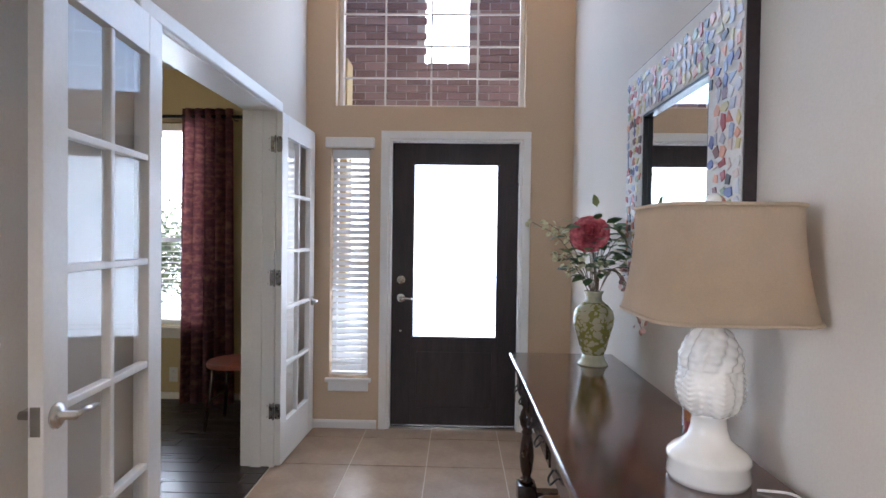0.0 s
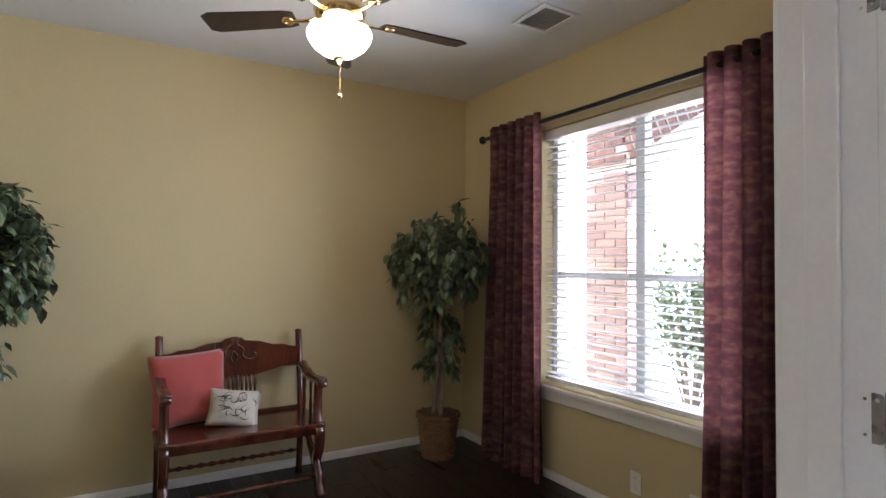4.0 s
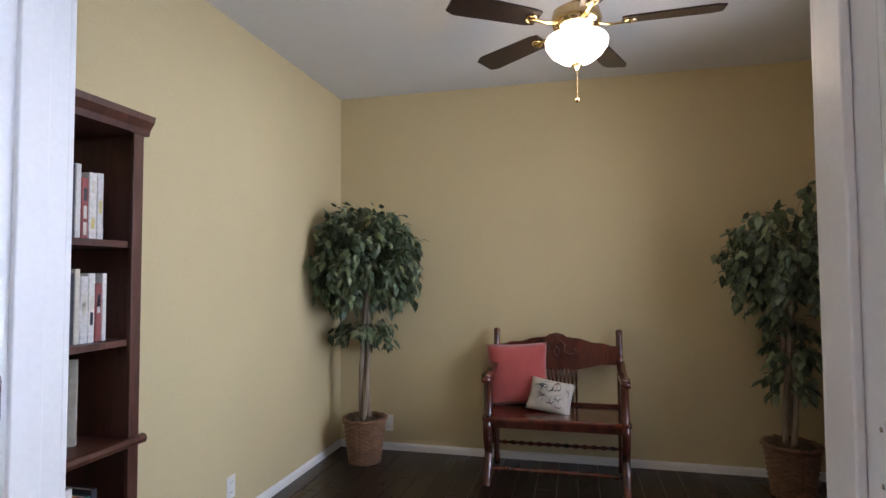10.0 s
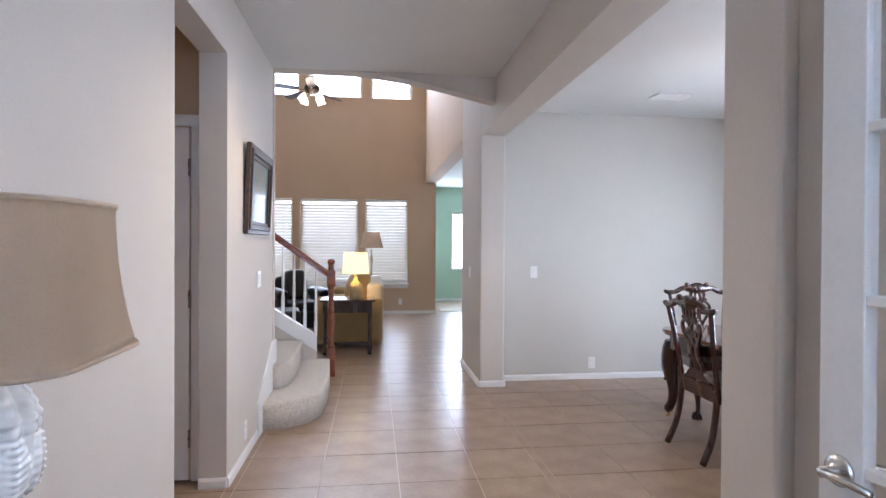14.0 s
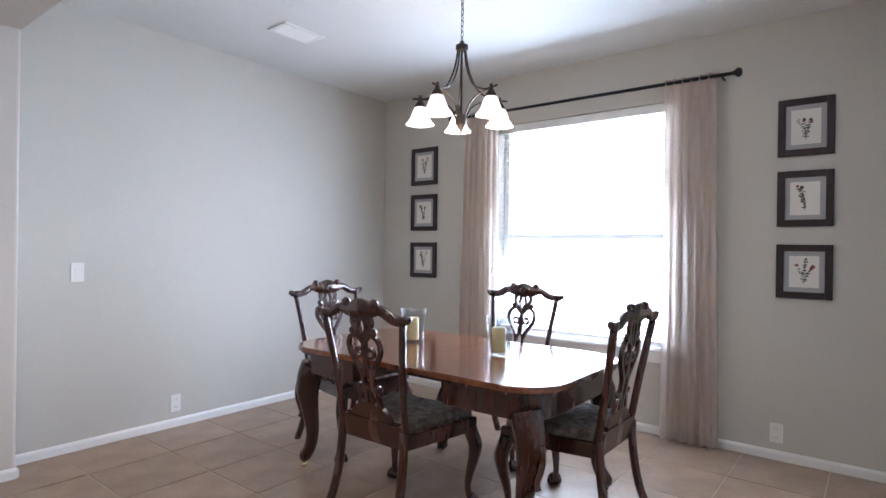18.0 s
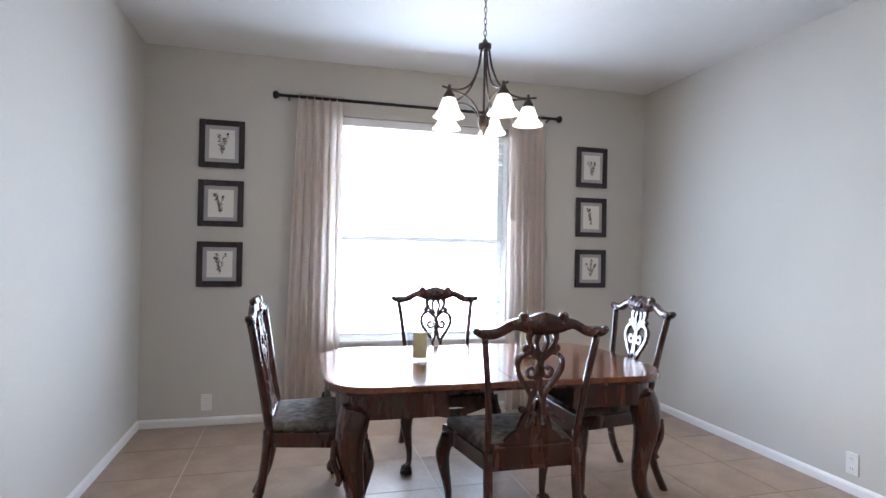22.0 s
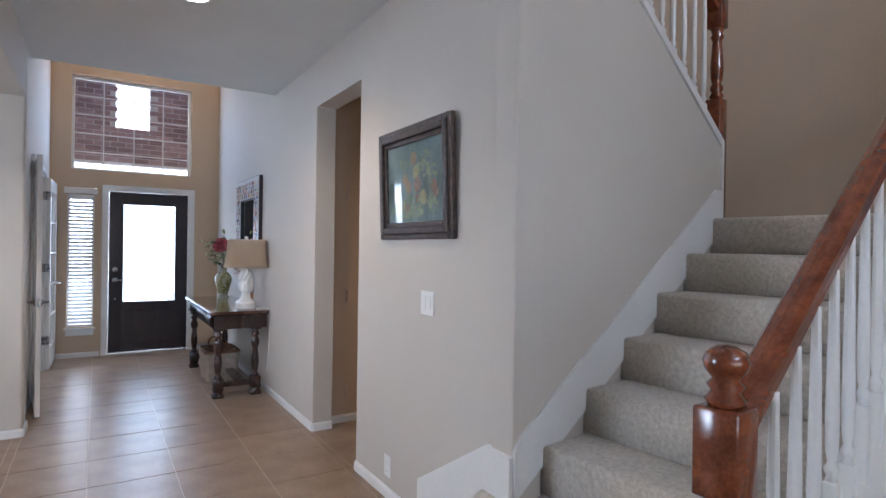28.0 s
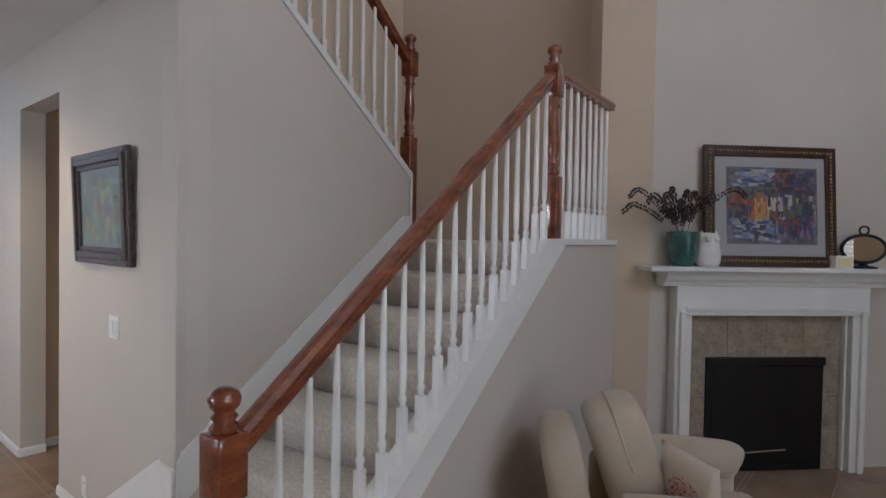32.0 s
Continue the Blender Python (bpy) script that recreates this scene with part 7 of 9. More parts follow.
part("vase_neck", tidy(lathe([(0.046, 0.2855), (0.034, 0.295), (0.034, 0.315), (0.042, 0.33), (0.044, 0.336), (0.038, 0.336), (0.030, 0.315), (0.030, 0.29)], 28, None, False)), M_VASERIM, t, "", True)
M_PETAL_PINK = material("pink_silk_petal", (0.62, 0.06, 0.10), 0.7, vary=0.25, scale=30, second=(0.75, 0.22, 0.26), bump=0.1)
M_PETAL_BLUSH = material("blush_silk_petal", (0.66, 0.42, 0.38), 0.7, vary=0.15, scale=30, bump=0.1)
M_PETAL_CREAM = material("cream_silk_petal", (0.70, 0.68, 0.45), 0.7, vary=0.15, scale=30, bump=0.1)
M_SILK_LEAF = island_leaf("silk_leaves", (0.05, 0.11, 0.05), (0.12, 0.20, 0.08), (0.30, 0.36, 0.14))
rnd = random.Random(14)


def bloom(bm, c, r, n, ax):
    """A full flower of cupped petals round c."""
    q = Vector(ax).normalized().to_track_quat("Z", "Y").to_matrix().to_4x4()
    for ring in range(n):
        f = (ring + 1) / n
        k = 4 + 3 * ring
        for i in range(k):
            a = 2 * math.pi * i / k + ring * 0.7 + rnd.uniform(-0.12, 0.12)
            m = Matrix.Translation(c) @ q @ Matrix.Rotation(a, 4, "Z")
            w, ln, up = r * 0.42, r * f, r * (0.62 * (1 - f) + 0.12)
            rows = []
            for u in (0.0, 0.4, 0.75, 1.0):
                ww = w * math.sin(math.pi * (0.15 + 0.62 * u)) * (0.55 + 0.6 * f)
                x, z = ln * u ** 0.8, up * (u ** 1.6) + 0.10 * r * math.sin(3 * u)
                rows.append([bm.verts.new(m @ Vector((x, s * ww, z + 0.14 * r * abs(s) * (1 - u)))) for s in (-1, 0, 1)])
            for p, s in zip(rows, rows[1:]):
                for j in range(2):
                    bm.faces.new((p[j], p[j + 1], s[j + 1], s[j]))


stems = bmesh.new()
lf = bmesh.new()


def silk_leaf(p, d, size, w=0.3):
    d = Vector(d).normalized()
    side = d.cross(Vector((rnd.uniform(-0.4, 0.4), rnd.uniform(-0.4, 0.4), 1))).normalized()
    up = side.cross(d)
    pts = [p, p + d * size * 0.3 + side * w * size, p + d * size * 0.7 + side * w * size * 0.8, p + d * size - up * 0.1 * size, p + d * size * 0.7 - side * w * size * 0.8, p + d * size * 0.3 - side * w * size, p + d * size * 0.5 + up * 0.06 * size]
    v = [lf.verts.new(x) for x in pts]
    for i in range(6):
        lf.faces.new((v[6], v[i], v[(i + 1) % 6]))


def stem(end, bend=0.0):
    a = rnd.uniform(0, 6.28)
    p0 = Vector((0.015 * math.cos(a), 0.015 * math.sin(a), 0.30))
    end = Vector(end)
    mid = p0 * 0.45 + end * 0.55 + Vector((0, 0, 0.05 + bend))
    line = catmull([p0, mid, end], 5)
    add_tube(stems, line, 0.0022, 5)
    return line


pk = bmesh.new()
e = (-0.045, -0.09, 0.59)
stem(e)
bloom(pk, Vector(e), 0.085, 5, (-0.3, -0.8, 0.35))
part("pink_bloom", pk, M_PETAL_PINK, t, "large pink silk peony", True)
bl = bmesh.new()
e = (-0.03, -0.02, 0.645)
stem(e)
bloom(bl, Vector(e), 0.050, 4, (-0.2, -0.5, 0.8))
part("blush_bloom", bl, M_PETAL_BLUSH, t, "pale pink silk bloom", True)
cr = bmesh.new()
for e, n in (((-0.29, -0.03, 0.645), 12), ((-0.20, 0.05, 0.64), 11), ((-0.21, -0.05, 0.50), 10), ((0.13, -0.05, 0.60), 7), ((-0.10, -0.11, 0.46), 10), ((0.02, -0.10, 0.45), 8), ((-0.15, -0.09, 0.43), 8)):
    line = stem(e, 0.02)
    for k in range(n):
        b = line[-1 - (k % 6)]
        bloom(cr, b + Vector((rnd.uniform(-1, 1), rnd.uniform(-1, 1), rnd.uniform(-1, 1))) * 0.022, 0.013, 2, (rnd.uniform(-1, 1), rnd.uniform(-1, 1), 0.6))
tagged(part("cream_spray", cr, M_PETAL_CREAM, t, "sprays of small cream flowers", True), kind="stuff")
br = bmesh.new()
for e in ((0.15, -0.16, 0.30), (0.09, -0.20, 0.36), (0.14, -0.08, 0.42), (0.12, -0.22, 0.26)):
    line = catmull([(0.01, -0.01, 0.31), (0.07, -0.05, 0.44), e, Vector(e) + Vector((0.02, -0.02, -0.06))], 5)
    add_tube(stems, line, 0.002, 5)
    for k in range(10):
        b = Vector(line[-1 - (k % 9)])
        bloom(br, b + Vector((rnd.uniform(-1, 1), rnd.uniform(-1, 1), rnd.uniform(-1, 1))) * 0.02, 0.012, 2, (rnd.uniform(-1, 1), rnd.uniform(-1, 1), 0.2))
tagged(part("blossom_spray", br, M_PETAL_BLUSH, t, "drooping blossom branches", True), kind="stuff")
for k in range(130):
    a, h = rnd.uniform(0, 6.28), rnd.uniform(0.40, 0.66)
    r = rnd.uniform(0.02, 0.15)
    p = Vector((min(r * math.cos(a), 0.10), r * math.sin(a), h))
    silk_leaf(p, (math.cos(a), math.sin(a), rnd.uniform(-0.5, 0.5)), rnd.uniform(0.04, 0.085))
silk_leaf(Vector((0.07, 0.0, 0.66)), (0.5, -0.3, -0.75), 0.17, 0.38)
silk_leaf(Vector((0.01, 0.02, 0.72)), (-0.2, 0, 1), 0.06)
for k in range(9):
    stem((rnd.uniform(-0.06, 0.06), rnd.uniform(-0.06, 0.06), rnd.uniform(0.45, 0.6)))
part("stem_bundle", stems, M_BARK, t, "dark thin stems")
tagged(part("foliage", lf, M_SILK_LEAF, t, "green silk leaves"), kind="stuff")

# mosaic mirror
t = thing("mosaic_mirror", "wall mirror in a wide frame of coloured mosaic shards", "mirror", pose(HALL_E, 0, 0))
MY0, MY1, MZ0, MZ1, MB = 3.10, 4.12, 1.19, 2.078, 0.205
M_GROUTW = material("white_mosaic_grout", (0.66, 0.64, 0.61), 0.8, vary=0.06, scale=14, fine=160, bump=0.3)
FD = -0.040
for a, b, c, d in ((MY0, MZ0, MY0 + MB, MZ1), (MY1 - MB, MZ0, MY1, MZ1), (MY0 + MB, MZ0, MY1 - MB, MZ0 + MB), (MY0 + MB, MZ1 - MB, MY1 - MB, MZ1)):
    part("frame_board", box(-0.001, a, b, FD, c, d), M_GROUTW, t)
for a, b, c, d in ((MY0 - 0.006, MZ0, MY0 - 0.0005, MZ1), (MY1 + 0.0005, MZ0, MY1 + 0.006, MZ1), (MY0, MZ1 + 0.0005, MY1, MZ1 + 0.006)):
    part("dark_edge", box(-0.001, a, b, FD + 0.004, c, d), M_FRAME, t, "black painted frame edge")
part("mirror_pane", box(-0.015, MY0 + MB, MZ0 + MB, -0.018, MY1 - MB, MZ1 - MB), M_MIRROR, t, "clear mirror glass")
for a, b, c, d in ((MY0 + MB, MZ0 + MB, MY0 + MB + 0.01, MZ1 - MB), (MY1 - MB - 0.01, MZ0 + MB, MY1 - MB, MZ1 - MB), (MY0 + MB + 0.01, MZ0 + MB, MY1 - MB - 0.01, MZ0 + MB + 0.01), (MY0 + MB + 0.01, MZ1 - MB - 0.01, MY1 - MB - 0.01, MZ1 - MB)):
    part("inner_edge", box(-0.0185, a, b, FD + 0.003, c, d), M_IRON, t)
SHARD_COLS = ((0.62, 0.60, 0.58), (0.50, 0.15, 0.09), (0.10, 0.12, 0.30), (0.30, 0.36, 0.50), (0.20, 0.08, 0.08), (0.55, 0.48, 0.24), (0.28, 0.36, 0.24), (0.62, 0.50, 0.46), (0.05, 0.05, 0.06), (0.60, 0.30, 0.20), (0.55, 0.57, 0.62), (0.35, 0.05, 0.05), (0.42, 0.42, 0.48))
M_SHARDS = [material("mosaic_glaze_%d" % k, c, 0.34, vary=0.1, scale=18, bump=0.05, spec=0.35) for k, c in enumerate(SHARD_COLS)]
rnd = random.Random(77)
step = 0.0405
sites = []
for i in range(int((MY1 - MY0) / step)):
    for j in range(int((MZ1 - MZ0) / step)):
        y, z = MY0 + step * (i + 0.55) + rnd.uniform(-0.008, 0.008), MZ0 + step * (j + 0.55) + rnd.uniform(-0.008, 0.008)
        if MY0 + MB - 0.018 < y < MY1 - MB + 0.018 and MZ0 + MB - 0.018 < z < MZ1 - MB + 0.018:
            continue
        sites.append((y, z))
for y, z in sites:
    n = rnd.choice((4, 4, 4, 5, 5, 3, 6))
    r = step * rnd.uniform(0.46, 0.60)
    a0 = rnd.uniform(0, 6.28)
    sx, sz = rnd.choice(((1, 1), (1.25, 0.75), (0.7, 1.2), (1, 0.9)))
    o = [(r * sx * math.cos(a0 + 6.283 * q / n + rnd.uniform(-0.3, 0.3)) * rnd.uniform(0.8, 1.1), r * sz * math.sin(a0 + 6.283 * q / n + rnd.uniform(-0.3, 0.3)) * rnd.uniform(0.8, 1.1)) for q in range(n)]
    lo_y, hi_y, lo_z, hi_z = MY0 + 0.004, MY1 - 0.004, MZ0 + 0.004, MZ1 - 0.004
    o = [(min(max(y + p, lo_y), hi_y), min(max(z + q, lo_z), hi_z)) for p, q in o]
    o = [(p, q) if not (MY0 + MB - 0.004 < p < MY1 - MB + 0.004 and MZ0 + MB - 0.004 < q < MZ1 - MB + 0.004) else
         ((MY0 + MB - 0.005 if p - (MY0 + MB) < (MY1 - MB) - p else MY1 - MB + 0.005, q) if MZ0 + MB < z < MZ1 - MB else (p, MZ0 + MB - 0.005 if q - (MZ0 + MB) < (MZ1 - MB) - q else MZ1 - MB + 0.005)) for p, q in o]
    mt = rnd.choice(M_SHARDS)
    part("shard", prism_x(o, FD - 0.0035, FD - 0.0002), mt, t)

# fruit painting
t = thing("painting", "fruit still life in a heavy dark carved frame", "painting", pose(HALL_E - 0.001, 0, 1.43, 0, -2.2, 0) @ pose(0, 0, -1.43))
PY0, PY1, PZ0, PZ1, PB = -0.425, 0.325, 1.43, 2.008, 0.088
M_ORNATE = material("dark_carved_frame", (0.040, 0.024, 0.018), 0.45, vary=0.4, scale=30, fine=90, bump=0.6, depth=0.006, second=(0.10, 0.06, 0.04))
for k, (b0, d0) in enumerate(((0.0, -0.030), (0.030, -0.040), (0.062, -0.026))):
    w = (0.030, 0.032, PB - 0.062)[k]
    a0, a1, c0, c1 = PY0 + b0, PY1 - b0, PZ0 + b0, PZ1 - b0
    for y0, z0, y1, z1 in ((a0, c0, a0 + w, c1), (a1 - w, c0, a1, c1), (a0 + w, c0, a1 - w, c0 + w), (a0 + w, c1 - w, a1 - w, c1)):
        part("frame_moulding", box(-0.001, y0, z0, d0, y1, z1, 0.006), M_ORNATE, t)
cv = part("canvas", box(-0.004, PY0 + PB, PZ0 + PB, -0.014, PY1 - PB, PZ1 - PB), None, t, "painted canvas under glass")
mat = material("painted_canvas_ground", (0.075, 0.13, 0.115), 0.35, vary=0.3, scale=5, fine=90, bump=0.15, second=(0.22, 0.31, 0.31))
cv.data.materials.append(mat)
M_FRUIT = [material("painted_fruit_%d" % k, c, 0.4, vary=0.25, scale=30, bump=0.1) for k, c in enumerate(((0.34, 0.21, 0.10), (0.26, 0.15, 0.11), (0.25, 0.30, 0.17), (0.34, 0.30, 0.14), (0.12, 0.19, 0.12), (0.25, 0.30, 0.17)))]
rnd = random.Random(8)
blobs = [(0.50, 0.80, 0.050, 0), (0.46, 0.62, 0.055, 3), (0.66, 0.55, 0.045, 0), (0.60, 0.45, 0.048, 0), (0.44, 0.47, 0.058, 1), (0.84, 0.32, 0.045, 3), (0.70, 0.22, 0.038, 3), (0.62, 0.16, 0.048, 1), (0.34, 0.30, 0.055, 3), (0.16, 0.42, 0.05, 1), (0.13, 0.36, 0.045, 1), (0.44, 0.30, 0.035, 1)]
bms = [bmesh.new() for _ in M_FRUIT]
W, H = PY1 - PY0 - 2 * PB, PZ1 - PZ0 - 2 * PB
for c, n, s in (((0.66, 0.72), 26, 4), ((0.35, 0.70), 26, 4), ((0.24, 0.60), 22, 5), ((0.82, 0.18), 30, 5), ((0.66, 0.07), 24, 5), ((0.46, 0.14), 34, 5), ((0.18, 0.22), 22, 5), ((0.30, 0.82), 16, 4), ((0.55, 0.30), 18, 4)):
    for k in range(n):
        blobs.append((c[0] + rnd.gauss(0, 0.055), c[1] + rnd.gauss(0, 0.05), rnd.uniform(0.010, 0.018), rnd.choice((s, 2))))
layer = 0
for u, v, r, k in blobs:
    layer += 1
    y, z = PY0 + PB + W * min(max(u, 0.05), 0.95), PZ0 + PB + H * min(max(v, 0.06), 0.94)
    n = 14 if r > 0.03 else 8
    bm = bms[k]
    bm.faces.new([bm.verts.new((-0.0142 - 0.000008 * layer, y + 0.62 * r * math.cos(6.283 * i / n), z + 0.68 * r * math.sin(6.283 * i / n))) for i in range(n)])
for bm, mt in zip(bms, M_FRUIT):
    part("painted_fruit", bm, mt, cv)
p = part("picture_glass", box(-0.0165, PY0 + PB - 0.002, PZ0 + PB - 0.002, -0.018, PY1 - PB + 0.002, PZ1 - PB + 0.002), M_GLASS, t)
p.visible_shadow = False

wall_plate("white double rocker switch on the hall wall", pose(HALL_E, -0.163, 1.116, 0, 0, 90), "switch", 0.122, 0.118)
wall_plate("white wall outlet low on the hall wall", pose(HALL_E, 0.25, 0.175, 0, 0, 90), "outlet")
def recessed_lamp(label, x, y, z):
    t = thing("recessed_lamp", label, "lamp", pose(x, y, z - 0.0005))
    part("trim_ring", tidy(lathe([(0.075, -0.001), (0.098, -0.001), (0.096, -0.007), (0.080, -0.010), (0.075, -0.008)], 32, None, False)), M_PLATE, t, "", True)
    part("lit_lens", tidy(lathe([(0.0, -0.006), (0.076, -0.006), (0.076, -0.002), (0.0, -0.002)], 28)), M_CAN, t, "glowing warm lens", True)


M_CAN = lamp_glow("lit_recessed_lamp", (1.0, 0.90, 0.72), 3.0)
recessed_lamp("lit round recessed lamp in the hall ceiling", 1.195, 0.86, Z_HALL)
spot_light("recessed_light", 1.195, 0.86, Z_HALL - 0.03, 14.0, WARM, 0.07, 140)
recessed_lamp("lit round recessed lamp high in the foyer ceiling", 1.20, 4.75, Z_FOYER)
spot_light("foyer_light", 1.20, 4.75, Z_FOYER - 0.03, 7.0, (1.0, 0.68, 0.40), 0.07, 150)

# ---------------------------------------------------------------- porch outside
porch = tagged(new("porch"), "brick entry porch with an arched opening outside the front door", "porch", "", "structure")
part("porch_floor", box(0.0, 5.76, -0.12, 2.6, 9.2, -0.02), M_CONCRETE, porch)


def brick_wall(parent, axis, at, out, u0, u1, z0, z1, holes=(), keep=300):
    """Courses of single bricks in front of a mortar wall."""
    L, Hh, g = 0.203, 0.067, 0.010
    spanbm = bmesh.new()
    bricks = []
    row, z = 0, z0
    while z + Hh <= z1 + 1e-6:
        u = u0 - (L / 2 if row % 2 else 0)
        while u < u1:
            a, b = max(u, u0), min(u + L, u1)
            if b - a > 0.03 and not any(h0 - 0.001 < (a + b) / 2 < h1 + 0.001 and c0 < z + Hh / 2 < c1 for h0, h1, c0, c1 in holes):
                bricks.append((a, b, z))
            u += L + g
        z += Hh + g
        row += 1
    for n, (a, b, z) in enumerate(bricks):
        d0, d1 = sorted((at, at + out * 0.012))
        if axis == "x":
            add_box(spanbm, d0, a, z, d1, b, z + Hh)
        else:
            add_box(spanbm, a, d0, z, b, d1, z + Hh)
    tagged(part("brickwork", spanbm, M_BRICK_ISL, parent), kind="stuff")


def island_brick():
    mat = material("brick_by_brick", (0.20, 0.075, 0.05), 0.85, vary=0.25, scale=14, fine=90, bump=0.4, depth=0.004)
    n, l = mat.node_tree.nodes, mat.node_tree.links
    geo = n.new("ShaderNodeNewGeometry")
    ramp = n.new("ShaderNodeValToRGB")
    e = ramp.color_ramp.elements
    e[0].color, e[1].color = (0.24, 0.155, 0.15, 1), (0.42, 0.29, 0.27, 1)
    l.new(geo.outputs["Random Per Island"], ramp.inputs[0])
    l.new(ramp.outputs[0], n["Principled BSDF"].inputs["Base Color"])
    return mat


M_BRICK_ISL = island_brick()
PO = 7.35
bm = bmesh.new()
for a0, a1, z0, z1 in ((0.15, 0.97, 2.62, 5.2), (1.43, 2.45, 2.62, 5.2), (0.97, 1.43, 2.62, 3.15), (0.97, 1.43, 4.0, 5.2)):
    add_box(bm, a0, PO + 0.012, z0, a1, PO + 0.25, z1)
part("porch_front", bm, M_MORTAR, porch)
brick_wall(porch, "y", PO + 0.012, -1, 0.15, 2.45, 2.63, 5.2, ((0.97, 1.43, 3.15, 4.0),))
part("porch_lintel", box(0.15, PO + 0.0, 2.58, 2.45, PO + 0.26, 2.62), M_TRIM, porch)
for s, x in ((-1, 0.15), (1, 2.45)):
    part("porch_side", box(x, 5.76, -0.05, x + s * 0.2, PO + 0.25, 5.2), M_MORTAR, porch)
    brick_wall(porch, "x", x, -s, 5.77, PO + 0.01, -0.02, 5.1)
part("porch_roof", box(-0.1, 5.76, 5.2, 2.7, PO + 0.4, 5.3), M_CEIL, porch)
# brick pier and shrubs seen through the study window
pier = tagged(new("brick_pier"), "red brick pier outside the study window", "pier", "", "structure")
PX0, PX1, PY, PZ = -2.70, -2.28, 7.10, 2.17
part("pier_core", box(PX0, PY, -0.12, PX1, PY + 0.28, PZ), M_MORTAR, pier)
brick_wall(pier, "y", PY, -1, PX0, PX1, -0.10, PZ - 0.02)
brick_wall(pier, "x", PX1, 1, PY, PY + 0.28, -0.10, PZ - 0.02)
# arched brick beam on the pier
SPAN, RISE = -PX1 + 0.12, 0.34
arc = [(PX1 + SPAN * k / 16, PZ + 0.01 + RISE * math.sin(math.pi * k / 16)) for k in range(17)]
beam = structure("porch_beam", tidy(prism([(PX0, PZ + 0.01)] + arc + [(0.12, 3.3), (PX0, 3.3)], PY, PY + 0.28)), M_MORTAR, "arched brick porch beam outside the study", "beam")
for k in range(32):
    a = math.pi * (k + 0.5) / 32
    x, z = PX1 + SPAN * (k + 0.5) / 32, PZ + 0.115 + RISE * math.sin(a)
    lean = math.degrees(math.atan2(-RISE * math.pi * math.cos(a), SPAN))
    part("brick", box(-0.029, -0.012, -0.10, 0.029, 0.001, 0.10, 0, pose(x, PY, z, 0, lean, 0)), M_BRICK, beam)
row, z = 0, PZ + 0.019
while z < 3.2:
    x = PX0 - (0.106 if row % 2 else 0)
    while x < 0.10:
        a, b = max(x, PX0), min(x + 0.203, 0.11)
        mid = (a + b) / 2
        if b - a > 0.03 and (mid < PX1 - 0.05 or z > PZ + 0.225 + RISE * math.sin(math.pi * min(1, (mid - PX1) / SPAN))):
            part("brick", box(a, PY - 0.012, z, b, PY - 0.0005, z + 0.067), M_BRICK, beam)
        x += 0.213
    z += 0.077
    row += 1


# greens made paler, so the washed-out daylight sits in the leaf colour
M_SHRUB = island_leaf("sunlit_shrub_leaves", (0.12, 0.17, 0.08), (0.22, 0.29, 0.15), (0.42, 0.48, 0.30))


def shrub(x, y, r, h, seed, n=500):
    t = thing("shrub", "leafy green shrub growing outside the window", "shrub", pose(x, y, -0.12))
    rnd = random.Random(seed)
    tw, lf = bmesh.new(), bmesh.new()
    for k in range(22):
        a = rnd.uniform(0, 6.28)
        e = Vector((r * rnd.uniform(0.3, 1) * math.cos(a), r * rnd.uniform(0.3, 1) * math.sin(a), h * rnd.uniform(0.5, 1.0)))
        line = catmull([(0, 0, 0), e * 0.5 + Vector((0, 0, 0.15 * h)), e], 4)
        add_tube(tw, line, [0.014 - 0.011 * i / 8 for i in range(9)], 4)
        for q in range(n // 22):
            b = line[rnd.randint(3, 8)] + Vector((rnd.gauss(0, 0.10), rnd.gauss(0, 0.10), rnd.gauss(0, 0.10)))
            d = Vector((rnd.uniform(-1, 1), rnd.uniform(-1, 1), rnd.uniform(-0.6, 1))).normalized() * 0.07
            s = d.cross(Vector((0.3, 0.2, 1))).normalized() * 0.022
            lf.faces.new([lf.verts.new(v) for v in (b, b + d * 0.5 + s, b + d, b + d * 0.5 - s)])
    part("branchwork", tw, M_BARK, t)
    tagged(part("shrub_foliage", lf, M_SHRUB, t), kind="stuff")


shrub(-2.45, 8.15, 0.55, 1.75, 3, 3000)
shrub(-1.75, 8.25, 0.60, 1.85, 4, 3000)
shrub(-0.75, 8.5, 0.7, 1.6, 5, 1800)
shrub(0.05, 6.75, 0.35, 0.85, 6, 420)

# ---------------------------------------------------------------- stairs
stair = tagged(new("stairs"), "carpeted staircase with white balusters and cherry handrails", "stairs", "", "structure")
def step_block(outline, z0, z1):
    bm = prism_z(outline, z0, z1 - 0.0)
    top = [e for e in bm.edges if all(v.co.z > z1 - 1e-4 for v in e.verts)]
    bmesh.ops.bevel(bm, geom=top, offset=0.022, segments=3, profile=0.5, affect="EDGES")
    return tidy(bm)


SY0, SY1 = RAIL_Y + 0.055, STAIR_Y - 0.004
turned(stair)
for k in range(3, 8):
    x = S_X3 + (k - 3) * S_RUN
    z = S_RISE * k
    part("carpet_step", step_block([(x - 0.018, SY0), (x + S_RUN + 0.02, SY0), (x + S_RUN + 0.02, SY1), (x - 0.018, SY1)], z - S_RISE + 0.004, z), M_CARPET, stair, "", True)
z = S_RISE
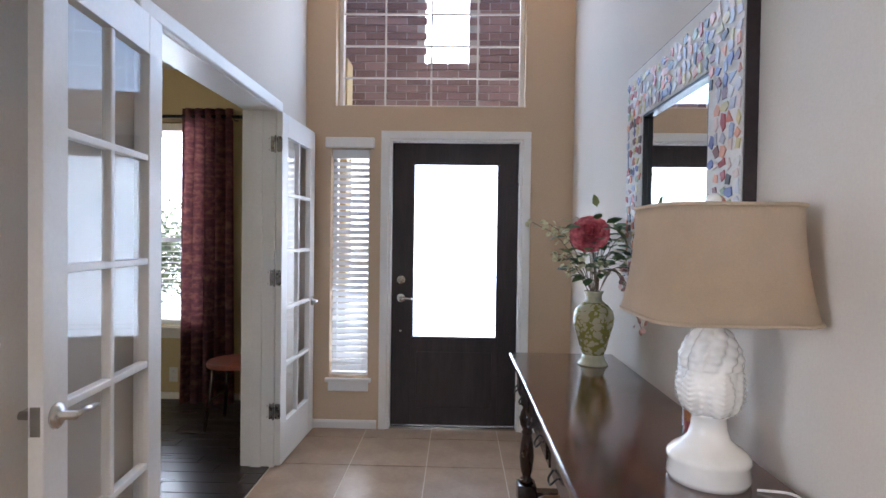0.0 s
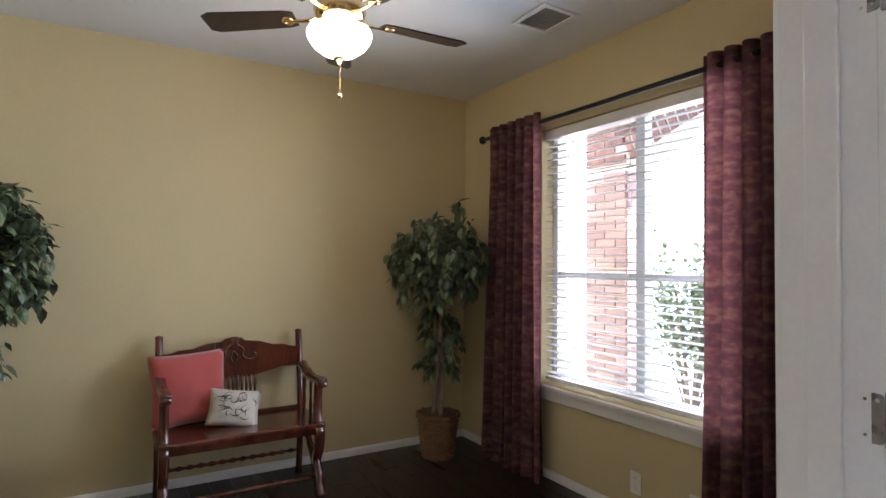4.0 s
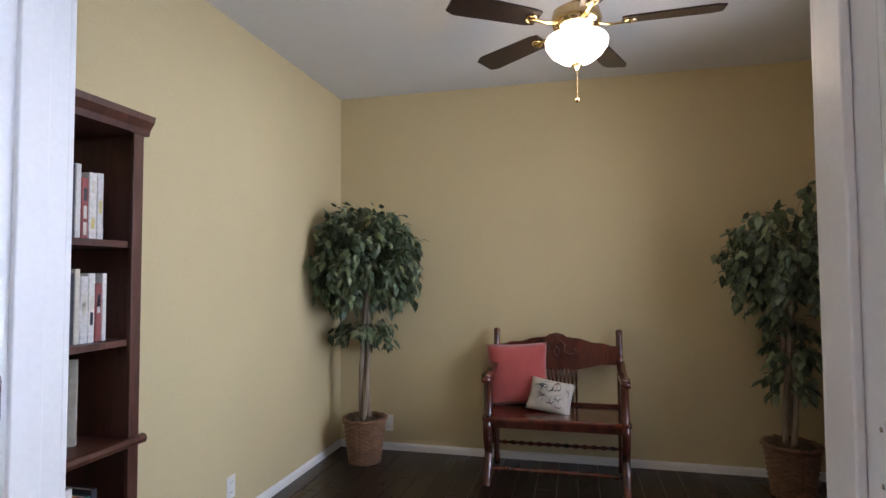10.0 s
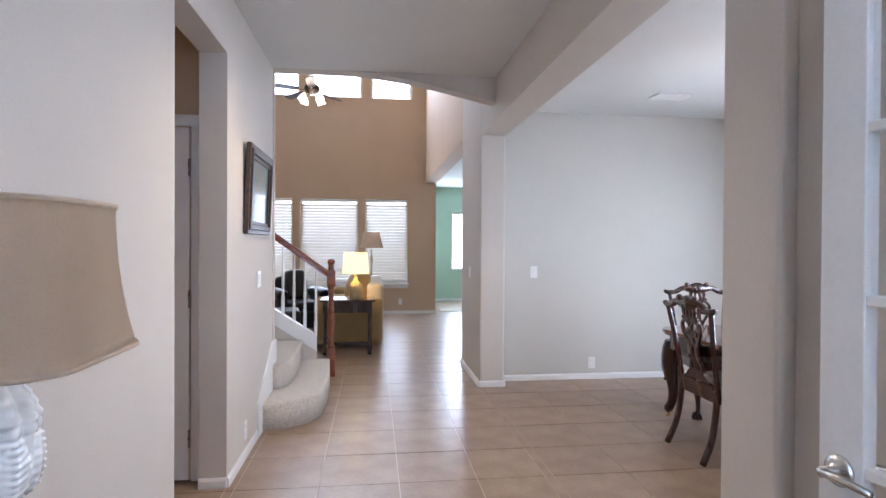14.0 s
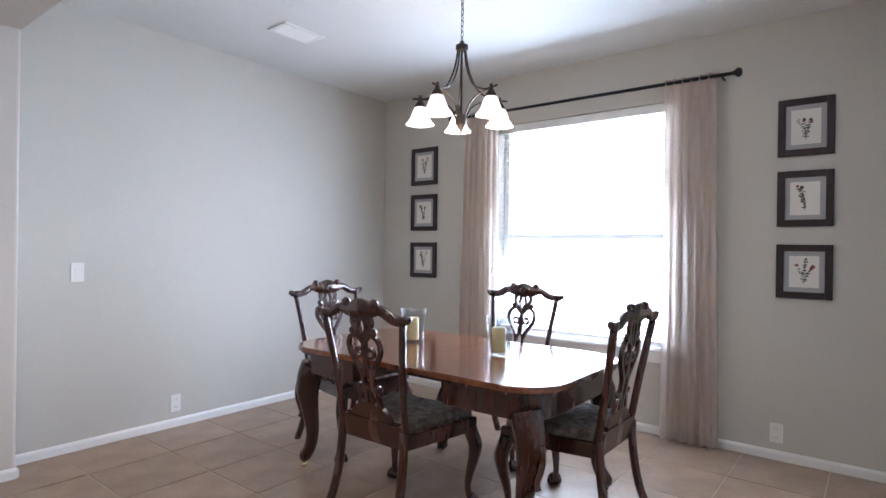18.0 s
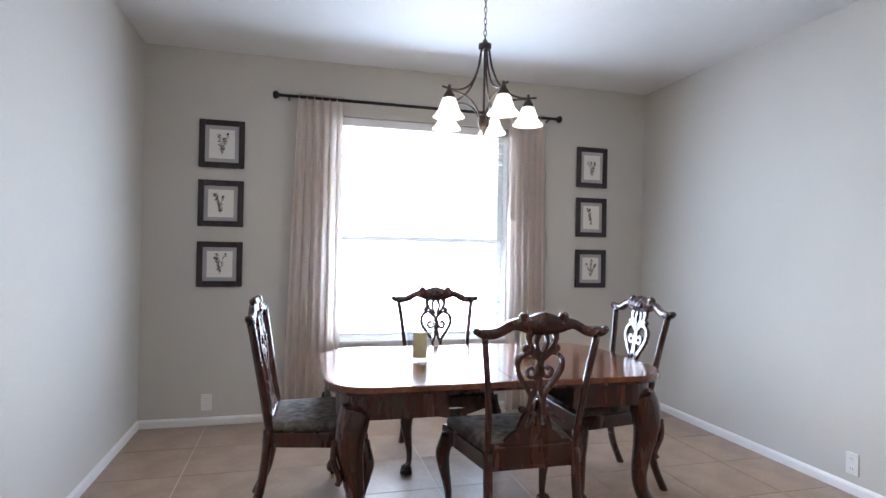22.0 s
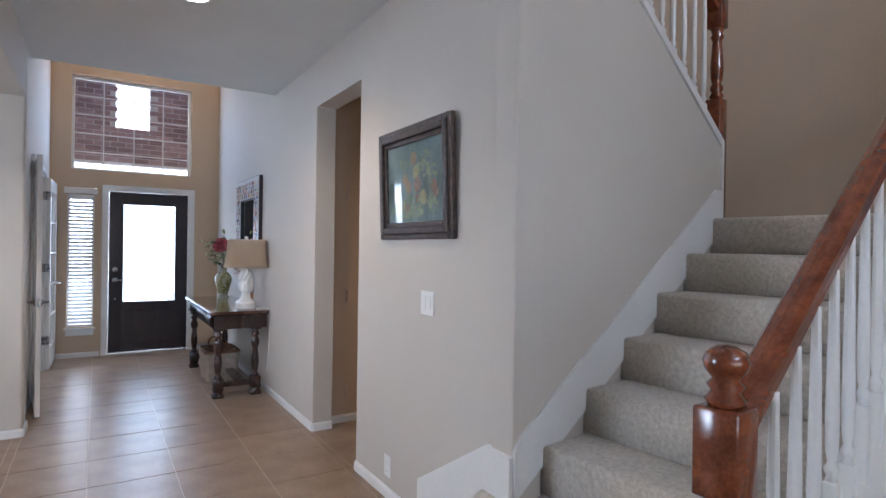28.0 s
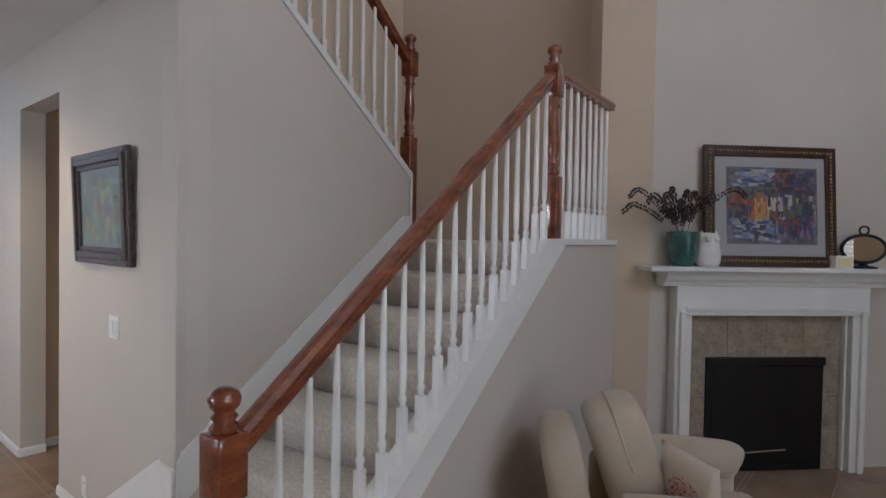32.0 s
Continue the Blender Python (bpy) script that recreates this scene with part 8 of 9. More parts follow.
part("carpet_step", step_block([(1.66, SY0), (2.6, SY0), (2.6, SY1), (HALL_E + 0.0, SY1), (HALL_E + 0.052, -0.24), (2.05, -0.26), (1.86, -0.36), (1.76, -0.54), (1.70, -0.95), (1.67, -1.4)], 0.002, z), M_CARPET, stair, "flared carpeted bottom step", True)
part("carpet_step", step_block([(1.93, SY0), (2.6, SY0), (2.6, SY1), (HALL_E - 0.004, SY1), (HALL_E + 0.015, -0.64), (2.09, -0.66), (2.02, -0.78), (1.99, -0.95), (1.95, -1.4)], z + 0.004, 2 * z), M_CARPET, stair, "carpeted winder step", True)
LZ = 8 * S_RISE
part("landing", step_block([(3.66, SY0), (4.62, SY0), (4.80, -1.60), (4.998, -1.60), (4.998, 0.216), (3.79, 0.216), (3.79, STAIR_Y + 0.13), (3.79, SY1), (3.66, SY1)], LZ - S_RISE + 0.004, LZ), M_CARPET, stair, "carpeted half landing", True)
for k in range(9):
    x1 = 3.79 - k * S_RUN
    zz = LZ + S_RISE * (k + 1)
    if x1 - S_RUN > HALL_E + 0.155:
        part("carpet_step", step_block([(x1 - S_RUN, STAIR_Y + 0.125), (x1, STAIR_Y + 0.125), (x1, 0.216), (x1 - S_RUN, 0.216)], zz - S_RISE + 0.004, zz), M_CARPET, stair, "", True)
# skirting along the wall and the cap of the knee wall
sk = [(2.137, 0.40), (2.137, 0.60), (2.16, 0.645), (3.70, 1.735), (3.764, 1.735), (3.764, 1.50), (3.60, 1.40)]
part("wall_skirt", tidy(prism(sk, STAIR_Y - 0.016, STAIR_Y - 0.001)), M_TRIM, stair, "white sloping skirt board")
lo = [(1.79, 0.272), (1.79, 0.43), (3.535, 1.60), (3.70, 1.60), (4.70, 1.60), (4.70, 1.567), (3.722, 1.567)]
part("stringer_cap", tidy(prism(lo, RAIL_Y - 0.062, RAIL_Y + 0.062)), M_TRIM, stair, "white painted cap of the knee wall")
part("stringer_face", tidy(prism([(1.79, 0.003), (1.79, 0.271), (2.30, 0.612), (2.44, 0.612), (2.0, 0.003)], RAIL_Y - 0.058, RAIL_Y - 0.051)), M_TRIM, stair, "white painted stringer foot")
part("stringer_cap", tidy(prism([(HALL_E + 0.01, 3.172), (HALL_E + 0.01, 3.21), (3.787, 2.022), (3.787, 1.40), (3.767, 1.40), (3.767, 1.986)], STAIR_Y - 0.012, STAIR_Y + 0.132)), M_TRIM, stair, "white cap of the upper flight")
part("hall_skirt", tidy(prism_x([(-0.833, 0.40), (-0.833, 0.575), (-0.68, 0.582), (-0.11, 0.235), (-0.11, 0.0), (-0.55, 0.0)], HALL_E - 0.016, HALL_E - 0.001)), M_TRIM, stair, "white skirt board round the bottom steps").matrix_local = STAIR_TURN.inverted()


def newel(x, y, z0, z1, w=0.043, foot=0.0):
    bm = bmesh.new()
    top = z1 - 0.115
    lo = z0 + (foot or (0.30 if z1 - z0 > 1.1 else 0.34))
    add_box(bm, x - w, y - w, z0, x + w, y + w, lo, 0.004)
    add_box(bm, x - w, y - w, top - 0.17, x + w, y + w, top, 0.006)
    h = top - 0.17 - lo
    add_lathe(bm, [(0.028, lo), (0.040, lo + 0.02), (0.026, lo + 0.045), (0.036, lo + 0.06), (0.036, lo + 0.075), (0.024, lo + 0.095), (0.032, lo + 0.12), (0.037, lo + 0.30 * h + 0.06), (0.028, lo + 0.75 * h), (0.026, lo + h - 0.07), (0.038, lo + h - 0.05), (0.028, lo + h - 0.03), (0.036, lo + h - 0.01), (0.036, lo + h)], 18, pose(x, y, 0))
    add_lathe(bm, [(0.030, top), (0.038, top + 0.012), (0.026, top + 0.028), (0.034, top + 0.040), (0.024, top + 0.052), (0.038, top + 0.068), (0.042, top + 0.084), (0.036, top + 0.102), (0.018, top + 0.113), (0.0, top + 0.115)], 18, pose(x, y, 0))
    return part("newel_post", tidy(bm), M_RAIL, stair, "turned cherry-stained newel post", True)


N1, N2, N3 = (1.648, RAIL_Y + 0.02), (3.655, RAIL_Y), (3.83, STAIR_Y + 0.06)
newel(*N1, 0.002, 1.215)
newel(*N2, 1.601, 2.655)
newel(*N3, 1.585, 2.975, 0.043, 0.69)


def handrail(p0, p1):
    d = Vector(p1) - Vector(p0)
    L = d.length
    q = d.to_track_quat("X", "Z").to_matrix().to_4x4()
    prof = [(-0.027, -0.028), (-0.027, -0.008), (-0.033, 0.002), (-0.032, 0.016), (-0.020, 0.030), (0.0, 0.034), (0.020, 0.030), (0.032, 0.016), (0.033, 0.002), (0.027, -0.008), (0.027, -0.028)]
    bm = prism_x(prof, 0, L)
    bmesh.ops.transform(bm, matrix=Matrix.Translation(p0) @ q, verts=bm.verts)
    return part("handrail", tidy(bm), M_RAIL, stair, "polished cherry-stained handrail", False)


def baluster_mesh(h, block):
    bm = bmesh.new()
    s = 0.0155
    add_box(bm, -s, -s, 0, s, s, block, 0.002)
    add_lathe(bm, [(0.0145, block), (0.010, block + 0.012), (0.0155, block + 0.024), (0.0155, block + 0.032), (0.009, block + 0.045), (0.0135, block + 0.07), (0.015, block + 0.14), (0.0095, h - 0.02), (0.009, h)], 10)
    me = mesh_of(tidy(bm), "baluster")
    me.materials.append(M_TRIM)
    for p in me.polygons:
        p.use_smooth = len(p.vertices) == 4 and abs(p.normal.z) < 0.9 and p.area < 0.0015
    return me


RAIL_LO = lambda x: 1.105 + 0.737 * (x - 1.76)
CAP_LO = lambda x: 0.43 + 0.6705 * (x - 1.79)
handrail((N1[0] + 0.03, N1[1], RAIL_LO(N1[0] + 0.03) + 0.01), (N2[0], RAIL_Y, RAIL_LO(N2[0])))
n = 17
for k in range(n):
    x = 1.80 + (3.545 - 1.80) * k / (n - 1)
    zb = CAP_LO(x) - 0.012
    me = baluster_mesh(RAIL_LO(x) - 0.025 - zb, 0.15 + 0.055 * (k % 2))
    o = new("baluster", me)
    o.parent = stair
    o.location = (x, RAIL_Y - 0.005, zb)
handrail((N2[0] + 0.02, RAIL_Y, 2.50), (4.66, RAIL_Y, 2.52))
me = baluster_mesh(0.875, 0.16)
for k in range(8):
    o = new("baluster", me)
    o.parent = stair
    o.location = (3.80 + 0.1115 * k, RAIL_Y, 1.601)
handrail((N3[0] - 0.03, N3[1], 2.80), (2.20, N3[1], 2.80 + 0.765 * 1.60))
for k in range(14):
    x = 3.68 - 0.109 * k
    zb = 2.022 + 0.7206 * (3.787 - x) - 0.01
    zt = 2.80 + 0.765 * (N3[0] - 0.03 - x) - 0.025
    me = baluster_mesh(zt - zb, 0.14)
    o = new("baluster", me)
    o.parent = stair
    o.location = (x, N3[1], zb)


# ---------------------------------------------------------------- fireplace
fp = thing("fireplace", "white painted fireplace surround with beige tile and black firebox", "fireplace", DIAG)
M_FTILE = material("mottled_beige_tile", (0.34, 0.27, 0.20), 0.5, vary=0.22, scale=12, fine=60, bump=0.2, rand=0.06)
M_BLACK = material("black_firebox_metal", (0.010, 0.010, 0.011), 0.35, metal=0.3, vary=0.2, bump=0.1)
C = 0.84
for s in (-1, 1):
    part("leg", box(C + s * 0.70, -0.10, 0.001, C + s * 0.585, -0.001, 1.10, 0.004), M_TRIM, fp)
    part("leg_moulding", box(C + s * 0.675, -0.125, 0.001, C + s * 0.635, -0.101, 1.13, 0.008), M_TRIM, fp)
    part("inner_moulding", box(C + s * 0.584, -0.06, 0.001, C + s * 0.565, -0.001, 1.098, 0.006), M_TRIM, fp)
part("frieze", box(C - 0.70, -0.11, 1.101, C + 0.70, -0.001, 1.30, 0.004), M_TRIM, fp)
part("frieze_moulding", box(C - 0.64, -0.126, 1.131, C + 0.64, -0.111, 1.165, 0.008), M_TRIM, fp)
cor = [(-0.001, 1.301), (-0.115, 1.301), (-0.125, 1.325), (-0.15, 1.345), (-0.165, 1.375), (-0.175, 1.40), (-0.001, 1.40)]
part("cornice", prism_x(cor, C - 0.80, C + 0.80), M_TRIM, fp, "moulded mantel cornice")
part("mantel_shelf", box(C - 0.935, -0.215, 1.401, C + 0.935, -0.001, 1.432, 0.006), M_TRIM, fp, "white mantel shelf")
tw = 0.293
for r in range(1):
    for k in range(4):
        part("tile", box(C - 0.564 + k * 0.282 + 0.002, -0.022, 0.803, C - 0.564 + (k + 1) * 0.282 - 0.002, -0.002, 1.097, 0.002), M_FTILE, fp)
for s in (-1, 1):
    for k in range(3):
        part("tile", box(C + s * 0.562, -0.022, 0.002 + k * 0.267, C + s * 0.438, -0.002, 0.266 + k * 0.267, 0.002), M_FTILE, fp)
part("tile_bed", box(C - 0.565, -0.016, 0.001, C + 0.565, -0.0008, 1.098), M_GROUT, fp)
part("firebox", box(C - 0.436, -0.028, 0.003, C + 0.436, -0.0165, 0.80, 0.003), M_BLACK, fp, "black metal firebox front")
part("firebox_hood", box(C - 0.436, -0.05, 0.745, C + 0.436, -0.0285, 0.80, 0.004), M_BLACK, fp)
part("fire_screen", box(C - 0.39, -0.031, 0.05, C + 0.39, -0.0285, 0.73), M_BLACK, fp, "dark glass fire screen")
part("base_louvre", box(C - 0.40, -0.040, 0.012, C + 0.40, -0.0285, 0.045, 0.003), M_BLACK, fp)
for k in range(1):
    part("log", tidy(tube([(C - 0.2 + 0.06 * k, -0.036, 0.13 + 0.05 * k), (C + 0.16 + 0.03 * k, -0.036, 0.15 + 0.04 * k)], 0.006, 6)), M_BARK, fp)

SH = 1.4325


def on_mantel(s, off, z=0.0, rz=0):
    return DIAG @ pose(s, -off, SH + z, 0, 0, rz)


# street painting leaning on the wall
t = thing("framed_picture", "framed street scene in a beaded gold-brown frame on the mantel", "painting", on_mantel(0.815, 0.075) @ pose(0, 0, 0, -3.5))
M_GILT = material("gold_beading", (0.36, 0.24, 0.12), 0.35, metal=0.6, vary=0.3, scale=40, bump=0.2)
M_BEAD = material("dark_brown_moulding", (0.060, 0.030, 0.018), 0.35, metal=0.1, vary=0.3, scale=20, bump=0.3)
PW, PH, PB2 = 0.48, 0.83, 0.075
for a, b, c, d in ((-PW, 0, -PW + PB2, PH), (PW - PB2, 0, PW, PH), (-PW + PB2, 0, PW - PB2, PB2), (-PW + PB2, PH - PB2, PW - PB2, PH)):
    part("frame_moulding", box(a, -0.026, b, c, 0, d, 0.006), M_BEAD, t)
bd = bmesh.new()
for k in range(36):
    x = -PW + 0.04 + (2 * PW - 0.08) * k / 35
    for z in (0.04, PH - 0.04):
        add_lathe(bd, [(0.0, -0.011), (0.009, -0.005), (0.009, 0.005), (0.0, 0.011)], 6, pose(x, -0.026, z))
for k in range(1, 30):
    z = 0.04 + (PH - 0.08) * k / 30
    for x in (-PW + 0.04, PW - 0.04):
        add_lathe(bd, [(0.0, -0.011), (0.009, -0.005), (0.009, 0.005), (0.0, 0.011)], 6, pose(x, -0.026, z))
part("beading", tidy(bd), M_GILT, t, "row of gold beads", True)
part("mount", box(-PW + PB2, -0.010, PB2, PW - PB2, -0.002, PH - PB2), M_MAT, t, "grey picture mount")
sc = part("scene_print", box(-PW + PB2 + 0.09, -0.0125, PB2 + 0.08, PW - PB2 - 0.06, -0.0105, PH - PB2 - 0.07), material("painted_scene_ground", (0.10, 0.09, 0.13), 0.5, vary=0.4, scale=12, fine=60, bump=0.1, second=(0.26, 0.24, 0.28)), t, "painted hillside street")
cols = [(0.05, 0.08, 0.20), (0.45, 0.14, 0.05), (0.55, 0.32, 0.12), (0.40, 0.42, 0.46), (0.12, 0.15, 0.10), (0.30, 0.08, 0.06), (0.20, 0.26, 0.42), (0.50, 0.46, 0.36), (0.06, 0.05, 0.07)]
inks = [material("scene_paint_%d" % k, c, 0.5, vary=0.25, scale=40, bump=0.1) for k, c in enumerate(cols)]
bms = [bmesh.new() for _ in cols]
rnd = random.Random(19)
x0, x1, z0, z1 = -PW + PB2 + 0.09, PW - PB2 - 0.06, PB2 + 0.08, PH - PB2 - 0.07
for k in range(460):
    u, v = rnd.random(), rnd.random()
    hill = 0.72 + 0.20 * u
    if v > hill and u < 0.55:
        c, w, h = rnd.choice((6, 6, 0, 3)), rnd.uniform(0.04, 0.08), rnd.uniform(0.012, 0.03)
    elif v > 0.66:
        c, w, h = rnd.choice((8, 5, 8, 0, 4)), rnd.uniform(0.03, 0.07), rnd.uniform(0.015, 0.04)
    elif v > 0.30 and 0.28 < u < 0.45:
        c, w, h = rnd.choice((1, 2, 1, 7)), rnd.uniform(0.015, 0.035), rnd.uniform(0.05, 0.11)
    elif v > 0.30 and u < 0.28:
        c, w, h = rnd.choice((5, 8, 5, 1, 4, 0)), rnd.uniform(0.02, 0.05), rnd.uniform(0.03, 0.07)
    elif v > 0.30:
        c, w, h = rnd.choice((8, 7, 4, 5, 8, 3, 0)), rnd.uniform(0.012, 0.04), rnd.uniform(0.03, 0.09)
    elif u < 0.55:
        c, w, h = rnd.choice((0, 6, 3, 8)), rnd.uniform(0.03, 0.08), rnd.uniform(0.012, 0.03)
    else:
        c, w, h = rnd.choice((0, 6, 8, 5, 0)), rnd.uniform(0.010, 0.025), rnd.uniform(0.04, 0.10)
    x, z = x0 + w + (x1 - x0 - 2 * w) * u, z0 + h + (z1 - z0 - 2 * h) * v
    bm = bms[c]
    y = -0.0127 - 0.0000045 * k
    bm.faces.new([bm.verts.new((x + w / 2 * a + rnd.uniform(-0.004, 0.004), y, z + h / 2 * b + rnd.uniform(-0.006, 0.006))) for a, b in ((-1, -1), (1, -1), (1, 1), (-1, 1))])
for bm, mt in zip(bms, inks):
    part("paint_stroke", bm, mt, sc)
p = part("picture_glass", box(-PW + PB2 - 0.002, -0.0165, PB2 - 0.002, PW - PB2 + 0.002, -0.015, PH - PB2 + 0.002), M_GLASS, t)
p.visible_shadow = False

# mantel ornaments
t = thing("branch_vase", "teal glazed vase with dark burgundy eucalyptus branches on the mantel", "vase", on_mantel(0.16, 0.12))
M_TEAL = material("teal_glaze", (0.035, 0.13, 0.12), 0.2, vary=0.3, scale=9, bump=0.08, depth=0.003, coat=0.5)
part("vase_body", tidy(lathe([(0.0, 0.0), (0.062, 0.0), (0.075, 0.02), (0.086, 0.08), (0.092, 0.15), (0.096, 0.20), (0.100, 0.225), (0.092, 0.23), (0.086, 0.20), (0.0, 0.19)], 30)), M_TEAL, t, "", True)
M_EUC = island_leaf("eucalyptus_leaves", (0.018, 0.010, 0.013), (0.030, 0.014, 0.016), (0.060, 0.014, 0.018))
tw, lf = bmesh.new(), bmesh.new()
rnd = random.Random(23)
for k in range(17):
    a = rnd.uniform(0, 6.28) if k > 3 else (3.3, 2.9, 0.15, 3.6)[k]
    r = rnd.uniform(0.08, 0.26) if k > 3 else (0.46, 0.40, 0.42, 0.34)[k]
    h = rnd.uniform(0.34, 0.56) if k > 3 else (0.40, 0.50, 0.52, 0.46)[k]
    line = catmull([(0.02 * math.cos(a), 0.02 * math.sin(a), 0.18), (0.4 * r * math.cos(a), 0.2 * r * math.sin(a), 0.18 + 0.65 * (h - 0.18)), (0.8 * r * math.cos(a), 0.3 * r * math.sin(a) - 0.05, h), (r * math.cos(a), 0.35 * r * math.sin(a) - 0.06, h - 0.05)], 11)
    add_tube(tw, line, 0.0016, 4)
    for q in range(9, len(line)):
        for s in (-1, 1):
            d = (line[q] - line[q - 1]).normalized().cross(Vector((0, 1, 0.2))).normalized() * s * rnd.uniform(0.007, 0.013)
            c = line[q] + d + Vector((0, rnd.uniform(-0.01, 0.01), 0))
            e = rnd.uniform(0.006, 0.010)
            o = [c + Vector((e * math.cos(i * 1.05), 0.004 * math.sin(i * 2.0), e * math.sin(i * 1.05))) for i in range(6)]
            lf.faces.new([lf.verts.new(v) for v in o])
part("branches", tw, M_BARK, t)
tagged(part("eucalyptus", lf, M_EUC, t, "small round dark burgundy leaves"), kind="stuff")
t = thing("owl_figurine", "white ceramic owl figurine on the mantel", "figurine", on_mantel(0.335, 0.13))
bm = lathe([(0.0, 0.0), (0.055, 0.0), (0.066, 0.03), (0.070, 0.08), (0.064, 0.125), (0.058, 0.15), (0.062, 0.175), (0.052, 0.205), (0.02, 0.215), (0.0, 0.212)], 24, None, True, (1, 0.8))
for s in (-1, 1):
    add_lathe(bm, [(0.016, 0.0), (0.008, 0.02), (0.0, 0.032)], 8, pose(s * 0.040, -0.004, 0.196))
    add_lathe(bm, [(0.0, -0.004), (0.018, 0.0), (0.012, 0.006), (0.0, 0.006)], 12, pose(s * 0.024, -0.046, 0.172, 90))
bmesh.ops.scale(bm, vec=(1.25, 1.2, 1.06), verts=bm.verts)
part("owl_body", tidy(bm), M_WHITE_CERAMIC, t, "", True)
t = thing("ornament_box", "small cream decorated box on the mantel", "box", on_mantel(1.30, 0.12))
part("box_body", box(-0.065, -0.035, 0, 0.065, 0.035, 0.085, 0.004), M_PAPER, t)
part("box_panel", box(-0.05, -0.038, 0.015, 0.05, -0.0355, 0.07, 0.001), M_WAX, t)
t = thing("oval_mirror", "small oval mirror on a dark stand on the mantel", "mirror", on_mantel(1.475, 0.11, 0, -12))
part("stand_base", tidy(lathe([(0.0, 0.0), (0.085, 0.0), (0.08, 0.012), (0.03, 0.022), (0.015, 0.04), (0.0, 0.045)], 24, None, True, (1.1, 0.7))), M_IRON, t, "", True)
bm = bmesh.new()
pts = [(0.142 * math.cos(6.2832 * i / 32), 0, 0.135 + 0.095 * math.sin(6.2832 * i / 32)) for i in range(33)]
add_tube(bm, pts, 0.012, 8)
add_tube(bm, [(0.03 * math.cos(6.2832 * i / 16), 0, 0.262 + 0.028 * math.sin(6.2832 * i / 16)) for i in range(17)], 0.007, 6)
part("oval_frame", tidy(bm), M_IRON, t, "", True)
part("oval_glass", tidy(lathe([(0.0, -0.003), (0.138, -0.003), (0.138, 0.003), (0.0, 0.003)], 32, pose(0, 0, 0.135, 90) , True, (1, 0.66))), M_MIRROR, t, "", False)


# ---------------------------------------------------------------- seating and far furniture
def soft_box(w, d, h, r, m=None):
    bm = box(-w / 2, -d / 2, 0, w / 2, d / 2, h)
    bmesh.ops.bevel(bm, geom=bm.edges[:], offset=r, segments=4, profile=0.5, affect="EDGES")
    if m is not None:
        bmesh.ops.transform(bm, matrix=m, verts=bm.verts)
    return bm


def puffed(ring, depth, soft, m):
    """A stuffed slab: an outline in x and z, swelling to its full size half way through its depth."""
    bm = bmesh.new()
    line = catmull([(x, 0, z) for x, z in ring] + [(ring[0][0], 0, ring[0][1])], 4)[:-1]
    c = sum(line, Vector()) / len(line)
    rows = []
    for k in range(11):
        a = math.pi * k / 10
        f = 1 - soft * (1 - math.sin(a) ** 0.6)
        rows.append([bm.verts.new(m @ Vector((c.x + (p.x - c.x) * f, -depth / 2 * math.cos(a) * (1 if 0 < k < 10 else 0.99), c.z + (p.z - c.z) * f))) for p in line])
    for p, q in zip(rows, rows[1:]):
        for i in range(len(line)):
            j = (i + 1) % len(line)
            bm.faces.new((p[i], p[j], q[j], q[i]))
    for r in (rows[0], rows[-1]):
        v = bm.verts.new(sum((p.co for p in r), Vector()) / len(r))
        for i in range(len(r)):
            bm.faces.new((v, r[i], r[(i + 1) % len(r)]))
    return tidy(bm)


def armchair(m, label, mat, name="armchair"):
    """A rounded armchair that faces +y."""
    t = thing(name, label, "armchair", m)
    part("base", soft_box(0.70, 0.74, 0.26, 0.04, pose(0, 0, 0.05)), mat, t, "", True)
    part("seat_cushion", soft_box(0.52, 0.62, 0.16, 0.05, pose(0, 0.08, 0.31)), mat, t, "", True)
    back = [(-0.33, 0.10), (0, 0.08), (0.33, 0.10), (0.36, 0.50), (0.32, 0.74), (0.18, 0.82), (-0.18, 0.82), (-0.32, 0.74), (-0.36, 0.50)]
    part("backrest", puffed(back, 0.16, 0.22, pose(0.01, -0.36, 0.02, 11) @ Matrix.Diagonal((0.78, 1, 1, 1))), mat, t, "padded slanting back", True)
    ring = [(-0.25, 0.0), (0, -0.01), (0.25, 0.0), (0.28, 0.24), (0.25, 0.44), (0.14, 0.50), (-0.14, 0.50), (-0.25, 0.44), (-0.28, 0.24)]
    lean = pose(-0.02, -0.14, 0.45, 19) @ Matrix.Diagonal((0.64, 1, 1, 1))
    cu = part("back_cushion", puffed(ring, 0.24, 0.30, lean), mat, t, "plump loose back cushion", True)
    part("piping", tidy(tube(catmull([(x * 1.004, 0.0, z + 0.002) for x, z in ring[3:] + ring[:1]], 5), 0.006, 6, lean)), mat, cu, "", True)
    for s in (-1, 1):
        bm = tube(catmull([(s * 0.33, -0.28, 0.57), (s * 0.34, 0.0, 0.575), (s * 0.34, 0.28, 0.565), (s * 0.34, 0.33, 0.55)], 4), [0.095] * 12 + [0.085], 14)
        add_box(bm, s * 0.34 - 0.07, -0.32, 0.06, s * 0.34 + 0.07, 0.33, 0.56, 0.03)
        part("arm", tidy(bm), mat, t, "rolled padded arm", True)
        for y in (-0.3, 0.3):
            part("foot", tidy(lathe([(0.0, 0.0), (0.018, 0.0), (0.026, 0.05), (0.0, 0.05)], 10, pose(s * 0.28, y, 0))), M_CONSOLE, t)
    return t


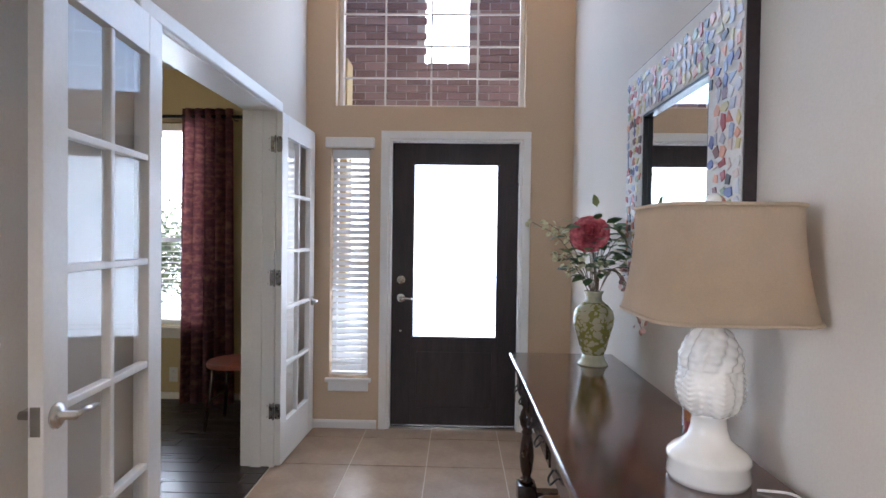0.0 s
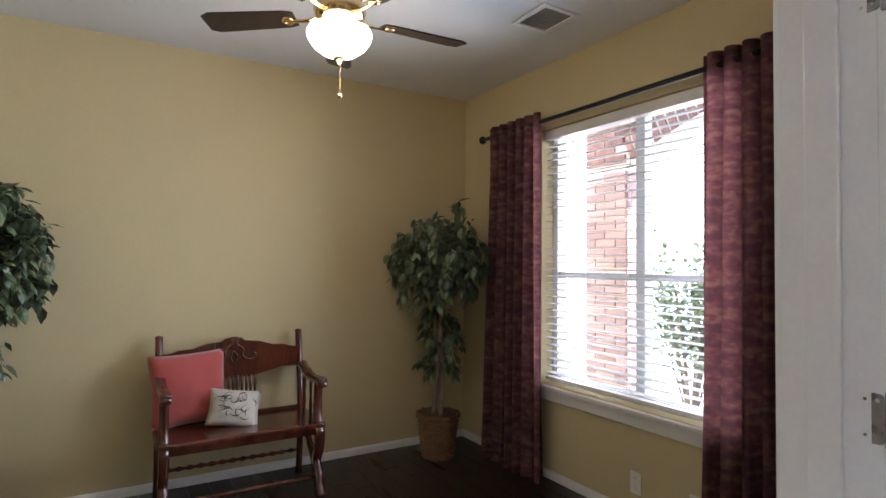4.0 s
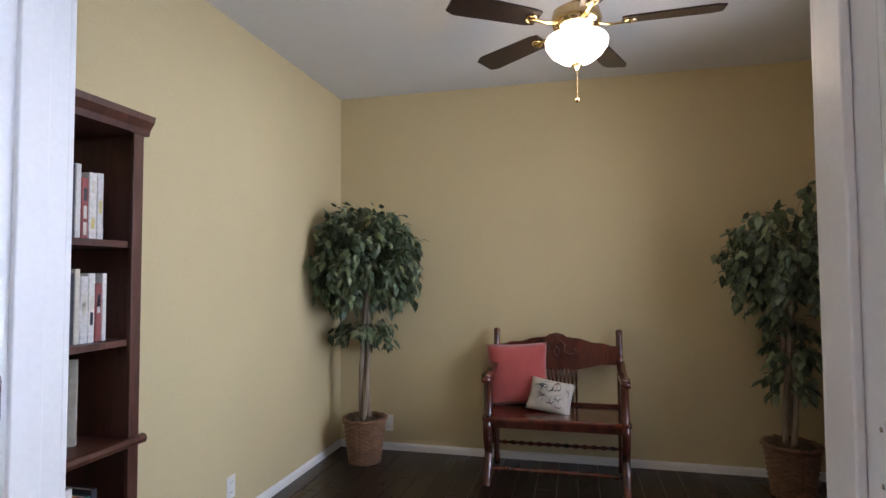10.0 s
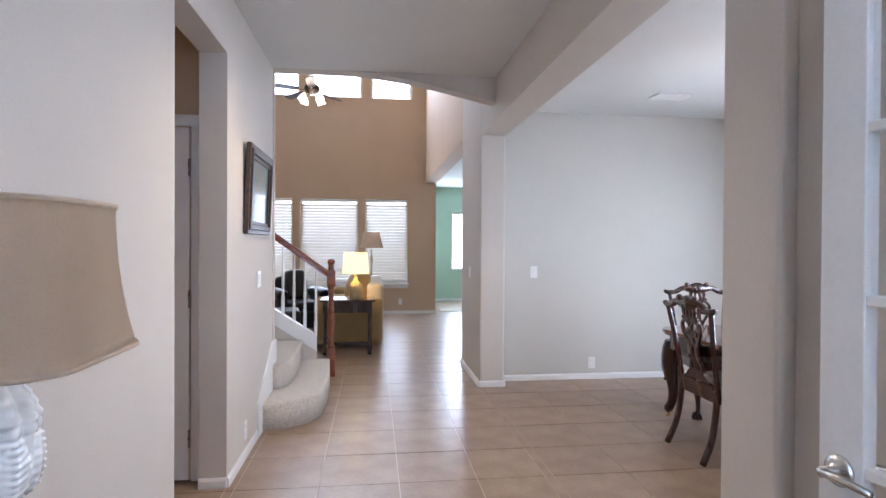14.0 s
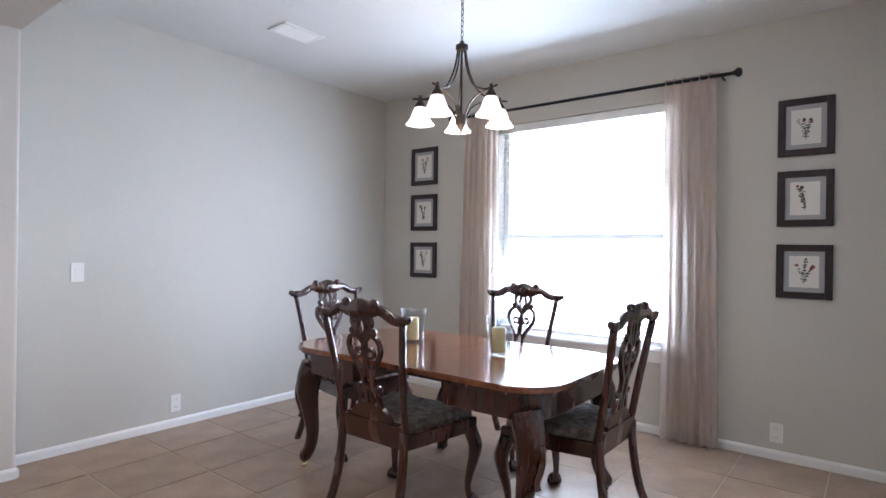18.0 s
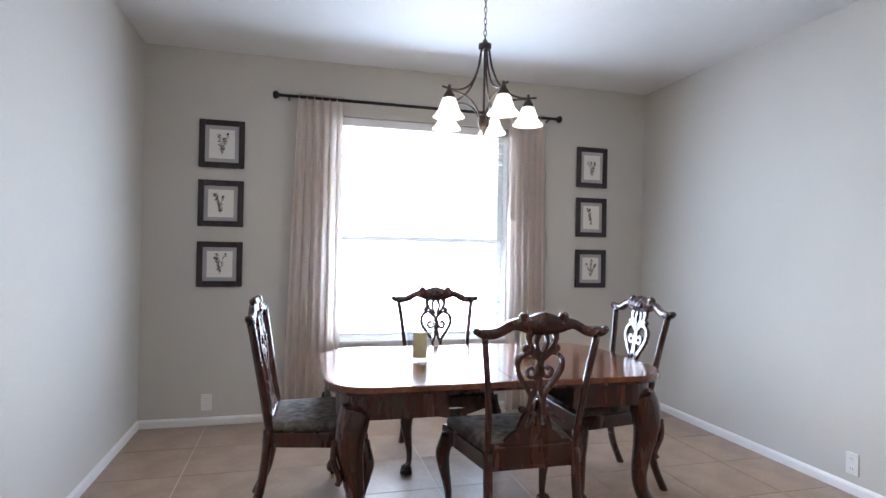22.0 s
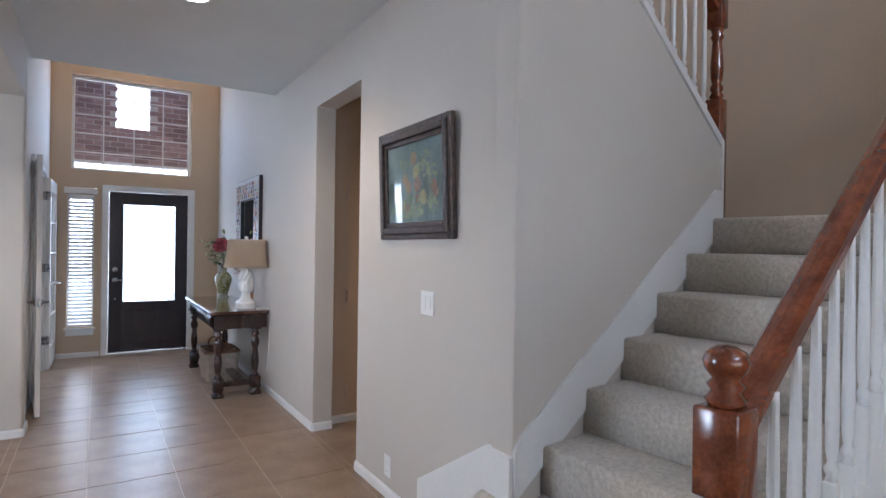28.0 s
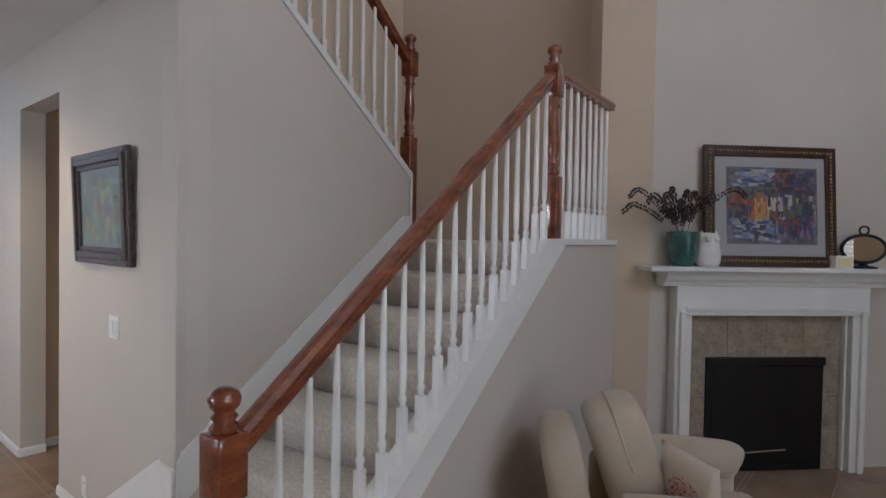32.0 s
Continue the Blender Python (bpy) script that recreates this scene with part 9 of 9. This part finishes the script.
ACM = pose(3.46, -2.52, 0, 0, 0, -148)
armchair(ACM, "cream upholstered armchair standing beside the stairs", M_CREAM)
M_FLORAL = material("cream_cushion_cloth", (0.60, 0.52, 0.44), 0.9, vary=0.06, fine=260, bump=0.3)
c = cushion("cushion", "cream cushion with a red flower print on the armchair", M_FLORAL, 0.37, 0.37, 0.13, ACM @ pose(0.15, 0.01, 0.474, 10, 0, 32) @ pose(0, 0, 0, 0, 5, 0) @ Matrix.Diagonal((0.74, 1, 0.86, 1)))
M_REDPRINT = material("red_flower_print", (0.62, 0.10, 0.12), 0.9, vary=0.3, scale=60, bump=0.2)
bm = bmesh.new()
rnd = random.Random(3)
for k in range(210):
    a, r = rnd.uniform(0, 6.28), 0.105 * math.sqrt(rnd.random())
    x, z = 0.02 + r * math.cos(a), 0.18 + r * math.sin(a)
    for s in (1, -1):
        y = s * (0.065 * (math.sin(math.pi * (x / 0.36 + 0.5)) * math.sin(math.pi * z / 0.36)) ** 0.42 + 0.0008)
        q = rnd.uniform(0.003, 0.008)
        bm.faces.new([bm.verts.new((x + q * math.cos(i * 1.2566), y, z + q * math.sin(i * 1.2566))) for i in range(5)])
part("flower_print", bm, M_REDPRINT, c)

# sofa with its end to the hall, and the table behind it
M_SOFA = material("tan_gold_sofa_cloth", (0.36, 0.24, 0.10), 0.9, vary=0.08, scale=6, fine=260, bump=0.3, sheen=0.2)
M_SOFA_PALE = material("pale_sofa_cloth", (0.55, 0.48, 0.38), 0.9, vary=0.06, scale=6, fine=260, bump=0.3, sheen=0.2)
t = thing("sofa", "tan upholstered sofa seen from its end", "sofa", pose(1.65, -4.42, 0))
part("base", soft_box(0.88, 1.86, 0.38, 0.04, pose(0, 0, 0.04)), M_SOFA, t, "", True)
part("backrest", soft_box(0.22, 1.86, 0.80, 0.07, pose(-0.35, 0, 0.05)), M_SOFA_PALE, t, "", True)
for y in (-0.85, 0.85):
    part("arm", soft_box(0.90, 0.20, 0.62, 0.07, pose(0.0, y, 0.05)), M_SOFA, t, "", True)
for y in (-0.38, 0.38):
    part("seat_cushion", soft_box(0.62, 0.72, 0.16, 0.05, pose(0.09, y, 0.41)), M_SOFA, t, "", True)
    part("back_cushion", soft_box(0.18, 0.70, 0.42, 0.07, pose(-0.14, y, 0.55, 0, -10, 0)), M_SOFA, t, "", True)
for y, mt, lb in ((-0.15, M_SOFA_PALE, "pale loose cushion lying on the sofa"), (0.25, M_SOFA, "gold loose cushion lying on the sofa")):
    cushion("cushion", lb, mt, 0.42, 0.40, 0.15, pose(1.70, -4.42 + y, 0.60, 20, 0, -80))
t = thing("sofa_table", "dark wooden table with twisted legs standing behind the sofa", "table", pose(1.635, -3.17, 0))
part("tabletop", box(-0.335, -0.22, 0.66, 0.335, 0.20, 0.685, 0.005), M_CONSOLE_TOP, t)
part("apron", box(-0.30, -0.19, 0.52, 0.30, 0.17, 0.659), M_CONSOLE, t)
for x in (-0.27, 0.27):
    for y in (-0.16, 0.14):
        bm = bmesh.new()
        for q in range(2):
            pts = [(x + 0.014 * math.cos(1.1 * i + 3.14 * q), y + 0.014 * math.sin(1.1 * i + 3.14 * q), 0.06 + 0.46 * i / 36) for i in range(37)]
            add_tube(bm, pts, 0.015, 6)
        add_lathe(bm, [(0.0, 0.0), (0.024, 0.0), (0.032, 0.03), (0.024, 0.065), (0.0, 0.07)], 12, pose(x, y, 0))
        part("leg", tidy(bm), M_CONSOLE, t, "barley-twist leg", True)
part("stretcher", box(-0.25, -0.02, 0.10, 0.25, 0.0, 0.13), M_CONSOLE, t)
t = thing("table_lamp", "lit table lamp with a yellow shade on the sofa table", "lamp", pose(1.545, -3.14, 0.6855))
M_STONE = material("pale_gold_lamp_base", (0.46, 0.36, 0.18), 0.35, vary=0.2, scale=14, bump=0.1)
M_LITSHADE = lamp_glow("lit_yellow_shade", (1.0, 0.72, 0.24), 0.34, (0.7, 0.6, 0.3))
part("lamp_base", tidy(lathe([(0.0, 0.0), (0.070, 0.0), (0.078, 0.02), (0.080, 0.14), (0.070, 0.19), (0.035, 0.22), (0.022, 0.25), (0.022, 0.285), (0.03, 0.29), (0.0, 0.29)], 24)), M_STONE, t, "", True)
part("shade", tidy(lathe([(0.165, 0.315), (0.145, 0.575), (0.142, 0.575), (0.162, 0.315)], 28, None, False)), M_LITSHADE, t, "glowing yellow drum shade", True)
part("finial", tidy(lathe([(0.0, 0.57), (0.008, 0.575), (0.012, 0.59), (0.0, 0.6)], 10)), M_BRASS, t, "", True)
point_light("sofa_lamp_light", 1.545, -3.14, 1.12, 1.6, (1.0, 0.72, 0.36), 0.05)
t = thing("floor_lamp", "floor lamp with a pale bell shade by the living room windows", "lamp", pose(1.36, -6.1, 0))
part("lamp_pole", tidy(lathe([(0.0, 0.0), (0.13, 0.0), (0.12, 0.02), (0.03, 0.05), (0.016, 0.09), (0.014, 0.6), (0.026, 0.65), (0.014, 0.72), (0.018, 1.0), (0.030, 1.1), (0.016, 1.18), (0.012, 1.28), (0.0, 1.28)], 18)), M_STONE, t, "", True)
part("shade", tidy(lathe([(0.215, 1.30), (0.175, 1.42), (0.145, 1.58), (0.142, 1.58), (0.172, 1.42), (0.212, 1.30)], 28, None, False)), M_SHADE, t, "pale bell shade", True)
M_LEATHER = material("black_leather", (0.012, 0.012, 0.014), 0.32, vary=0.2, scale=9, fine=120, bump=0.3)
armchair(pose(2.52, -5.25, 0, 0, 0, 25), "black leather armchair in the living room", M_LEATHER)
t = thing("ottoman", "low black leather ottoman on the patterned rug", "ottoman", pose(2.75, -4.25, 0.012, 0, 0, 10))
part("ottoman_body", soft_box(0.75, 0.55, 0.36, 0.05, pose(0, 0, 0.06)), M_LEATHER, t, "", True)
for x in (-0.3, 0.3):
    for y in (-0.2, 0.2):
        part("foot", tidy(lathe([(0.0, 0.0), (0.02, 0.0), (0.026, 0.06), (0.0, 0.06)], 10, pose(x, y, 0))), M_CONSOLE, t)
M_RUG = material("brown_patterned_rug", (0.16, 0.10, 0.06), 0.95, vary=0.4, scale=9, fine=160, bump=0.5, second=(0.38, 0.28, 0.18))
t = thing("rug", "brown patterned rug on the living room tile", "rug", pose(3.05, -4.7, 0.0005))
part("rug_pile", box(-0.9, -1.2, 0, 0.9, 1.2, 0.010, 0.004), M_RUG, t)
part("rug_border", box(-0.8, -1.1, 0.0102, 0.8, 1.1, 0.0115, 0), M_SOFA_PALE, t)
t = thing("door_mat", "small pale mat on the breakfast room floor", "rug", pose(-0.45, -7.6, 0.0005))
part("fibre_top", box(-0.4, -0.3, 0, 0.4, 0.3, 0.010, 0.003), M_SOFA_PALE, t)
ceiling_fan("dark ceiling fan with lit tulip lamps in the living room", 2.22, -4.35, Z_LIV, 2.00, 22, False, 0.66)
point_light("living_fan_light", 2.22, -4.35, Z_LIV - 2.36, 3.0, WARM, 0.12)
wall_plate("white wall outlet low on the living room wall", pose(0.80, LIV_S, 0.24, 0, 0, 0), "outlet")

# ---------------------------------------------------------------- floors, piece by piece
structure("ground", box(-60, -60, -0.22, 60, 60, -0.12), M_GRASS, "green lawn around the house", "ground")
# added slab: its pale colour gives the glaring white ground and bounces daylight
structure("pavement", box(-6, 5.76, -0.119, -0.02, 10.0, -0.06), M_CONCRETE, "pale slab added in front of the house for ground whitened by glare", "pavement")
# glowing sheets added outside the windows, in place of the overexposed distance
structure("backdrop", box(-9, 10.2, -0.11, 6, 10.3, 7), M_OUT, "glowing sheet for the overexposed distance beyond the porch", "backdrop")
structure("backdrop", box(-7.6, -5, -0.11, -7.5, 7, 6), M_OUT, "glowing sheet for the overexposed distance beyond the dining window", "backdrop")
structure("backdrop", box(-6, -13.1, -0.11, 9, -13.0, 8), M_OUT, "glowing sheet for the overexposed distance beyond the back windows", "backdrop")
slab = structure("floor", box(-3.6, -9.6, -0.11, LIV_E, 5.6, -0.0025), M_GROUT, "beige ceramic tile floor with pale grout joints", "floor")
tile_mesh = mesh_of(box(-TILE / 2 + 0.003, -TILE / 2 + 0.003, -0.012, TILE / 2 - 0.003, TILE / 2 - 0.003, 0.0), "tile")
tile_mesh.materials.append(M_TILE)
rng = random.Random(4)


def lay_tile(x0, y0, x1, y1):
    """One tile, cut where it meets a wall."""
    full = abs(x1 - x0 - TILE) < 1e-4 and abs(y1 - y0 - TILE) < 1e-4
    me = tile_mesh
    if not full:
        hx, hy = (x1 - x0) / 2 - 0.003, (y1 - y0) / 2 - 0.003
        if hx < 0.01 or hy < 0.01:
            return
        me = mesh_of(box(-hx, -hy, -0.012, hx, hy, 0), "tile")
        me.materials.append(M_TILE)
    ob = new("tile", me)
    ob.parent = slab
    ob.location = ((x0 + x1) / 2, (y0 + y1) / 2, rng.uniform(-0.0006, 0.0006))


near, far = [], []
for i in range(-12, 16):
    for j in range(-26, 10):
        x0, y0 = TX + i * TILE, TY + j * TILE
        for ax, ay, bx, by, close in ((HALL_W, -2.43, HALL_E, 2.64, True), (FOY_W, 2.64, HALL_E, FRONT + 0.03, True), (DIN_W, DIN_S, HALL_W, DIN_N, True), (HALL_E, 0.56, 3.35, 1.62, False),
                                      (HALL_W, -6.9, LIV_E, -2.43, True), (HALL_E, -2.43, LIV_E, STAIR_Y, False), (-3.4, -9.45, HALL_W, -2.43, False)):
            c = (max(x0, ax), max(y0, ay), min(x0 + TILE, bx), min(y0 + TILE, by))
            if c[2] - c[0] > 0.02 and c[3] - c[1] > 0.02:
                (near if close and c[0] < 2.4 and c[1] > -5.2 else far).append(c)
for c in near[:300]:
    lay_tile(*c)
bm = bmesh.new()
for x0, y0, x1, y1 in near[300:] + far:
    add_box(bm, x0 + 0.003, y0 + 0.003, -0.012, x1 - 0.003, y1 - 0.003, 0.0)
tagged(part("tile_field", bm, M_TILE, slab), kind="stuff")

study_floor = structure("floor_study", box(STU_W, STU_S, -0.08, FOY_W - 0.005, STU_N, -0.004), M_PLANK, "near-black hardwood plank floor", "floor")
rng = random.Random(7)
y = STU_S
row = 0
while y < STU_N - 0.02:
    x = STU_W - rng.uniform(0, 0.8)
    wdt = min(0.127, STU_N - y)
    while x < FOY_W - 0.006:
        ln = rng.uniform(0.55, 1.25)
        lo, hi = max(x, STU_W), min(x + ln, FOY_W - 0.006 if FR0 - 0.06 < y < FR1 - 0.10 else STU_E)
        if hi - lo > 0.03:
            bm = box(lo + 0.0012, y + 0.0012, -0.004, hi - 0.0012, y + wdt - 0.0012, 0.006)
            top = [e for e in bm.edges if all(v.co.z > 0 for v in e.verts)]
            bmesh.ops.bevel(bm, geom=top, offset=0.0025, segments=1, affect="EDGES")
            part("plank", bm, M_PLANK, study_floor)
        x += ln
    y += 0.127
